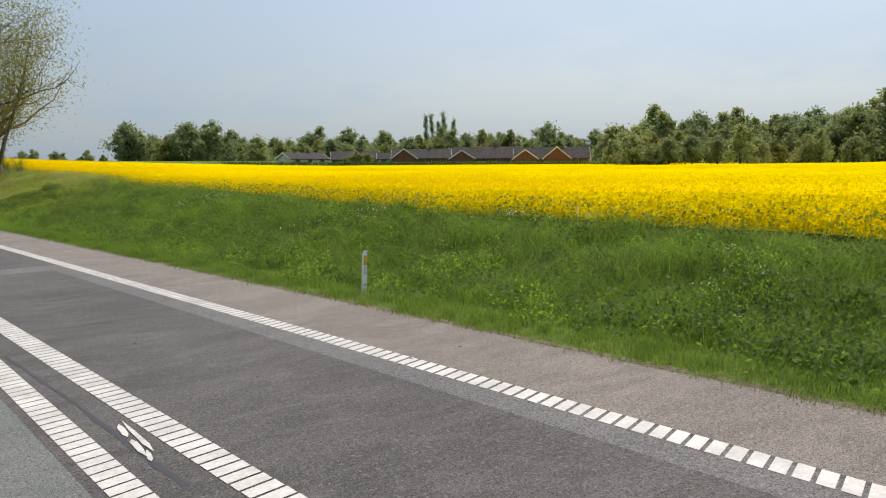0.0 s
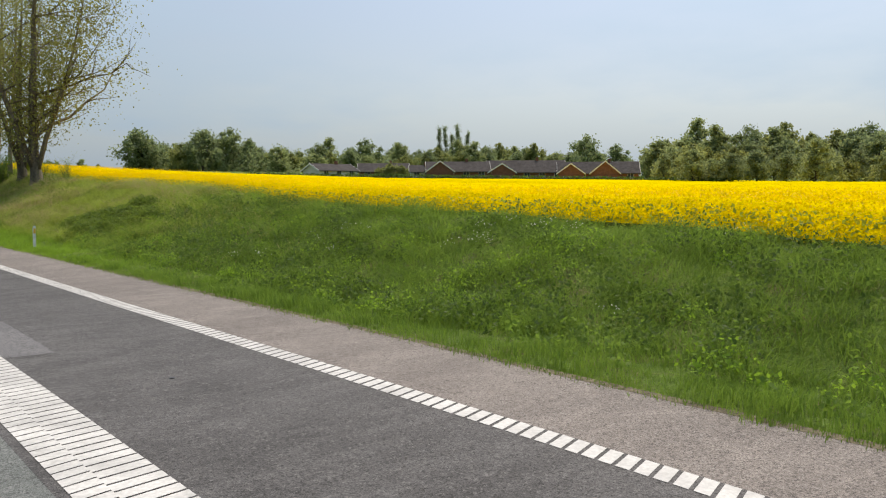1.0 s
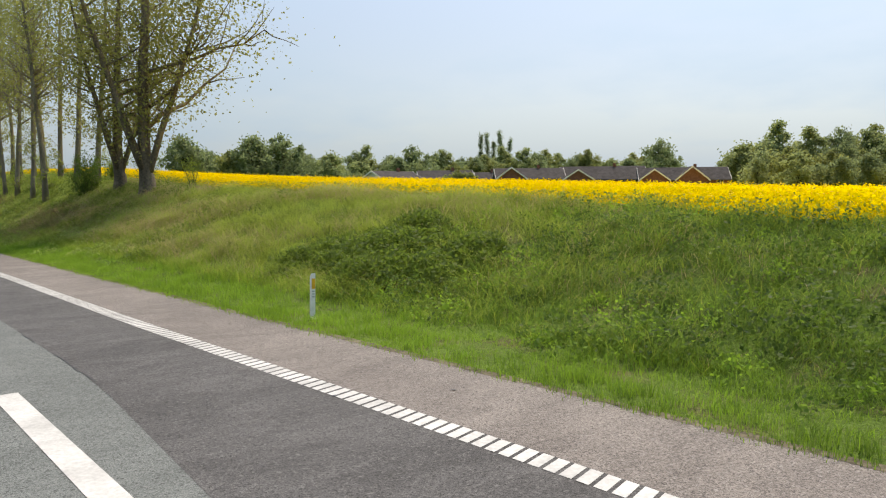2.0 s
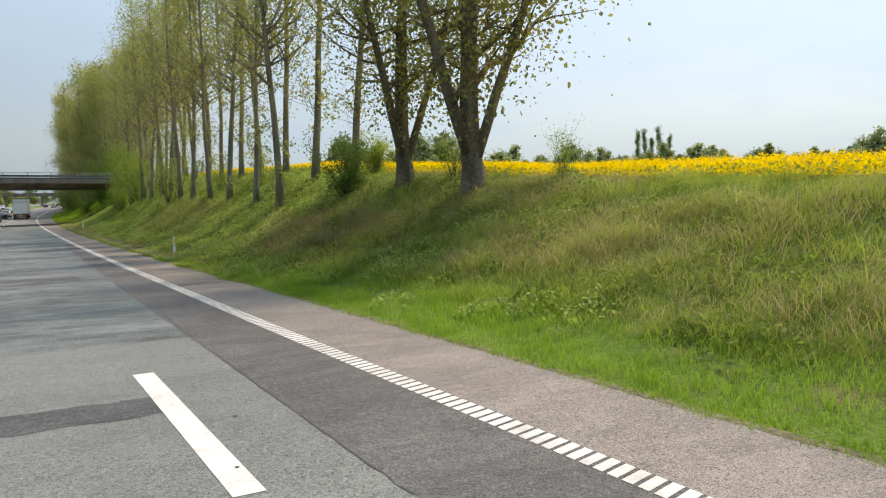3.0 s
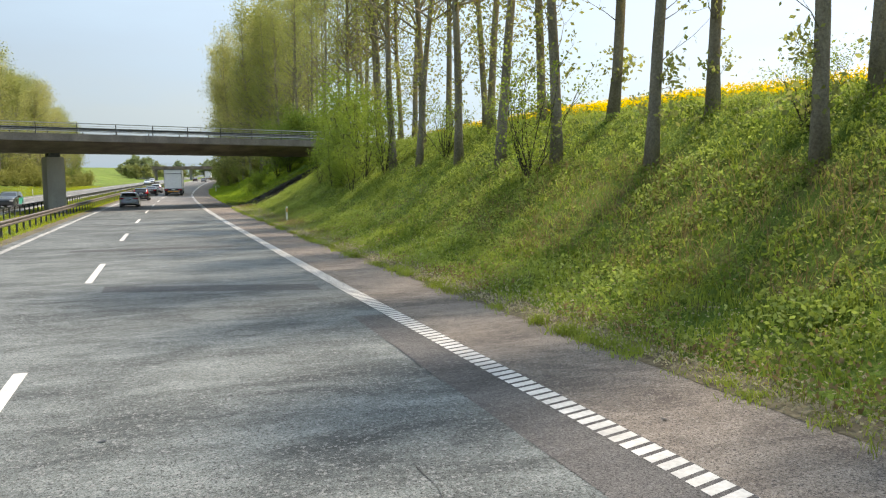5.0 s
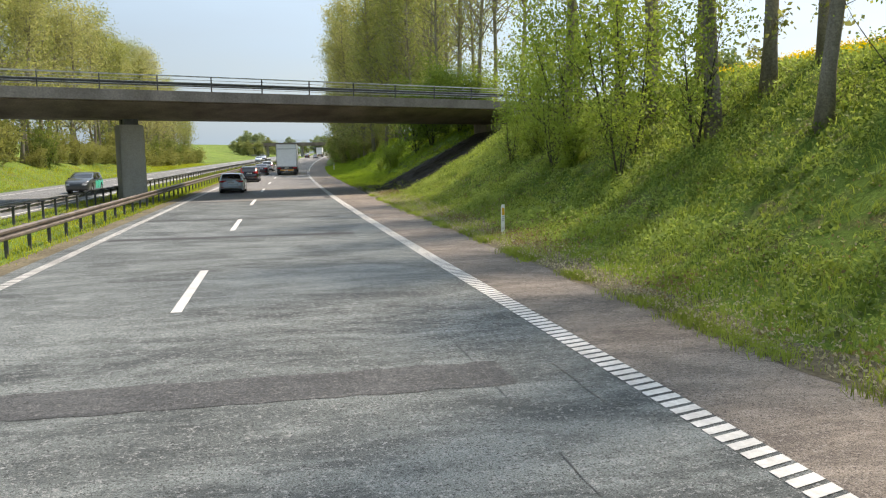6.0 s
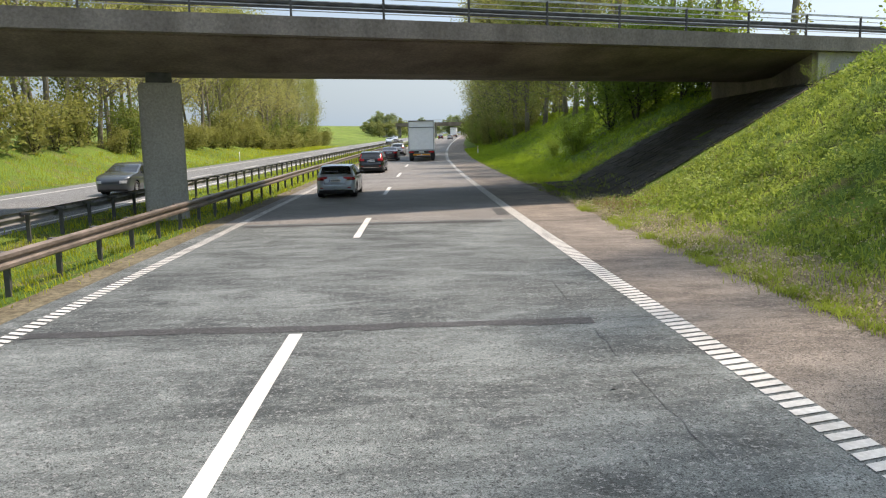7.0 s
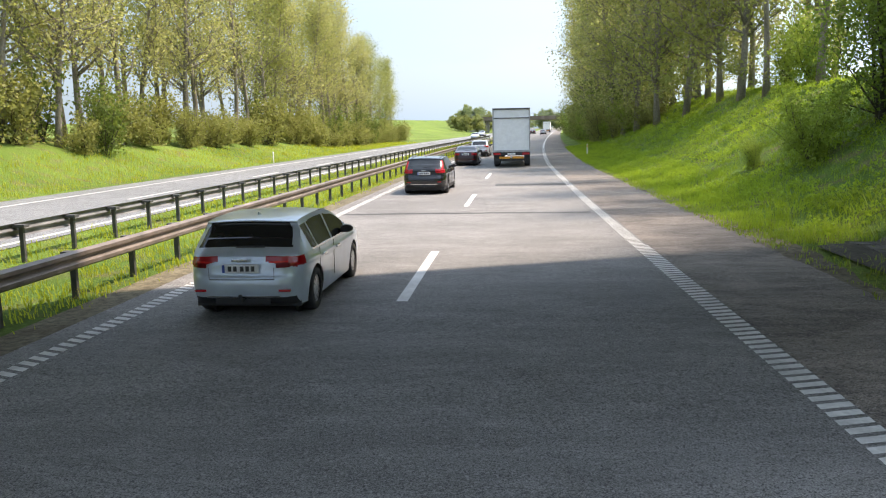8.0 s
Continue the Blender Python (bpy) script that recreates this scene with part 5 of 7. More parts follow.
def rape_field():
    s = np.concatenate([np.arange(-400, -80, 8.0), np.arange(-80, 168, 1.6), [168]])
    d = np.concatenate([np.arange(0, 14, 0.7), np.arange(14, 40, 2.0), np.arange(40, 210, 8.0)])
    rng = np.random.default_rng(3)
    S, Dd = np.meshgrid(s, d, indexing="ij")
    O = rape_edge(S) + Dd
    H = rape_height(S) - 0.10 + rng.normal(size=S.shape) * 0.05 + 0.10 * np.sin(S * 0.13 + O * 0.05)
    H = np.where(Dd < 0.1, 0.15, H)
    V = road_xyz(S, O, ground_z(S, O) + H)
    n, m = S.shape
    idx = np.arange(n * m).reshape(n, m)
    F = np.stack([idx[:-1, :-1], idx[:-1, 1:], idx[1:, 1:], idx[1:, :-1]], axis=-1).reshape(-1, 4)
    ob = mesh_object("rape_field", V.reshape(-1, 3), F, M_RAPEBASE, None, True)
    tagged(ob, "yellow flowering rape field on rising ground", "crop field", "", "structure")
    # flower heads and stems of the plants nearest the road
    n = 210000
    s = rng.uniform(-20, 167, n)
    d = np.where(rng.uniform(size=n) < 0.3, rng.uniform(-0.4, 0.8, n), rng.exponential(5.0, n) - 0.3)
    o = rape_edge(s) + d + rng.normal(size=n) * 0.25
    h = rape_height(s) * (1 - np.where(d < 0.7, rng.uniform(0, 0.75, n), 0.0)) + rng.normal(size=n) * 0.06
    P = road_xyz(s, o, ground_z(s, o) + h)
    tagged(leaf_mesh("rape_flower_heads", P, 0.036, M_RAPE, rng, 0.8), "bright yellow rape blossom heads", "rape flowers", "", "stuff")
    n = 17000
    s = rng.uniform(-20, 167, n)
    o = rape_edge(s) - 0.15 + rng.normal(size=n) * 0.28
    h = rng.uniform(0.1, 0.8, n) * rape_height(s)
    P = road_xyz(s, o, ground_z(s, o) + h)
    tagged(leaf_mesh("rape_stems", P, 0.06, M_RAPE_STEM, rng, 0.0), "green stems and leaves of rape plants", "rape stems", "", "stuff")


rape_field()


# ---- grass, flowers and litter ----
M_GRASS = leafy("verge_grass", (0.085, 0.165, 0.018), (0.215, 0.355, 0.045), (0.32, 0.54, 0.05), 0.7, 0.9, 0.28)
M_GRASS_DEEP = leafy("rank_grass", (0.055, 0.088, 0.018), (0.31, 0.39, 0.078), (0.37, 0.47, 0.06), 0.7, 0.9, 0.28)
M_STRAW = leafy("dry_straw_grass", (0.20, 0.17, 0.075), (0.44, 0.375, 0.20), (0.46, 0.39, 0.18), 0.8, 0.5)
M_PETAL = leafy("white_umbels", (0.62, 0.64, 0.56), (0.82, 0.83, 0.76), (0.75, 0.78, 0.65), 0.8, 0.5)
M_LITTER = leafy("dead_leaves", (0.10, 0.07, 0.032), (0.31, 0.235, 0.125), (0.25, 0.18, 0.08), 0.9, 0.5)


def grass(name, s, o, height, width, mat, label, seed, blades=6, lean=0.35, spread=0.10):
    """Tufts of bent blades standing on the ground."""
    rng = np.random.default_rng(seed)
    n = len(s)
    base = road_xyz(s, o, ground_z(s, o))
    base = np.repeat(base, blades, axis=0)
    m = n * blades
    h = np.repeat(height, blades) * rng.uniform(0.5, 1.2, m)
    base[:, :2] += rng.normal(size=(m, 2)) * spread
    w = rng.uniform(0, 2 * np.pi, m)
    side = np.stack([np.cos(w), np.sin(w), np.zeros(m)], axis=1)
    out = rng.normal(size=(m, 3)) * np.array([1, 1, 0]) + np.array([-0.25, -0.35, 0.0])
    wd = width * rng.uniform(0.6, 1.4, m)
    a = base - side * wd[:, None] + np.array([0, 0, -0.05])
    b = base + side * wd[:, None] + np.array([0, 0, -0.05])
    mid = base + np.array([0, 0, 1]) * (h * 0.6)[:, None] + out * (lean * 0.3 * h)[:, None]
    top = base + np.array([0, 0, 1]) * h[:, None] + out * (lean * h)[:, None]
    V = np.stack([a, b, mid + side * (wd * 0.7)[:, None], mid - side * (wd * 0.7)[:, None], top], axis=1).reshape(-1, 3)
    k = np.arange(m)[:, None] * 5
    quads = (k + np.array([[0, 1, 2, 3]])).tolist()
    tris = (k + np.array([[3, 2, 4]])).tolist()
    ob = mesh_object(name, V, quads + tris, mat)
    return tagged(ob, label, "grass", "", "stuff")


def clumps(s, o):
    """Uneven growth: low and high patches."""
    return np.array([0.95 + 0.75 * noise.noise((a * 0.55, b * 0.8, 7.0)) + 0.45 * noise.noise((a * 1.9, b * 2.3, 2.0)) for a, b in zip(s, o)]).clip(0.35, 1.9)


rg = np.random.default_rng(21)
n = 33000
gs = rg.uniform(-6, 285, n)
gb = rg.uniform(0.0, 1.0, n) ** 1.4 * 3.4
go = shoulder_off(gs) - 0.05 + gb
under = gs - 0.317 * go
ok = ~((under > 185.2) & (under < 198.6) & (rg.uniform(0, 1, n) > 0.25)) & ~((gs > 105) & (gs < 190) & (gb < 1.1 * rg.uniform(0, 1, n)))
M_GRASS_FRESH = leafy("fresh_lime_grass", (0.11, 0.185, 0.016), (0.28, 0.40, 0.04), (0.42, 0.56, 0.04), 0.7, 0.9, 0.28)
M_GRASS_LUSH = leafy("lush_ditch_grass", (0.036, 0.085, 0.017), (0.15, 0.245, 0.045), (0.24, 0.39, 0.05), 0.7, 0.9, 0.28)
for a, b, mt, lb, sd in ((-10, 50, M_GRASS_LUSH, "deep green grass along the shoulder by the field", 122), (50, 104, M_GRASS, "bright fresh green grass along the shoulder", 22), (104, 200, M_GRASS_DEEP, "short green grass along the shoulder under the trees", 422), (200, 300, M_GRASS_FRESH, "lime green grass along the shoulder beyond the bridge", 222)):
    q = ok & (gs + rg.normal(size=n) * 4 >= a) & (gs + rg.normal(size=n) * 4 < b)
    for near in (True, False):
        w = q & ((gs < 112) == near)
        if w.any():
            grass("verge_grass", gs[w], go[w], np.where(gb[w] < 0.35, 0.09, 0.19) * clumps(gs[w], go[w]), 0.0055 if near else 0.010, mt, lb, sd + near, 12 if near else 5, 0.5, 0.11)
n = 66000
gs = rg.uniform(-6, 330, n)
go = shoulder_off(gs) + 2.2 + rg.uniform(0, 1, n) * (16.6 - shoulder_off(gs) - 2.2)
under = gs - 0.317 * go
ok = ~((under > 186.0) & (under < 198.4)) & ~((gs > 98) & (gs < 186) & (rg.uniform(0, 1, n) > 0.7)) & ~((gs > 205) & (rg.uniform(0, 1, n) > 0.55))
tall = np.interp(gs, [0, 60, 92, 106, 235], [0.40, 0.40, 0.30, 0.17, 0.20])
for a, b, mt, lb, sd in ((-10, 56, M_GRASS_LUSH, "rank deep green grass in the ditch by the field", 123), (56, 200, M_GRASS_DEEP, "rank green grass on the bank", 23), (200, 350, M_GRASS_FRESH, "fresh lime green grass on the bank beyond the bridge", 223)):
    q = ok & (gs + rg.normal(size=n) * 5 >= a) & (gs + rg.normal(size=n) * 5 < b)
    for near in (True, False):
        w = q & ((gs < 98) == near)
        if w.any():
            grass("rank_grass", gs[w], go[w], tall[w] * clumps(gs[w], go[w]) ** 1.5, 0.0065 if near else 0.012, mt, lb, sd + 300 * near, 10 if near else 5, 1.1, 0.17)
n = 8500
gs = rg.normal(80, 12, n)
go = 8.0 + rg.uniform(0, 1, n) ** 0.8 * 8.0
ok = (gs > 45) & (gs < 101) & (np.sin(gs * 0.5 + go) + np.sin(gs * 0.19 - go * 0.7) + rg.normal(size=n) * 0.7 > 0.1)
grass("dry_grass", gs[ok], go[ok], 0.42 * clumps(gs[ok], go[ok]), 0.006, M_STRAW, "pale dry grass stalks on the bank", 24, 6, 1.35, 0.16)
# tufts hanging over the edge of the shoulder
n = 6000
gs = rg.uniform(93, 186, n)
go = shoulder_off(gs) + rg.normal(size=n) * 0.16 + 0.05
ok = np.array([noise.noise((a * 0.45, 3.0, 9.0)) + 0.7 * noise.noise((a * 1.7, b * 2.0, 4.0)) for a, b in zip(gs, go)]) > 0.0
grass("edge_tufts", gs[ok], go[ok], 0.15 * clumps(gs[ok], go[ok]), 0.007, M_GRASS_DEEP, "tufts of green grass over the edge of the shoulder", 29, 9, 0.8, 0.10)
# median and far verge
n = 16000
gs = rg.uniform(120, 330, n)
go = np.where(rg.uniform(size=n) < 0.65, rg.uniform(-14.1, -8.7, n), rg.uniform(-30, -24.2, n))
M_GRASS_SUN = leafy("yellowish_verge_grass", (0.25, 0.285, 0.02), (0.42, 0.45, 0.05), (0.54, 0.58, 0.04), 0.7, 0.3)
grass("median_grass", gs, go, np.where(go > -15, 0.16, 0.32), 0.013, M_GRASS_SUN, "yellowish green grass on median and far verge", 25, 4, 0.4, 0.2)
# cow parsley
n = 230
cs, co = rg.uniform(0, 45, n), rg.normal(13.0, 1.6, n)
keep = np.sin(cs * 0.9) + np.sin(cs * 0.37 + co) > 0.7
cs, co = cs[keep], np.clip(co[keep], 8.5, 16.5)
P = np.repeat(road_xyz(cs, co, ground_z(cs, co) + 0.62), 14, axis=0) + rg.normal(size=(len(cs) * 14, 3)) * np.array([0.16, 0.16, 0.06])
tagged(leaf_mesh("cow_parsley", P, 0.020, M_PETAL, rg, 2.5), "white flowering cow parsley in the grass", "wild flowers", "", "stuff")
# dead brown stalks
n = 2600
ds = np.concatenate([rg.normal(97, 4.0, n // 2), rg.normal(128, 7.0, n // 2)])
do = rg.uniform(7.5, 11.5, n)
grass("dead_stalks", ds, do, np.full(n, 0.4), 0.006, M_LITTER, "brown dead stalks among the grass", 27, 5, 0.9, 0.2)
# pale dead canes over the brambles
n = 800
ds, do = rg.normal(98, 3.6, n), rg.normal(10.0, 1.3, n)
ok = (do > 6.6) & (ds > 88) & (np.sin(ds * 1.1 + do) + np.sin(ds * 0.5 - do * 1.3) + rg.normal(size=n) * 0.6 > -0.2)
grass("dead_canes", ds[ok], do[ok], np.full(ok.sum(), 0.55), 0.006, M_STRAW, "bleached dead canes lying over the brambles", 28, 6, 1.3, 0.25)
# dead leaves at the foot of the bank
n = 24000
ls = rg.uniform(105, 190, n)
lo = shoulder_off(ls) - 0.10 + rg.exponential(1.3, n)
P = road_xyz(ls, lo, ground_z(ls, lo) + rg.uniform(0.02, 0.16, n))
M_LITTER_PALE = leafy("bleached_leaves", (0.20, 0.175, 0.10), (0.50, 0.46, 0.32), (0.42, 0.38, 0.24), 0.9, 0.5)
tagged(leaf_mesh("leaf_litter", P, 0.029, M_LITTER_PALE, rg, 2.0), "pale and brown dead leaves at the foot of the bank", "leaf litter", "", "stuff")
# brambles
M_BRAMBLE_TOP = leafy("bramble_leaves_in_sun", (0.065, 0.115, 0.02), (0.165, 0.235, 0.045), (0.21, 0.32, 0.04))
n = 60000
bs, bo = rg.uniform(55.5, 67.5, n), rg.uniform(7.6, 13.6, n)
patch = np.array([noise.noise((x * 0.5, y * 0.7, 31.0)) + 0.45 * noise.noise((x * 1.7, y * 2.0, 8.0)) for x, y in zip(bs, bo)])
mound = 1.25 - np.hypot((bs - 61.7) / 3.6, (bo - 10.4) / 2.0) + 0.9 * patch
keep = mound > rg.uniform(0.0, 0.6, n)
bs, bo, mound = bs[keep], bo[keep], mound[keep]
hz = 0.62 * np.clip(mound, 0.05, 1.1) * rg.uniform(0.25, 1.1, len(bs)) + 0.08
P = road_xyz(bs, bo, ground_z(bs, bo) + hz)
tagged(leaf_mesh("bramble_thicket", P, 0.052, M_BRAMBLE_TOP, rg, 1.2), "green bramble thicket spreading on the bank", "brambles", "", "stuff")


def herbs(name, n, s0, s1, o0, o1, grain, seed, least, radius, height, leaves, size, mat, label, category="herbs"):
    """Leafy plants standing in drifts: each a small mound of leaves."""
    r = np.random.default_rng(seed)
    cs, co = r.uniform(s0, s1, n), r.uniform(o0, o1, n)
    drift = np.array([noise.noise((x * grain, y * grain * 1.2, seed)) + 0.6 * noise.noise((x * grain * 3.3, y * grain * 3.5, seed + 5.0)) for x, y in zip(cs, co)])
    paved = cs - 0.317 * co
    k = (drift > least) & ~((paved > 185.0) & (paved < 199.0)) & (co > shoulder_off(cs) + 0.35)
    cs, co, drift = cs[k], co[k], drift[k]
    m = len(cs)
    big = r.uniform(0.5, 1.25, m) * np.clip(0.75 + drift - least, 0.6, 1.5)
    a, q = r.uniform(0, 2 * np.pi, (m, leaves)), np.sqrt(r.uniform(0, 1, (m, leaves)))
    rr = (radius * big)[:, None] * q
    z = (height * big)[:, None] * (1.05 - 0.75 * q * q) * r.uniform(0.45, 1.05, (m, leaves))
    ps, po = cs[:, None] + rr * np.cos(a), co[:, None] + rr * np.sin(a)
    P = road_xyz(ps.ravel(), po.ravel(), ground_z(ps.ravel(), po.ravel()) + z.ravel())
    return tagged(leaf_mesh(name, P, size, mat, r, 1.3), label, category, "", "stuff")


M_HERB_PALE = leafy("pale_young_herbs", (0.12, 0.185, 0.04), (0.34, 0.43, 0.11), (0.33, 0.44, 0.08), 0.6, 0.6, 0.34)
M_NETTLE = leafy("nettle_leaves", (0.035, 0.075, 0.016), (0.10, 0.165, 0.035), (0.14, 0.24, 0.03), 0.6, 0.6, 0.34)
M_HERB_MID = leafy("fresh_bank_herbs", (0.075, 0.115, 0.022), (0.33, 0.41, 0.095), (0.31, 0.40, 0.07), 0.6, 0.6, 0.34)
herbs("dark_herbs", 5200, 90, 189, 5.6, 15.5, 0.22, 41, 0.08, 0.26, 0.34, 12, 0.055, M_BRAMBLE_TOP, "dark broad-leaved weeds in drifts on the bank", "weeds")
herbs("ground_herbs", 9500, 90, 189, 5.4, 15.5, 0.3, 21, -0.25, 0.24, 0.30, 12, 0.045, M_HERB_MID, "leafy green herbs covering the bank under the trees")
herbs("pale_herbs", 3600, 90, 189, 5.2, 15.5, 0.4, 61, 0.02, 0.18, 0.38, 11, 0.040, M_HERB_PALE, "pale yellow-green herbs in clumps on the bank")
herbs("bramble_mounds", 300, 72, 188, 7.0, 14.5, 0.16, 151, 0.0, 0.85, 0.62, 110, 0.050, M_BRAMBLE_TOP, "low mounds of green brambles on the bank", "brambles")
herbs("herb_mounds", 620, 78, 188, 6.0, 14.5, 0.2, 161, -0.1, 0.70, 0.46, 90, 0.050, M_HERB_PALE, "soft mounds of pale young herbs on the bank")
herbs("far_herbs", 5200, 199, 262, 4.4, 15.5, 0.3, 71, -0.05, 0.24, 0.34, 10, 0.05, M_GRASS_FRESH, "lime green herbs on the bank beyond the bridge")
herbs("nettle_clumps", 2300, -4, 60, 7.6, 15.8, 0.22, 11, 0.07, 0.42, 0.66, 22, 0.045, M_NETTLE, "dark green nettle clumps in the ditch", "weeds")
herbs("nettle_beds", 330, -4, 60, 8.4, 14.5, 0.3, 171, 0.0, 0.60, 0.90, 140, 0.038, M_NETTLE, "dense dark nettle beds in the ditch", "weeds")
herbs("weed_mounds", 330, -4, 62, 7.4, 15.6, 0.3, 181, -0.05, 0.55, 0.62, 110, 0.036, M_GRASS, "bright leafy weed mounds in the ditch", "weeds")
herbs("ditch_herbs", 4200, -6, 60, 6.8, 16.2, 0.35, 81, 0.05, 0.24, 0.50, 12, 0.042, M_GRASS_LUSH, "leafy weeds standing in the rank grass of the ditch", "weeds")
n = 24000
bs = rg.uniform(94, 187, n)
bo = shoulder_off(bs) + 0.3 + rg.exponential(1.7, n)
keep = np.array([noise.noise((x * 0.3, y * 0.3, 51.0)) + 0.5 * noise.noise((x * 1.3, y * 1.1, 17.0)) for x, y in zip(bs, bo)]) > 0.10
P = road_xyz(bs[keep], bo[keep], ground_z(bs[keep], bo[keep]) + rg.uniform(0.03, 0.30, keep.sum()))
tagged(leaf_mesh("fallen_leaves", P, 0.036, M_LITTER, rg, 1.6), "brown fallen leaves in patches on the bank", "leaf litter", "", "stuff")


# ---- marker posts ----
M_POST = plain("white_plastic", (0.84, 0.84, 0.81), 0.5)
M_REFLECT = plain("amber_reflector", (0.80, 0.45, 0.04), 0.3)
M_NOTICE = plain("grey_print", (0.45, 0.47, 0.48), 0.6)


def marker_post(s, o, label, turn=0.0, tilt=0.0):
    root = empty("marker_post", Matrix.Translation(ground_at(s, o)) @ pose(0, 0, 0, 0, tilt, -heading(s) + turn))
    tagged(root, label, "marker post", "posts along the shoulder")
    bm = bmesh.new()
    ring = [(-0.05, -0.045), (0.05, -0.045), (0.06, 0.0), (0.0, 0.055), (-0.06, 0.0)]
    lo = [bm.verts.new((x, y, -0.3)) for x, y in ring]
    hi = [bm.verts.new((x, y, 0.95 + (0.04 if y < 0 else -0.03))) for x, y in ring]
    for i in range(5):
        bm.faces.new((lo[i], lo[(i + 1) % 5], hi[(i + 1) % 5], hi[i]))
    bm.faces.new(hi)
    bm.faces.new(list(reversed(lo)))
    part("body", bm, M_POST, root)
    bm = bmesh.new()
    box(bm, -0.042, 0.042, -0.052, -0.046, 0.66, 0.88, 0.004)
    part("reflector", bm, M_REFLECT, root, "amber reflector strip")
    bm = bmesh.new()
    for k in range(3):
        box(bm, -0.03, 0.03, -0.0495, -0.0462, 0.48 + k * 0.055, 0.51 + k * 0.055)
    part("number_plate", bm, M_NOTICE, root)
    return root


for s, o, tl in ((14.02, 7.4, 3.0), (58.77, 6.25, 1.5), (108.4, 5.8, 0.0), (159.2, 4.95, 0.0), (256.0, 3.9, 0.0)):
    marker_post(s, o, "white plastic marker post with amber reflector in the grass", 0.0, tl)
marker_post(250.8, -24.4, "white plastic marker post on the far verge", 180.0)


# ---- vehicles ----
M_GLASS = plain("tinted_car_glass", (0.016, 0.019, 0.021), 0.06, 0.0, 0.5, 0.1)
M_TYRE = plain("tyre_rubber", (0.022, 0.022, 0.023), 0.8)
M_RIM = plain("alloy", (0.55, 0.56, 0.57), 0.3, 0.8)
M_TRIM = plain("black_plastic", (0.025, 0.025, 0.027), 0.6)
M_CHROME = plain("bright_metal", (0.7, 0.7, 0.7), 0.2, 1.0)
M_RED = plain("red_lamp_glass", (0.40, 0.008, 0.013), 0.12, 0.0, 0.6)
M_RED_BRIGHT = plain("bright_red_lamp_glass", (0.80, 0.03, 0.03), 0.2, 0.0, 0.5)
M_RED_DARK = plain("smoked_red_lamp_glass", (0.17, 0.006, 0.009), 0.12, 0.0, 0.6)
M_LAMP = plain("clear_lamp_glass", (0.42, 0.44, 0.46), 0.12, 0.0, 0.7)
M_PLATE = plain("plate_white", (0.72, 0.73, 0.73), 0.4)
M_PLATE_BLUE = plain("plate_blue", (0.03, 0.08, 0.35), 0.4)
M_INK = plain("plate_ink", (0.03, 0.03, 0.03), 0.5)


def car_paint(name, colour, metal=0.35, rough=0.28):
    m, n, l, b = material(name, rough, metal, 0.5)
    d = noise_node(n, l, 3.0, 4.0, None, False)
    l.new(ramp_node(n, l, d, [(0.35, tuple(c * 0.92 for c in colour)), (0.65, tuple(min(1, c * 1.06) for c in colour))]), b.inputs["Base Color"])
    b.inputs["Coat Weight"].default_value = 0.6
    b.inputs["Coat Roughness"].default_value = 0.08
    return m


def smooth_line(pts, rounds=2):
    pts = [tuple(q) for q in pts]
    for _ in range(rounds):
        out = [pts[0]]
        for a, b in zip(pts[:-1], pts[1:]):
            out.append((a[0] * 0.75 + b[0] * 0.25, a[1] * 0.75 + b[1] * 0.25))
            out.append((a[0] * 0.25 + b[0] * 0.75, a[1] * 0.25 + b[1] * 0.75))
        out.append(pts[-1])
        pts = out
    return np.array(pts)


def sheet_parts(root, verts, cells, names, mats, labels, thickness=0.0):
    """Splits a sheet of cells into one mesh per key."""
    verts = np.asarray(verts)
    for key in names:
        faces = [f for f, k in cells if k == key]
        if not faces:
            continue
        used = sorted({i for f in faces for i in f})
        at = {v: i for i, v in enumerate(used)}
        ob = mesh_object(key.split(":")[0], verts[used], [tuple(at[i] for i in f) for f in faces], mats[key], root, True)
        if labels.get(key):
            ob["label"] = labels[key]


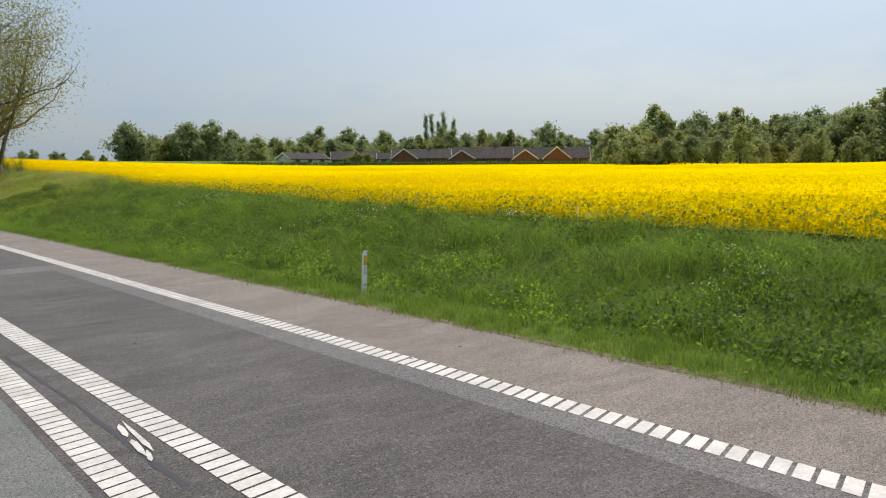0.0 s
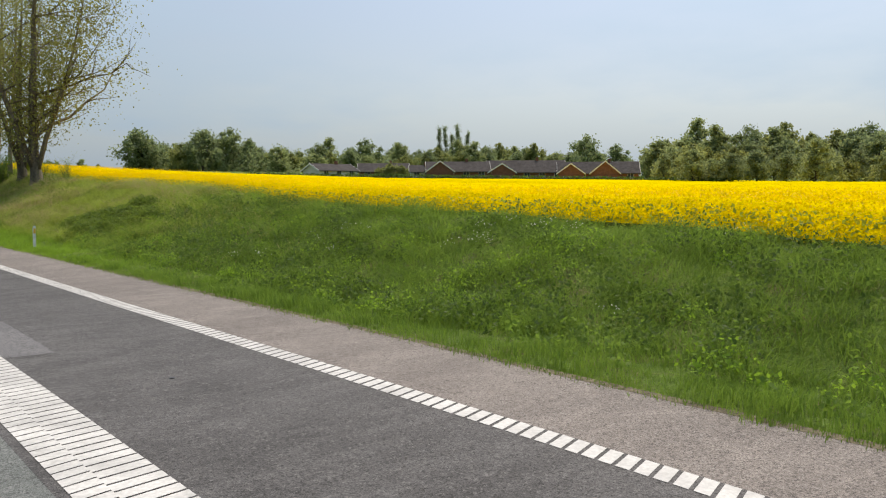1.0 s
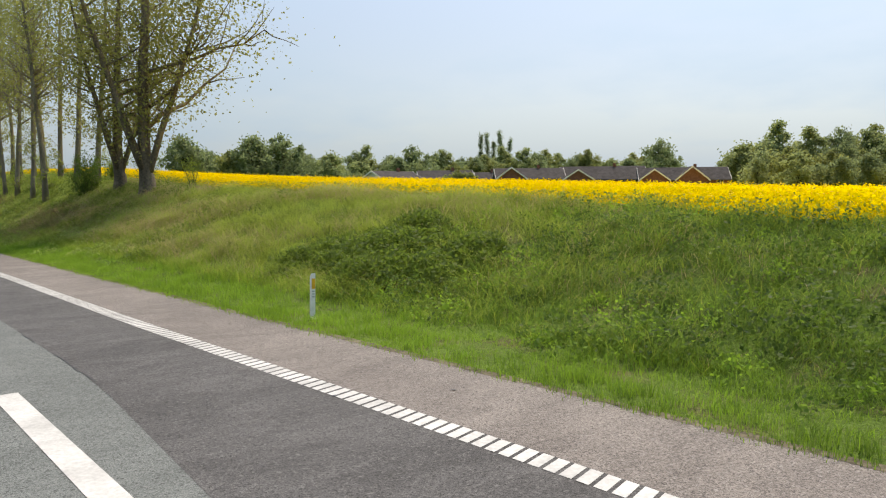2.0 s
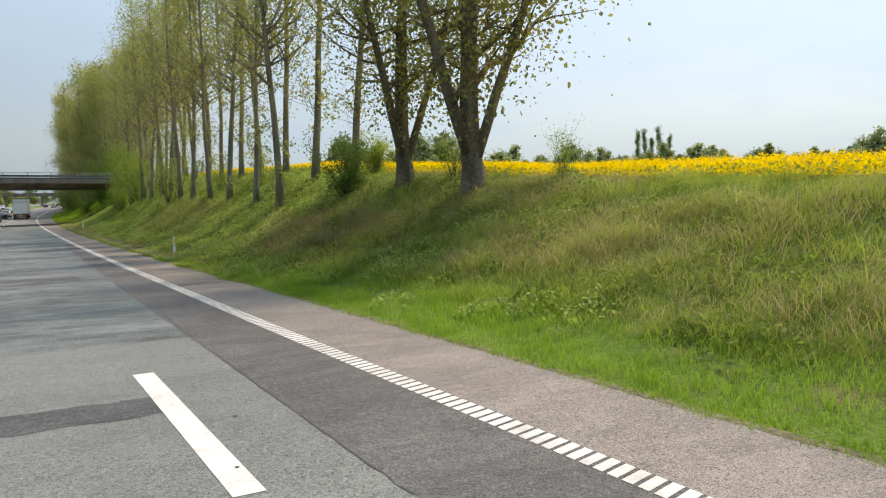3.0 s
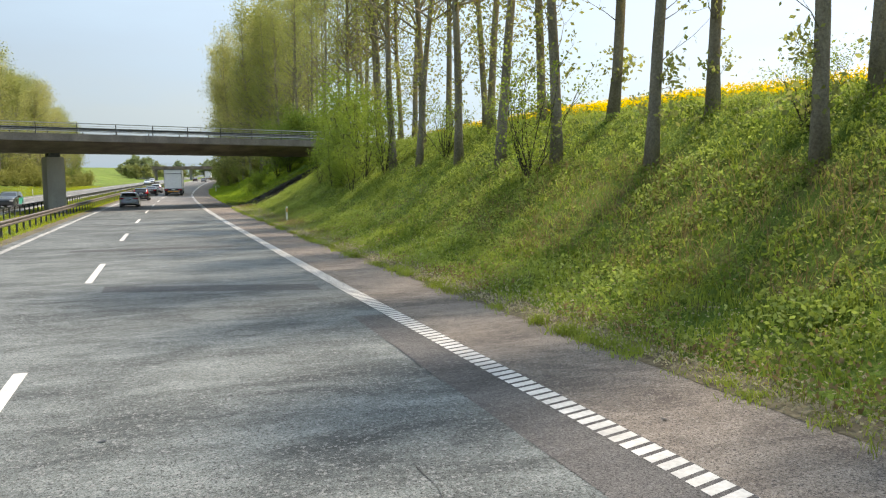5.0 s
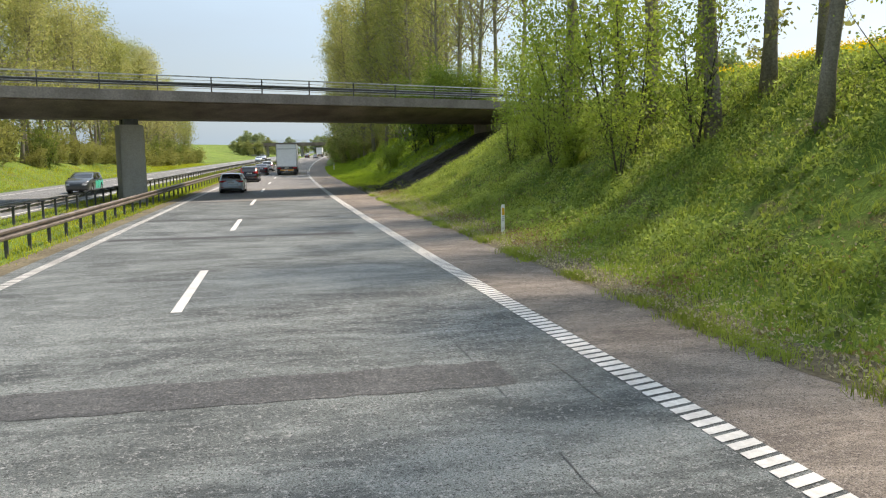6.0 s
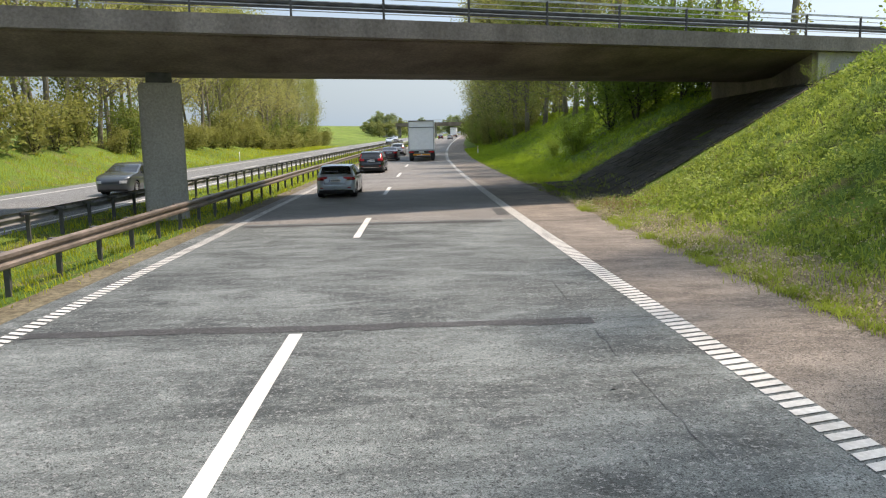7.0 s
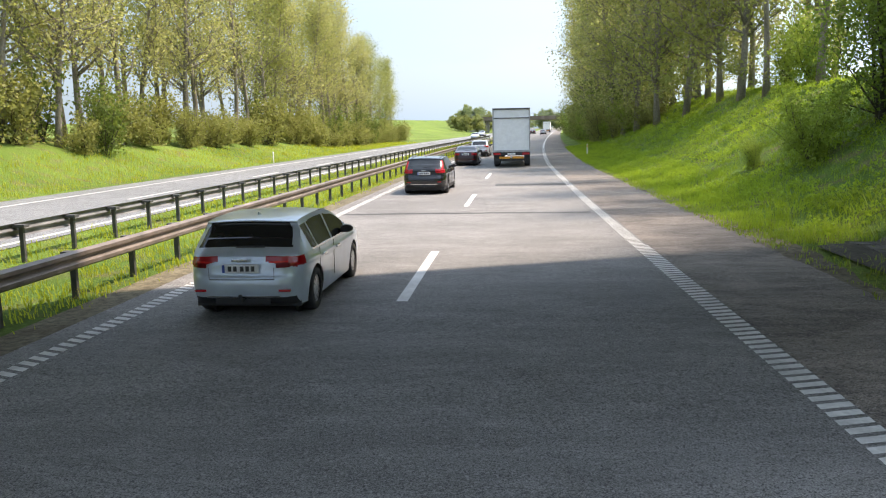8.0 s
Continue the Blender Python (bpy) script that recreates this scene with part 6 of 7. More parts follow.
def build_wheel(root, x, y, r, side, spokes, width=0.2):
    wheel = empty("wheel")
    wheel.parent = root
    wheel.location = (x, y, r)
    prof = [(0.62, -0.5), (0.93, -0.5), (1.0, -0.36), (1.0, 0.36), (0.93, 0.5), (0.64, 0.5), (0.62, 0.42)]
    n = 28
    v, f = [], []
    for i in range(n):
        a = 2 * math.pi * i / n
        for q, t in prof:
            v.append((t * width * side, math.cos(a) * q * r, math.sin(a) * q * r))
    k = len(prof)
    for i in range(n):
        j = (i + 1) % n
        for m in range(k - 1):
            f.append((i * k + m, i * k + m + 1, j * k + m + 1, j * k + m))
    mesh_object("tyre", v, f, M_TYRE, wheel, True)
    bm = bmesh.new()
    out = side * width * 0.44
    turn = Matrix.Rotation(radians(90), 4, "Y")
    cylinder(bm, r * 0.13, 0.03, Matrix.Translation((out, 0, 0)) @ turn, 14)
    for i in range(spokes):
        a = 2 * math.pi * i / spokes
        m = Matrix.Rotation(a, 4, "X")
        made = bmesh.ops.create_cube(bm, size=1.0)["verts"]
        for q in made:
            wide = 0.055 if q.co.z > 0 else 0.035
            q.co = m @ Vector((out + q.co.x * 0.022 - (0.02 * side if q.co.z > 0 else 0), q.co.y * wide * (2 if spokes < 7 else 1.3), (q.co.z + 0.5) * r * 0.56 + r * 0.06))
    for i in range(24):
        a0, a1 = 2 * math.pi * i / 24, 2 * math.pi * (i + 1) / 24
        q = [bm.verts.new((out - 0.01 * side, math.cos(a) * w * r, math.sin(a) * w * r)) for a, w in ((a0, 0.58), (a1, 0.58), (a1, 0.655), (a0, 0.655))]
        bm.faces.new(q)
    part("rim", bm, M_RIM, wheel, "silver spoked alloy rim")
    bm = bmesh.new()
    cylinder(bm, r * 0.6, 0.02, Matrix.Translation((-side * width * 0.1, 0, 0)) @ turn, 20)
    part("brake_disc", bm, M_TRIM, wheel)


def build_car(name, outline, W, belt, rear_glass, windscreen, windows, wheels, r, lamp_z, paint, label, dark_below=0.33, lamp_in=0.55, arch_trim=None, rails=False,
              plate_z=0.8, spokes=10, flank=None, tall_lamps=False):
    """A car from its side outline: rear at y = 0, nose ahead, built as a top sheet and two flanks."""
    root = empty(name)
    tagged(root, label, "car")
    line = smooth_line(outline, 2)
    # even steps along the outline
    seg = np.hypot(*np.diff(line, axis=0).T)
    cum = np.concatenate([[0], np.cumsum(seg)])
    t = cum[-1] * np.linspace(0, 1, 420) ** 1.6
    ly, lz = np.interp(t, cum, line[:, 0]), np.interp(t, cum, line[:, 1])
    L = ly.max()
    half = W / 2

    def width_at(y, z):
        e = abs(y - L / 2) / (L / 2)
        plan = 1.0 - 0.055 * e ** 3 - 0.13 * e ** 10
        low = 1.0 - 0.055 * ((0.62 - z) / 0.45) ** 2 if z < 0.62 else 1.0 - 0.02 * ((z - 0.62) / max(0.1, belt - 0.62)) ** 2
        if z > belt:
            low = 0.98 - (z - belt) * (0.47 if W < 1.8 else 0.38)
        return half * plan * (low + 0.014 * math.exp(-((z - belt + 0.13) / 0.045) ** 2))

    # the top sheet
    nx = 88
    verts, cells = [], []
    for y, z in zip(ly, lz):
        w = width_at(y, z)
        for j in range(nx + 1):
            u = -1 + 2 * j / nx
            crown = 1 - u * u
            verts.append((u * w, y + (-0.05 if y < L / 2 else 0.09) * crown * (1.0 if z < belt + 0.2 else 0.4) + 0.12 * (1 if y < L / 2 else -1) * abs(u) ** 7, z + 0.03 * crown * (1.0 if z > belt - 0.05 else 0.0)))
    for i in range(len(ly) - 1):
        y, z = (ly[i] + ly[i + 1]) / 2, (lz[i] + lz[i + 1]) / 2
        for j in range(nx):
            u = abs(-1 + 2 * (j + 0.5) / nx)
            key = "body"
            if y < L / 2 and rear_glass[0] < z < rear_glass[1] and u < (0.90 if W < 1.8 else 0.86) - 0.03 * (z - rear_glass[0]) / (rear_glass[1] - rear_glass[0]):
                key = "rear_window"
            elif y > L / 2 and windscreen[0] < z < windscreen[1] and windscreen[2] < y < windscreen[3] and u < 0.9:
                key = "windscreen"
            elif tall_lamps and y < 0.6 and (lamp_z[0] < z < lamp_z[0] + 0.15 and u > lamp_in + 0.6 * max(0.0, lamp_z[0] + 0.07 - z) or lamp_z[0] + 0.14 < z < lamp_z[1] and u > 0.885):
                key = "tail_lamp:l" if j < nx / 2 else "tail_lamp:r"
            elif not tall_lamps and y < 0.6 and lamp_z[0] + 0.10 * (1 - u) / (1 - lamp_in) * (lamp_in < 0.6) < z < lamp_z[1] and u > lamp_in:
                key = "tail_lamp:l" if j < nx / 2 else "tail_lamp:r"
            elif y > L - 0.55 and 0.58 < z < 0.72 and u > 0.6:
                key = "headlamp:l" if j < nx / 2 else "headlamp:r"
            elif z < dark_below and (y < 0.5 or y > L - 0.4):
                key = "bumper:rear" if y < L / 2 else "bumper:front"
            k = i * (nx + 1) + j
            cells.append(((k, k + 1, k + nx + 2, k + nx + 1), key))
    mats = {"body": paint, "rear_window": M_GLASS, "windscreen": M_GLASS, "tail_lamp:l": M_RED, "tail_lamp:r": M_RED, "headlamp:l": M_LAMP, "headlamp:r": M_LAMP, "bumper:rear": M_TRIM, "bumper:front": M_TRIM}
    sheet_parts(root, verts, cells, list(mats), mats, {"rear_window": "dark rear window glass", "tail_lamp:l": "red tail lamp", "tail_lamp:r": "red tail lamp", "bumper:rear": "black lower bumper"})

    def back_strip(kind, z0, z1, u0, u1, mat, proud=0.006, label="", parent=None):
        """A narrow raised band that follows the curve of the tail."""
        v, f = [], []
        cols = max(2, int(abs(u1 - u0) * 24))
        for k in range(cols + 1):
            u = u0 + (u1 - u0) * k / cols
            for z, out in ((z0, -0.004), (z0, proud), (z1, proud), (z1, -0.004)):
                y = float(np.interp(z, lz[:84], ly[:84]))
                v.append((u * width_at(y, z), y - 0.05 * (1 - u * u) * (1.0 if z < belt + 0.2 else 0.4) + 0.12 * abs(u) ** 7 - out, z))
            if k:
                a = 4 * (k - 1)
                f += [(a + i, a + i + 1, a + i + 5, a + i + 4) for i in range(3)]
        ob = mesh_object(kind, v, f, mat, root if parent is None else parent)
        if label:
            ob["label"] = label
        return ob

    # the flanks
    ys = np.linspace(0.0, L, 240)
    env = []
    for y in ys:
        best = 0.25
        for a in range(len(ly) - 1):
            y0, y1 = ly[a], ly[a + 1]
            if min(y0, y1) - 1e-6 <= y <= max(y0, y1) + 1e-6 and abs(y1 - y0) > 1e-6:
                best = max(best, lz[a] + (lz[a + 1] - lz[a]) * (y - y0) / (y1 - y0))
        env.append(best)
    env[0], env[-1] = env[1], env[-2]
    ib = int(np.argmax(lz))
    rear_y, rear_z = ly[:ib], np.maximum.accumulate(lz[:ib])
    nose_y, nose_z = ly[ib:][::-1], np.maximum.accumulate(lz[ib:][::-1])
    nz = 72
    for side in (-1, 1):
        verts, cells = [], []
        for y, top in zip(ys, env):
            for j in range(nz + 1):
                z = 0.2 + (top - 0.2) * j / nz
                x = width_at(y, z)
                back, nose = float(np.interp(z, rear_z, rear_y)), float(np.interp(z, nose_z, nose_y))
                ye = min(max(y, back + 0.12), nose - 0.12)
                shift = 0.12 * max(0.0, 1 - (ye - back - 0.12) / 0.2) - 0.12 * max(0.0, 1 - (nose - 0.12 - ye) / 0.2)
                verts.append((side * width_at(ye - shift, z), ye, z))
        for i in range(len(ys) - 1):
            y = (ys[i] + ys[i + 1]) / 2
            top = (env[i] + env[i + 1]) / 2
            for j in range(nz):
                z = 0.2 + (top - 0.2) * (j + 0.5) / nz
                if any((y - wy) ** 2 + (z - r) ** 2 < (r + 0.045) ** 2 for wy in wheels):
                    continue
                key = "flank"
                if any((y - wy) ** 2 + (z - r) ** 2 < (r + 0.10) ** 2 for wy in wheels) and arch_trim:
                    key = "arch_trim"
                elif belt + 0.02 < z < top - 0.075 and any(a < y + 0.25 * (z - belt) * (1 if y < 1.2 else 0) < b for a, b in windows):
                    key = "side_window"
                elif z < 0.28 or (arch_trim and z < 0.36):
                    key = "sill"
                elif y < 0.34 and lamp_z[0] + 0.02 < z < (lamp_z[0] + 0.16 if tall_lamps else lamp_z[1]):
                    key = "side_lamp"
                elif flank and flank[0] < y < flank[1] and z < flank[2]:
                    key = "side_stripe"
                k = i * (nz + 1) + j
                q = (k, k + 1, k + nz + 2, k + nz + 1)
                cells.append((q if side < 0 else tuple(reversed(q)), key))
        mats = {"flank": paint, "side_window": M_GLASS, "sill": M_TRIM if arch_trim else paint, "arch_trim": M_TRIM, "side_lamp": M_RED, "side_stripe": flank[3] if flank else paint}
        sheet_parts(root, verts, cells, list(mats), mats, {"side_window": "dark side window glass"})
        for wy in wheels:
            build_wheel(root, side * (half - 0.125), wy, r, side, spokes)
            bm = bmesh.new()
            cylinder(bm, r + 0.06, 0.05, Matrix.Translation((side * (half - 0.27), wy, r)) @ Matrix.Rotation(radians(90), 4, "Y"), 24)
            part("wheel_house", bm, M_TRIM, root)
        # mirror, handles
        bm = bmesh.new()
        my = windscreen[2] + 0.02
        box(bm, side * half * 0.96 - 0.03, side * half * 0.96 + 0.05, my, my + 0.06, belt + 0.015, belt + 0.05, 0.01)
        for q in bmesh.ops.create_icosphere(bm, subdivisions=3, radius=1.0, matrix=Matrix.Translation((side * (half * 0.98 + 0.085), my + 0.02, belt + 0.085)) @ Matrix.Diagonal((0.115, 0.085, 0.072, 1.0)))["verts"]:
            q.co.y = max(q.co.y, my - 0.03)
        part("wing_mirror", bm, M_TRIM, root)
        for hy in (windows[-1][0] + 0.08, windows[-2][0] + 0.12):
            w = width_at(hy, belt - 0.14)
            bm = bmesh.new()
            box(bm, side * w - 0.01, side * w + 0.03, hy, hy + 0.2, belt - 0.155, belt - 0.12, 0.01)
            part("door_handle", bm, M_CHROME if not arch_trim else paint, root)
        for a in [windows[-1][0] - 0.04, windows[-2][0] - 0.0]:
            w = width_at(a, 0.6)
            bm = bmesh.new()
            box(bm, side * w - 0.004, side * w + 0.004, a - 0.004, a + 0.004, 0.36, belt - 0.01)
            part("door_seam", bm, M_TRIM, root)
        if rails:
            bm = bmesh.new()
            zt = lz.max()
            box(bm, side * 0.60 - 0.02, side * 0.60 + 0.02, 0.75, 2.6, zt + 0.02, zt + 0.06, 0.01)
            part("roof_rail", bm, M_CHROME, root)
    bm = bmesh.new()
    box(bm, -half * 0.86, half * 0.86, 0.25, L - 0.3, 0.17, 0.3)
    part("underbody", bm, M_TRIM, root)
    # number plate with plain bars
    yb = float(np.interp(plate_z, lz[:84], ly[:84])) - 0.05
    bm = bmesh.new()
    box(bm, -0.26, 0.26, yb - 0.025, yb + 0.02, plate_z - 0.06, plate_z + 0.06, 0.006)
    plate = part("number_plate", bm, M_PLATE, root, "white plate with dark bars")
    bm = bmesh.new()
    for k in range(5):
        x = -0.17 + k * 0.078 + (0.02 if k > 1 else 0)
        box(bm, x, x + 0.05, yb - 0.029, yb - 0.0255, plate_z - 0.036, plate_z + 0.036)
    part("bars", bm, M_INK, plate)
    bm = bmesh.new()
    box(bm, -0.255, -0.215, yb - 0.028, yb - 0.0252, plate_z - 0.055, plate_z + 0.055)
    part("blue_band", bm, M_PLATE_BLUE, plate)
    back_strip("bumper_strip", dark_below - 0.004, dark_below + 0.022, -0.72, 0.72, M_CHROME, 0.012, "bright strip along the bumper")
    seam = (lamp_z[0] + dark_below) / 2 + 0.055
    back_strip("hatch_seam", seam - 0.007, seam + 0.007, -0.64, 0.64, M_TRIM, 0.001)
    for side in (-1, 1):
        back_strip("hatch_seam", seam, lamp_z[0] + 0.02, side * 0.632, side * 0.642, M_TRIM, 0.001)
        if not tall_lamps:
            low, high = lamp_z
            back_strip("lamp_glass", low + 0.012, low + 0.5 * (high - low), side * (lamp_in + 0.22), side * 0.93, M_RED_DARK, 0.004, "smoked lower half of the tail lamp")
            back_strip("lamp_glass", low + 0.58 * (high - low), low + 0.72 * (high - low), side * (lamp_in + 0.10), side * 0.90, M_RED_BRIGHT, 0.005, "bright red line of the tail lamp")
    # reflectors low in the bumper corners, a dark diffuser and the bright line below the windows
    for side in (-1, 1):
        zz = dark_below + 0.10
        yy = float(np.interp(zz, lz[:84], ly[:84]))
        bm = bmesh.new()
        box(bm, side * half * 0.68 - 0.08, side * half * 0.68 + 0.08, yy - 0.028, yy + 0.03, zz - 0.017, zz + 0.017, 0.006)
        part("reflector", bm, M_RED, root, "small red bumper reflector")
        v, f = [], []
        for y in np.linspace(windows[0][0], windows[-1][1], 24):
            w = width_at(y, belt) + 0.004
            k = len(v)
            v += [(side * w, y, belt - 0.004), (side * w, y, belt + 0.02)]
            if k:
                f.append((k - 2, k - 1, k + 1, k))
        mesh_object("window_strip", v, f, M_CHROME if not arch_trim else M_TRIM, root)
    bm = bmesh.new()
    zz = dark_below - 0.05
    yy = float(np.interp(max(zz, 0.24), lz[:84], ly[:84]))
    box(bm, -half * 0.45, half * 0.45, yy - 0.07, yy + 0.1, zz - 0.05, zz + 0.03, 0.015)
    part("diffuser", bm, M_TRIM, root)
    # tow bar below the bumper
    bm = bmesh.new()
    box(bm, -0.03, 0.03, -0.10, 0.25, 0.29, 0.34, 0.008)
    box(bm, -0.025, 0.025, -0.115, -0.07, 0.33, 0.40, 0.018)
    part("tow_bar", bm, M_TRIM, root)
    # roof fin
    bm = bmesh.new()
    zt = float(lz.max())
    v0 = [bm.verts.new(q) for q in ((-0.02, 0.85, zt - 0.03), (0.02, 0.85, zt - 0.03), (0.02, 1.0, zt + 0.0), (-0.02, 1.0, zt + 0.0), (-0.008, 0.86, zt + 0.055), (0.008, 0.86, zt + 0.055))]
    for f in ((0, 1, 5, 4), (1, 2, 5), (3, 0, 4), (2, 3, 4, 5), (0, 3, 2, 1)):
        bm.faces.new([v0[i] for i in f])
    part("roof_fin", bm, paint, root)
    # badge and wiper
    bm = bmesh.new()
    box(bm, -0.11, 0.11, yb - 0.03, yb + 0.03, plate_z + 0.10, plate_z + 0.135, 0.008)
    part("badge", bm, M_CHROME, root)
    bm = bmesh.new()
    gz = rear_glass[0] + 0.04
    gy = float(np.interp(gz, lz[:112], ly[:112])) - 0.075
    box(bm, -0.05, 0.36, gy - 0.012, gy + 0.012, gz - 0.008, gz + 0.016, 0.004)
    part("wiper", bm, M_TRIM, root)
    return root


def park(ob, s, o, back=False):
    ob.matrix_world = Matrix.Translation(road_xyz(s, o, 0.0)) @ pose(0, 0, 0, 0, 0, -heading(s) + (180 if back else 0))
    return ob


P_SILVER = car_paint("silver_blue_paint", (0.52, 0.60, 0.68), 0.3, 0.28)
P_DARK = car_paint("dark_grey_paint", (0.010, 0.0105, 0.0115), 0.0, 0.22)
P_MAROON = car_paint("dark_maroon_paint", (0.032, 0.010, 0.013), 0.1)
P_WHITE = car_paint("pale_silver_paint", (0.50, 0.52, 0.55), 0.4)
P_GREY = car_paint("mid_grey_paint", (0.06, 0.072, 0.082), 0.4)
P_GREEN = plain("turquoise_film", (0.01, 0.42, 0.30), 0.4)

hatch_line = [(0.16, 0.22), (0.05, 0.30), (0.0, 0.48), (0.01, 0.60), (0.05, 0.68), (0.07, 0.86), (0.13, 0.97), (0.20, 1.03), (0.50, 1.31), (0.40, 1.365), (0.9, 1.40), (1.6, 1.415), (2.2, 1.39), (2.55, 1.33),
              (3.2, 1.0), (3.35, 0.96), (3.9, 0.87), (4.18, 0.74), (4.29, 0.58), (4.31, 0.42), (4.24, 0.22)]
hatch = build_car("hatchback_car", hatch_line, 1.785, 0.93, (1.02, 1.34), (1.0, 1.34, 2.5, 3.3), [(0.66, 0.92), (0.98, 1.78), (1.88, 2.85)], (0.80, 3.43), 0.325, (0.75, 0.90), P_SILVER,
                  "silver-blue hatchback car with red tail lamps in the inner lane", 0.34, 0.46, None, False, 0.76, 10)
park(hatch, 193.1, -5.72)
wagon_line = [(0.16, 0.30), (0.04, 0.38), (0.0, 0.55), (0.02, 0.68), (0.09, 0.80), (0.10, 0.98), (0.16, 1.08), (0.48, 1.40), (0.44, 1.47), (0.95, 1.51), (1.8, 1.535), (2.5, 1.50), (2.85, 1.42),
              (3.6, 1.08), (3.75, 1.04), (4.5, 0.96), (4.8, 0.84), (4.92, 0.66), (4.94, 0.48), (4.86, 0.26)]
wagon = build_car("estate_car", wagon_line, 1.88, 1.0, (1.09, 1.40), (1.08, 1.42, 2.8, 3.65), [(0.55, 1.15), (1.22, 2.05), (2.15, 3.15)], (0.98, 3.92), 0.365, (0.88, 1.38), P_DARK,
                  "dark grey estate car with black trim and roof rails", 0.42, 0.58, True, True, 0.88, 6, None, True)
park(wagon, 214.5, -5.75)
saloon_line = [(0.14, 0.24), (0.04, 0.34), (0.0, 0.52), (0.03, 0.72), (0.06, 0.95), (0.15, 1.02), (0.75, 1.04), (1.35, 1.36), (1.9, 1.42), (2.4, 1.40), (2.7, 1.33), (3.3, 1.0), (3.45, 0.96), (4.1, 0.86), (4.4, 0.70),
               (4.48, 0.5), (4.42, 0.24)]
saloon = build_car("saloon_car", saloon_line, 1.78, 0.94, (1.07, 1.34), (0.99, 1.34, 2.6, 3.4), [(1.12, 1.4), (1.46, 2.1), (2.2, 3.0)], (0.95, 3.55), 0.32, (0.76, 0.92), P_MAROON,
                   "dark maroon saloon car in the inner lane", 0.36, 0.6, None, False, 0.84, 7)
park(saloon, 239.0, -5.95)
cross = build_car("crossover_car", wagon_line, 1.84, 1.0, (1.09, 1.40), (1.08, 1.42, 2.8, 3.65), [(0.55, 1.15), (1.22, 2.05), (2.15, 3.15)], (0.98, 3.7), 0.36, (0.9, 1.06), P_WHITE,
                  "pale silver crossover car far ahead in the inner lane", 0.5, 0.55, True, False, 0.75, 6)
park(cross, 256.0, -6.1)
mpv = build_car("people_carrier", wagon_line, 1.80, 1.0, (1.09, 1.40), (1.08, 1.42, 2.8, 3.65), [(0.55, 1.15), (1.22, 2.05), (2.15, 3.15)], (0.98, 3.85), 0.33, (0.9, 1.06), P_GREY,
                "grey people carrier with turquoise rear side on the opposite carriageway", 0.3, 0.6, None, False, 0.8, 7, (0.2, 2.9, 0.9, P_GREEN))
park(mpv, 202.3, -17.2, True)


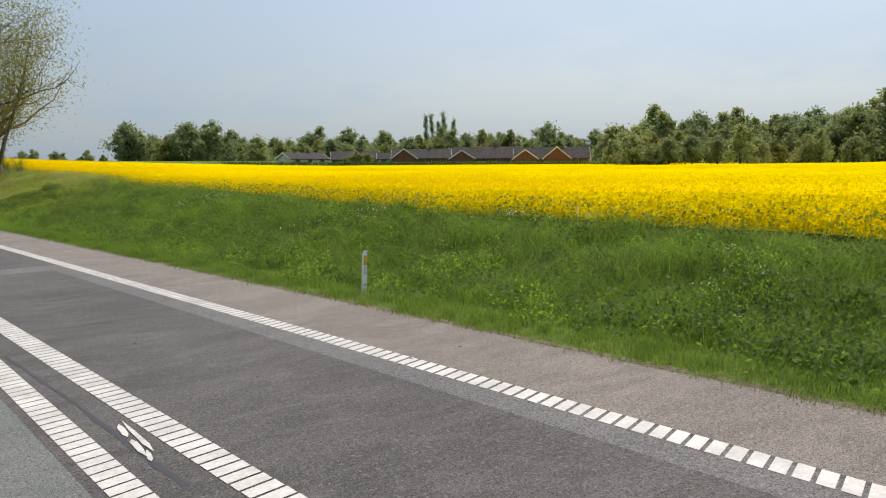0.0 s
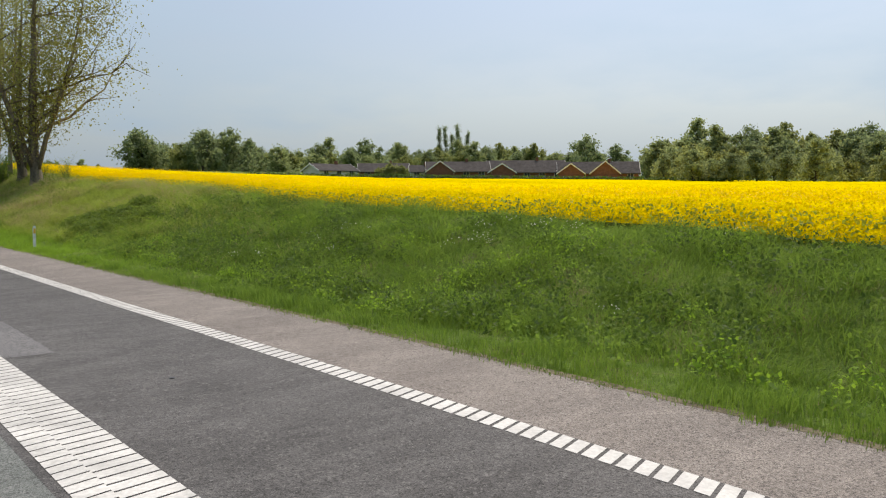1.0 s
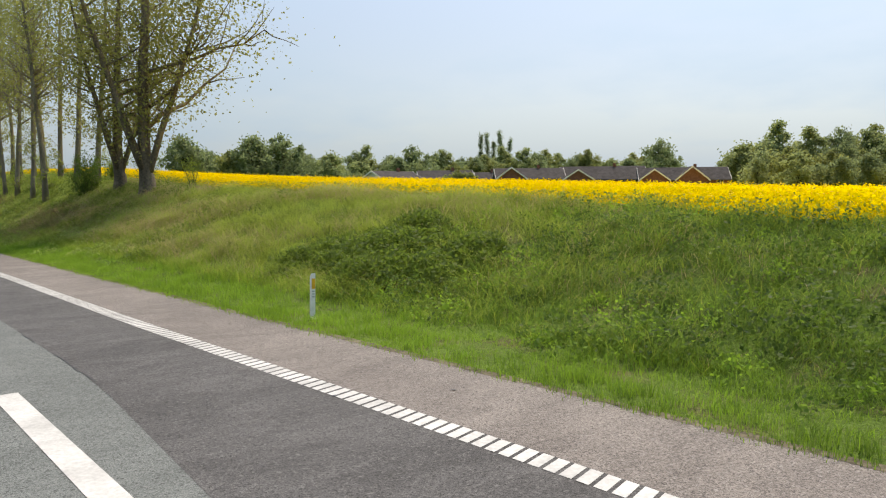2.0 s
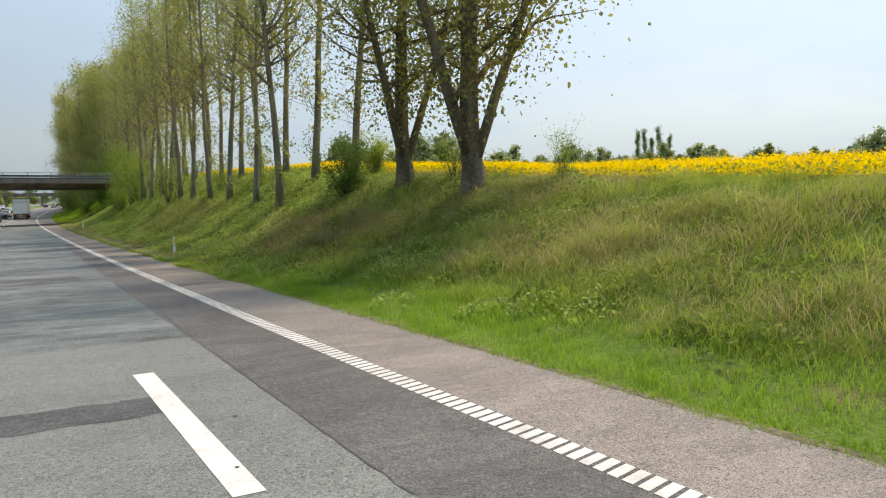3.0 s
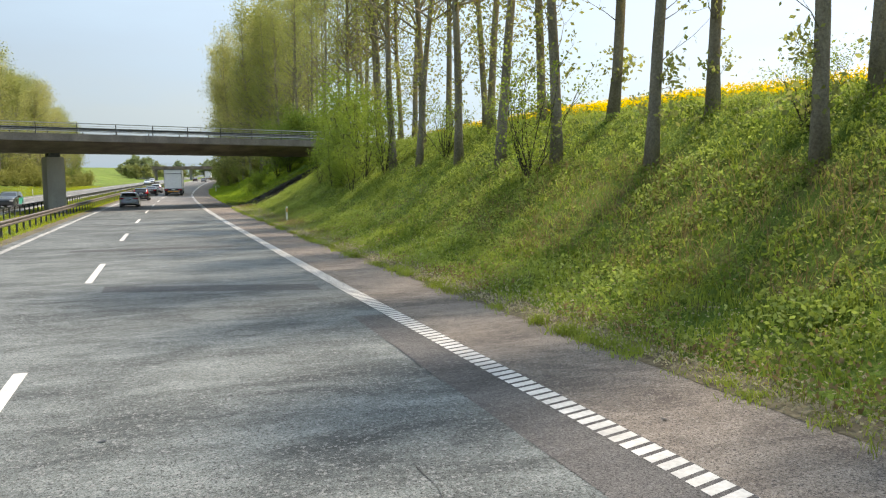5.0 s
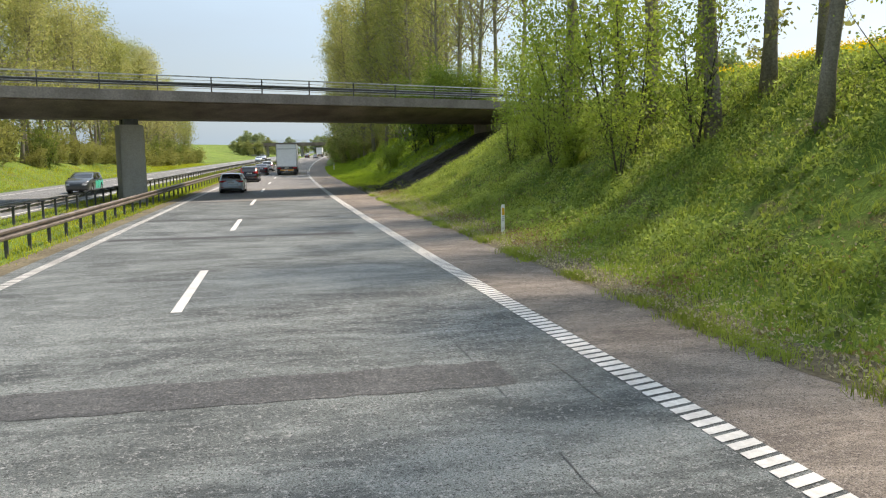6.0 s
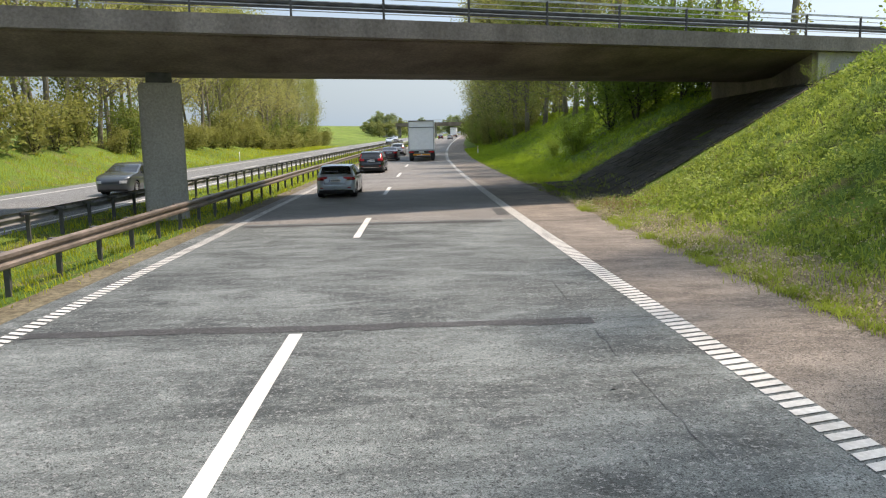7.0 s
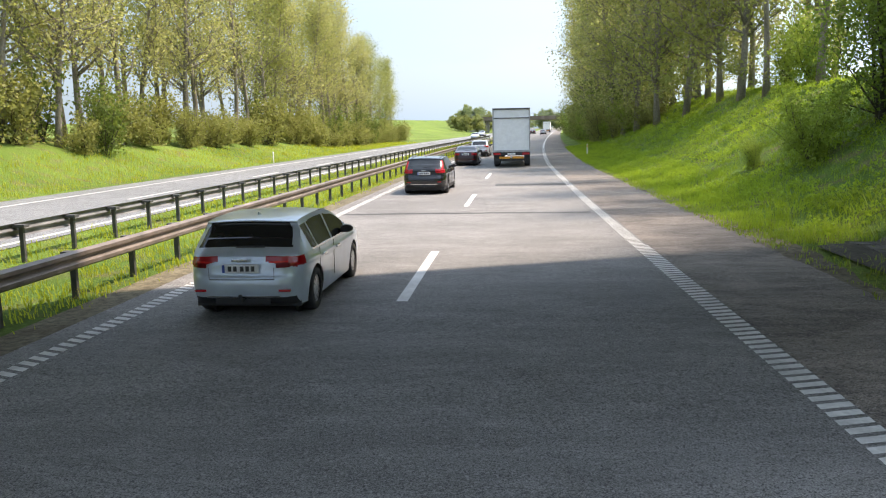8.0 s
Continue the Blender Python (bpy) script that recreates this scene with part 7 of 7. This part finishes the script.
def build_lorry():
    root = empty("lorry")
    tagged(root, "lorry with plain white box trailer and red rear lamps", "lorry")
    white = surface("lorry_white_tarpaulin", (0.72, 0.73, 0.73), (0.82, 0.83, 0.83), 0.4, 5.0, 0.6, 0.0, 0.4, 0.15, 0.02, None, False, 0.06)
    w = 1.275
    bm = bmesh.new()
    box(bm, -w + 0.02, w - 0.02, 0.06, 13.6, 1.12, 3.96, 0.03)
    part("box_body", bm, white, root)
    for x0, x1, z0, z1 in ((-w, -w + 0.09, 1.1, 4.0), (w - 0.09, w, 1.1, 4.0), (-w, w, 3.9, 4.0), (-w, w, 1.05, 1.18)):
        bm = bmesh.new()
        box(bm, x0, x1, 0.0, 0.12, z0, z1, 0.012)
        part("rear_frame", bm, M_STEEL if z0 < 3.8 else M_DARKSTEEL, root)
    bm = bmesh.new()
    box(bm, -w + 0.09, w - 0.09, 0.02, 0.06, 3.30, 3.36)
    part("door_rail", bm, M_DARKSTEEL, root)
    bm = bmesh.new()
    box(bm, -w, w, 0.02, 0.10, 0.82, 1.04, 0.01)
    part("lamp_beam", bm, M_TRIM, root)
    for sx in (-1, 1):
        bm = bmesh.new()
        box(bm, sx * 0.98 - 0.24, sx * 0.98 + 0.24, 0.0, 0.03, 0.85, 1.0, 0.01)
        part("tail_lamp", bm, M_RED, root)
    bm = bmesh.new()
    box(bm, -1.15, 1.15, 0.08, 0.16, 0.45, 0.57, 0.01)
    part("underrun_bar", bm, M_TRIM, root)
    amber = plain("amber_board", (0.75, 0.30, 0.03), 0.4)
    for sx in (-1, 1):
        bm = bmesh.new()
        box(bm, sx * 0.45 - 0.38, sx * 0.45 + 0.38, 0.05, 0.078, 0.60, 0.74, 0.005)
        part("marker_board", bm, amber, root, "amber reflective board")
    bm = bmesh.new()
    box(bm, -0.27, 0.27, 0.0, 0.02, 0.87, 0.98, 0.004)
    part("number_plate", bm, M_PLATE, root)
    for y in (2.2, 3.5, 4.8, 14.6):
        for sx in (-1, 1):
            build_wheel(root, sx * 1.08, y, 0.5, sx, 8, 0.34)
    for sx in (-1, 1):
        bm = bmesh.new()
        box(bm, sx * 1.06 - 0.2, sx * 1.06 + 0.2, 1.5, 1.53, 0.18, 0.9)
        part("mud_flap", bm, M_TRIM, root)
    bm = bmesh.new()
    box(bm, -0.5, 0.5, 0.3, 13.0, 0.85, 1.12)
    part("chassis", bm, M_TRIM, root)
    bm = bmesh.new()
    box(bm, -1.24, 1.24, 14.0, 16.1, 0.5, 3.6, 0.12)
    part("cab", bm, P_WHITE, root)
    bm = bmesh.new()
    box(bm, -1.1, 1.1, 16.08, 16.13, 1.9, 2.9, 0.02)
    part("windscreen", bm, M_GLASS, root)
    return root


lorry = park(build_lorry(), 236.0, -2.55)
far_lorry = copy_thing(lorry, Matrix.Translation(road_xyz(470, -2.4, 0.0)) @ pose(0, 0, 0, 0, 0, -heading(470)))
far_lorry["label"] = "distant white lorry under the far bridge"
for sx, o, src, lb in ((430, -5.9, saloon, "dark car far ahead on the motorway"), (415, -2.2, cross, "pale car far ahead on the motorway"), (400, -18.5, cross, "pale car far off on the opposite carriageway"), (362, -16.3, hatch, "silver car far off on the opposite carriageway")):
    c = copy_thing(src, Matrix.Translation(road_xyz(sx, o, 0.0)) @ pose(0, 0, 0, 0, 0, -heading(sx) + (180 if o < -10 else 0)))
    c["label"] = lb


# ---- far bridge ----
def far_bridge():
    s = 500
    root = empty("far_overpass", Matrix.Translation(road_xyz(s, 0, 0)) @ pose(0, 0, 0, 0, 0, -heading(s)))
    tagged(root, "low dark concrete bridge across the motorway far ahead", "bridge")
    bm = bmesh.new()
    box(bm, -34, 20, 0, 9, 4.9, 6.4, 0.05)
    part("deck", bm, M_FASCIA, root)
    for x in (-11.2, -27, 9):
        bm = bmesh.new()
        box(bm, x - 0.6, x + 0.6, 3.5, 5.5, -0.5, 4.9, 0.05)
        part("pier", bm, M_CONCRETE, root)
    for x in (-34, 14):
        bm = bmesh.new()
        box(bm, x, x + 6, 0.2, 8.8, -0.5, 5.0)
        part("abutment", bm, M_CONCRETE, root)
    for z in (6.9, 7.3, 7.6):
        bm = bmesh.new()
        box(bm, -34, 20, 0.2, 0.26, z - 0.03, z + 0.03)
        part("railing_bar", bm, M_STEEL, root)


far_bridge()
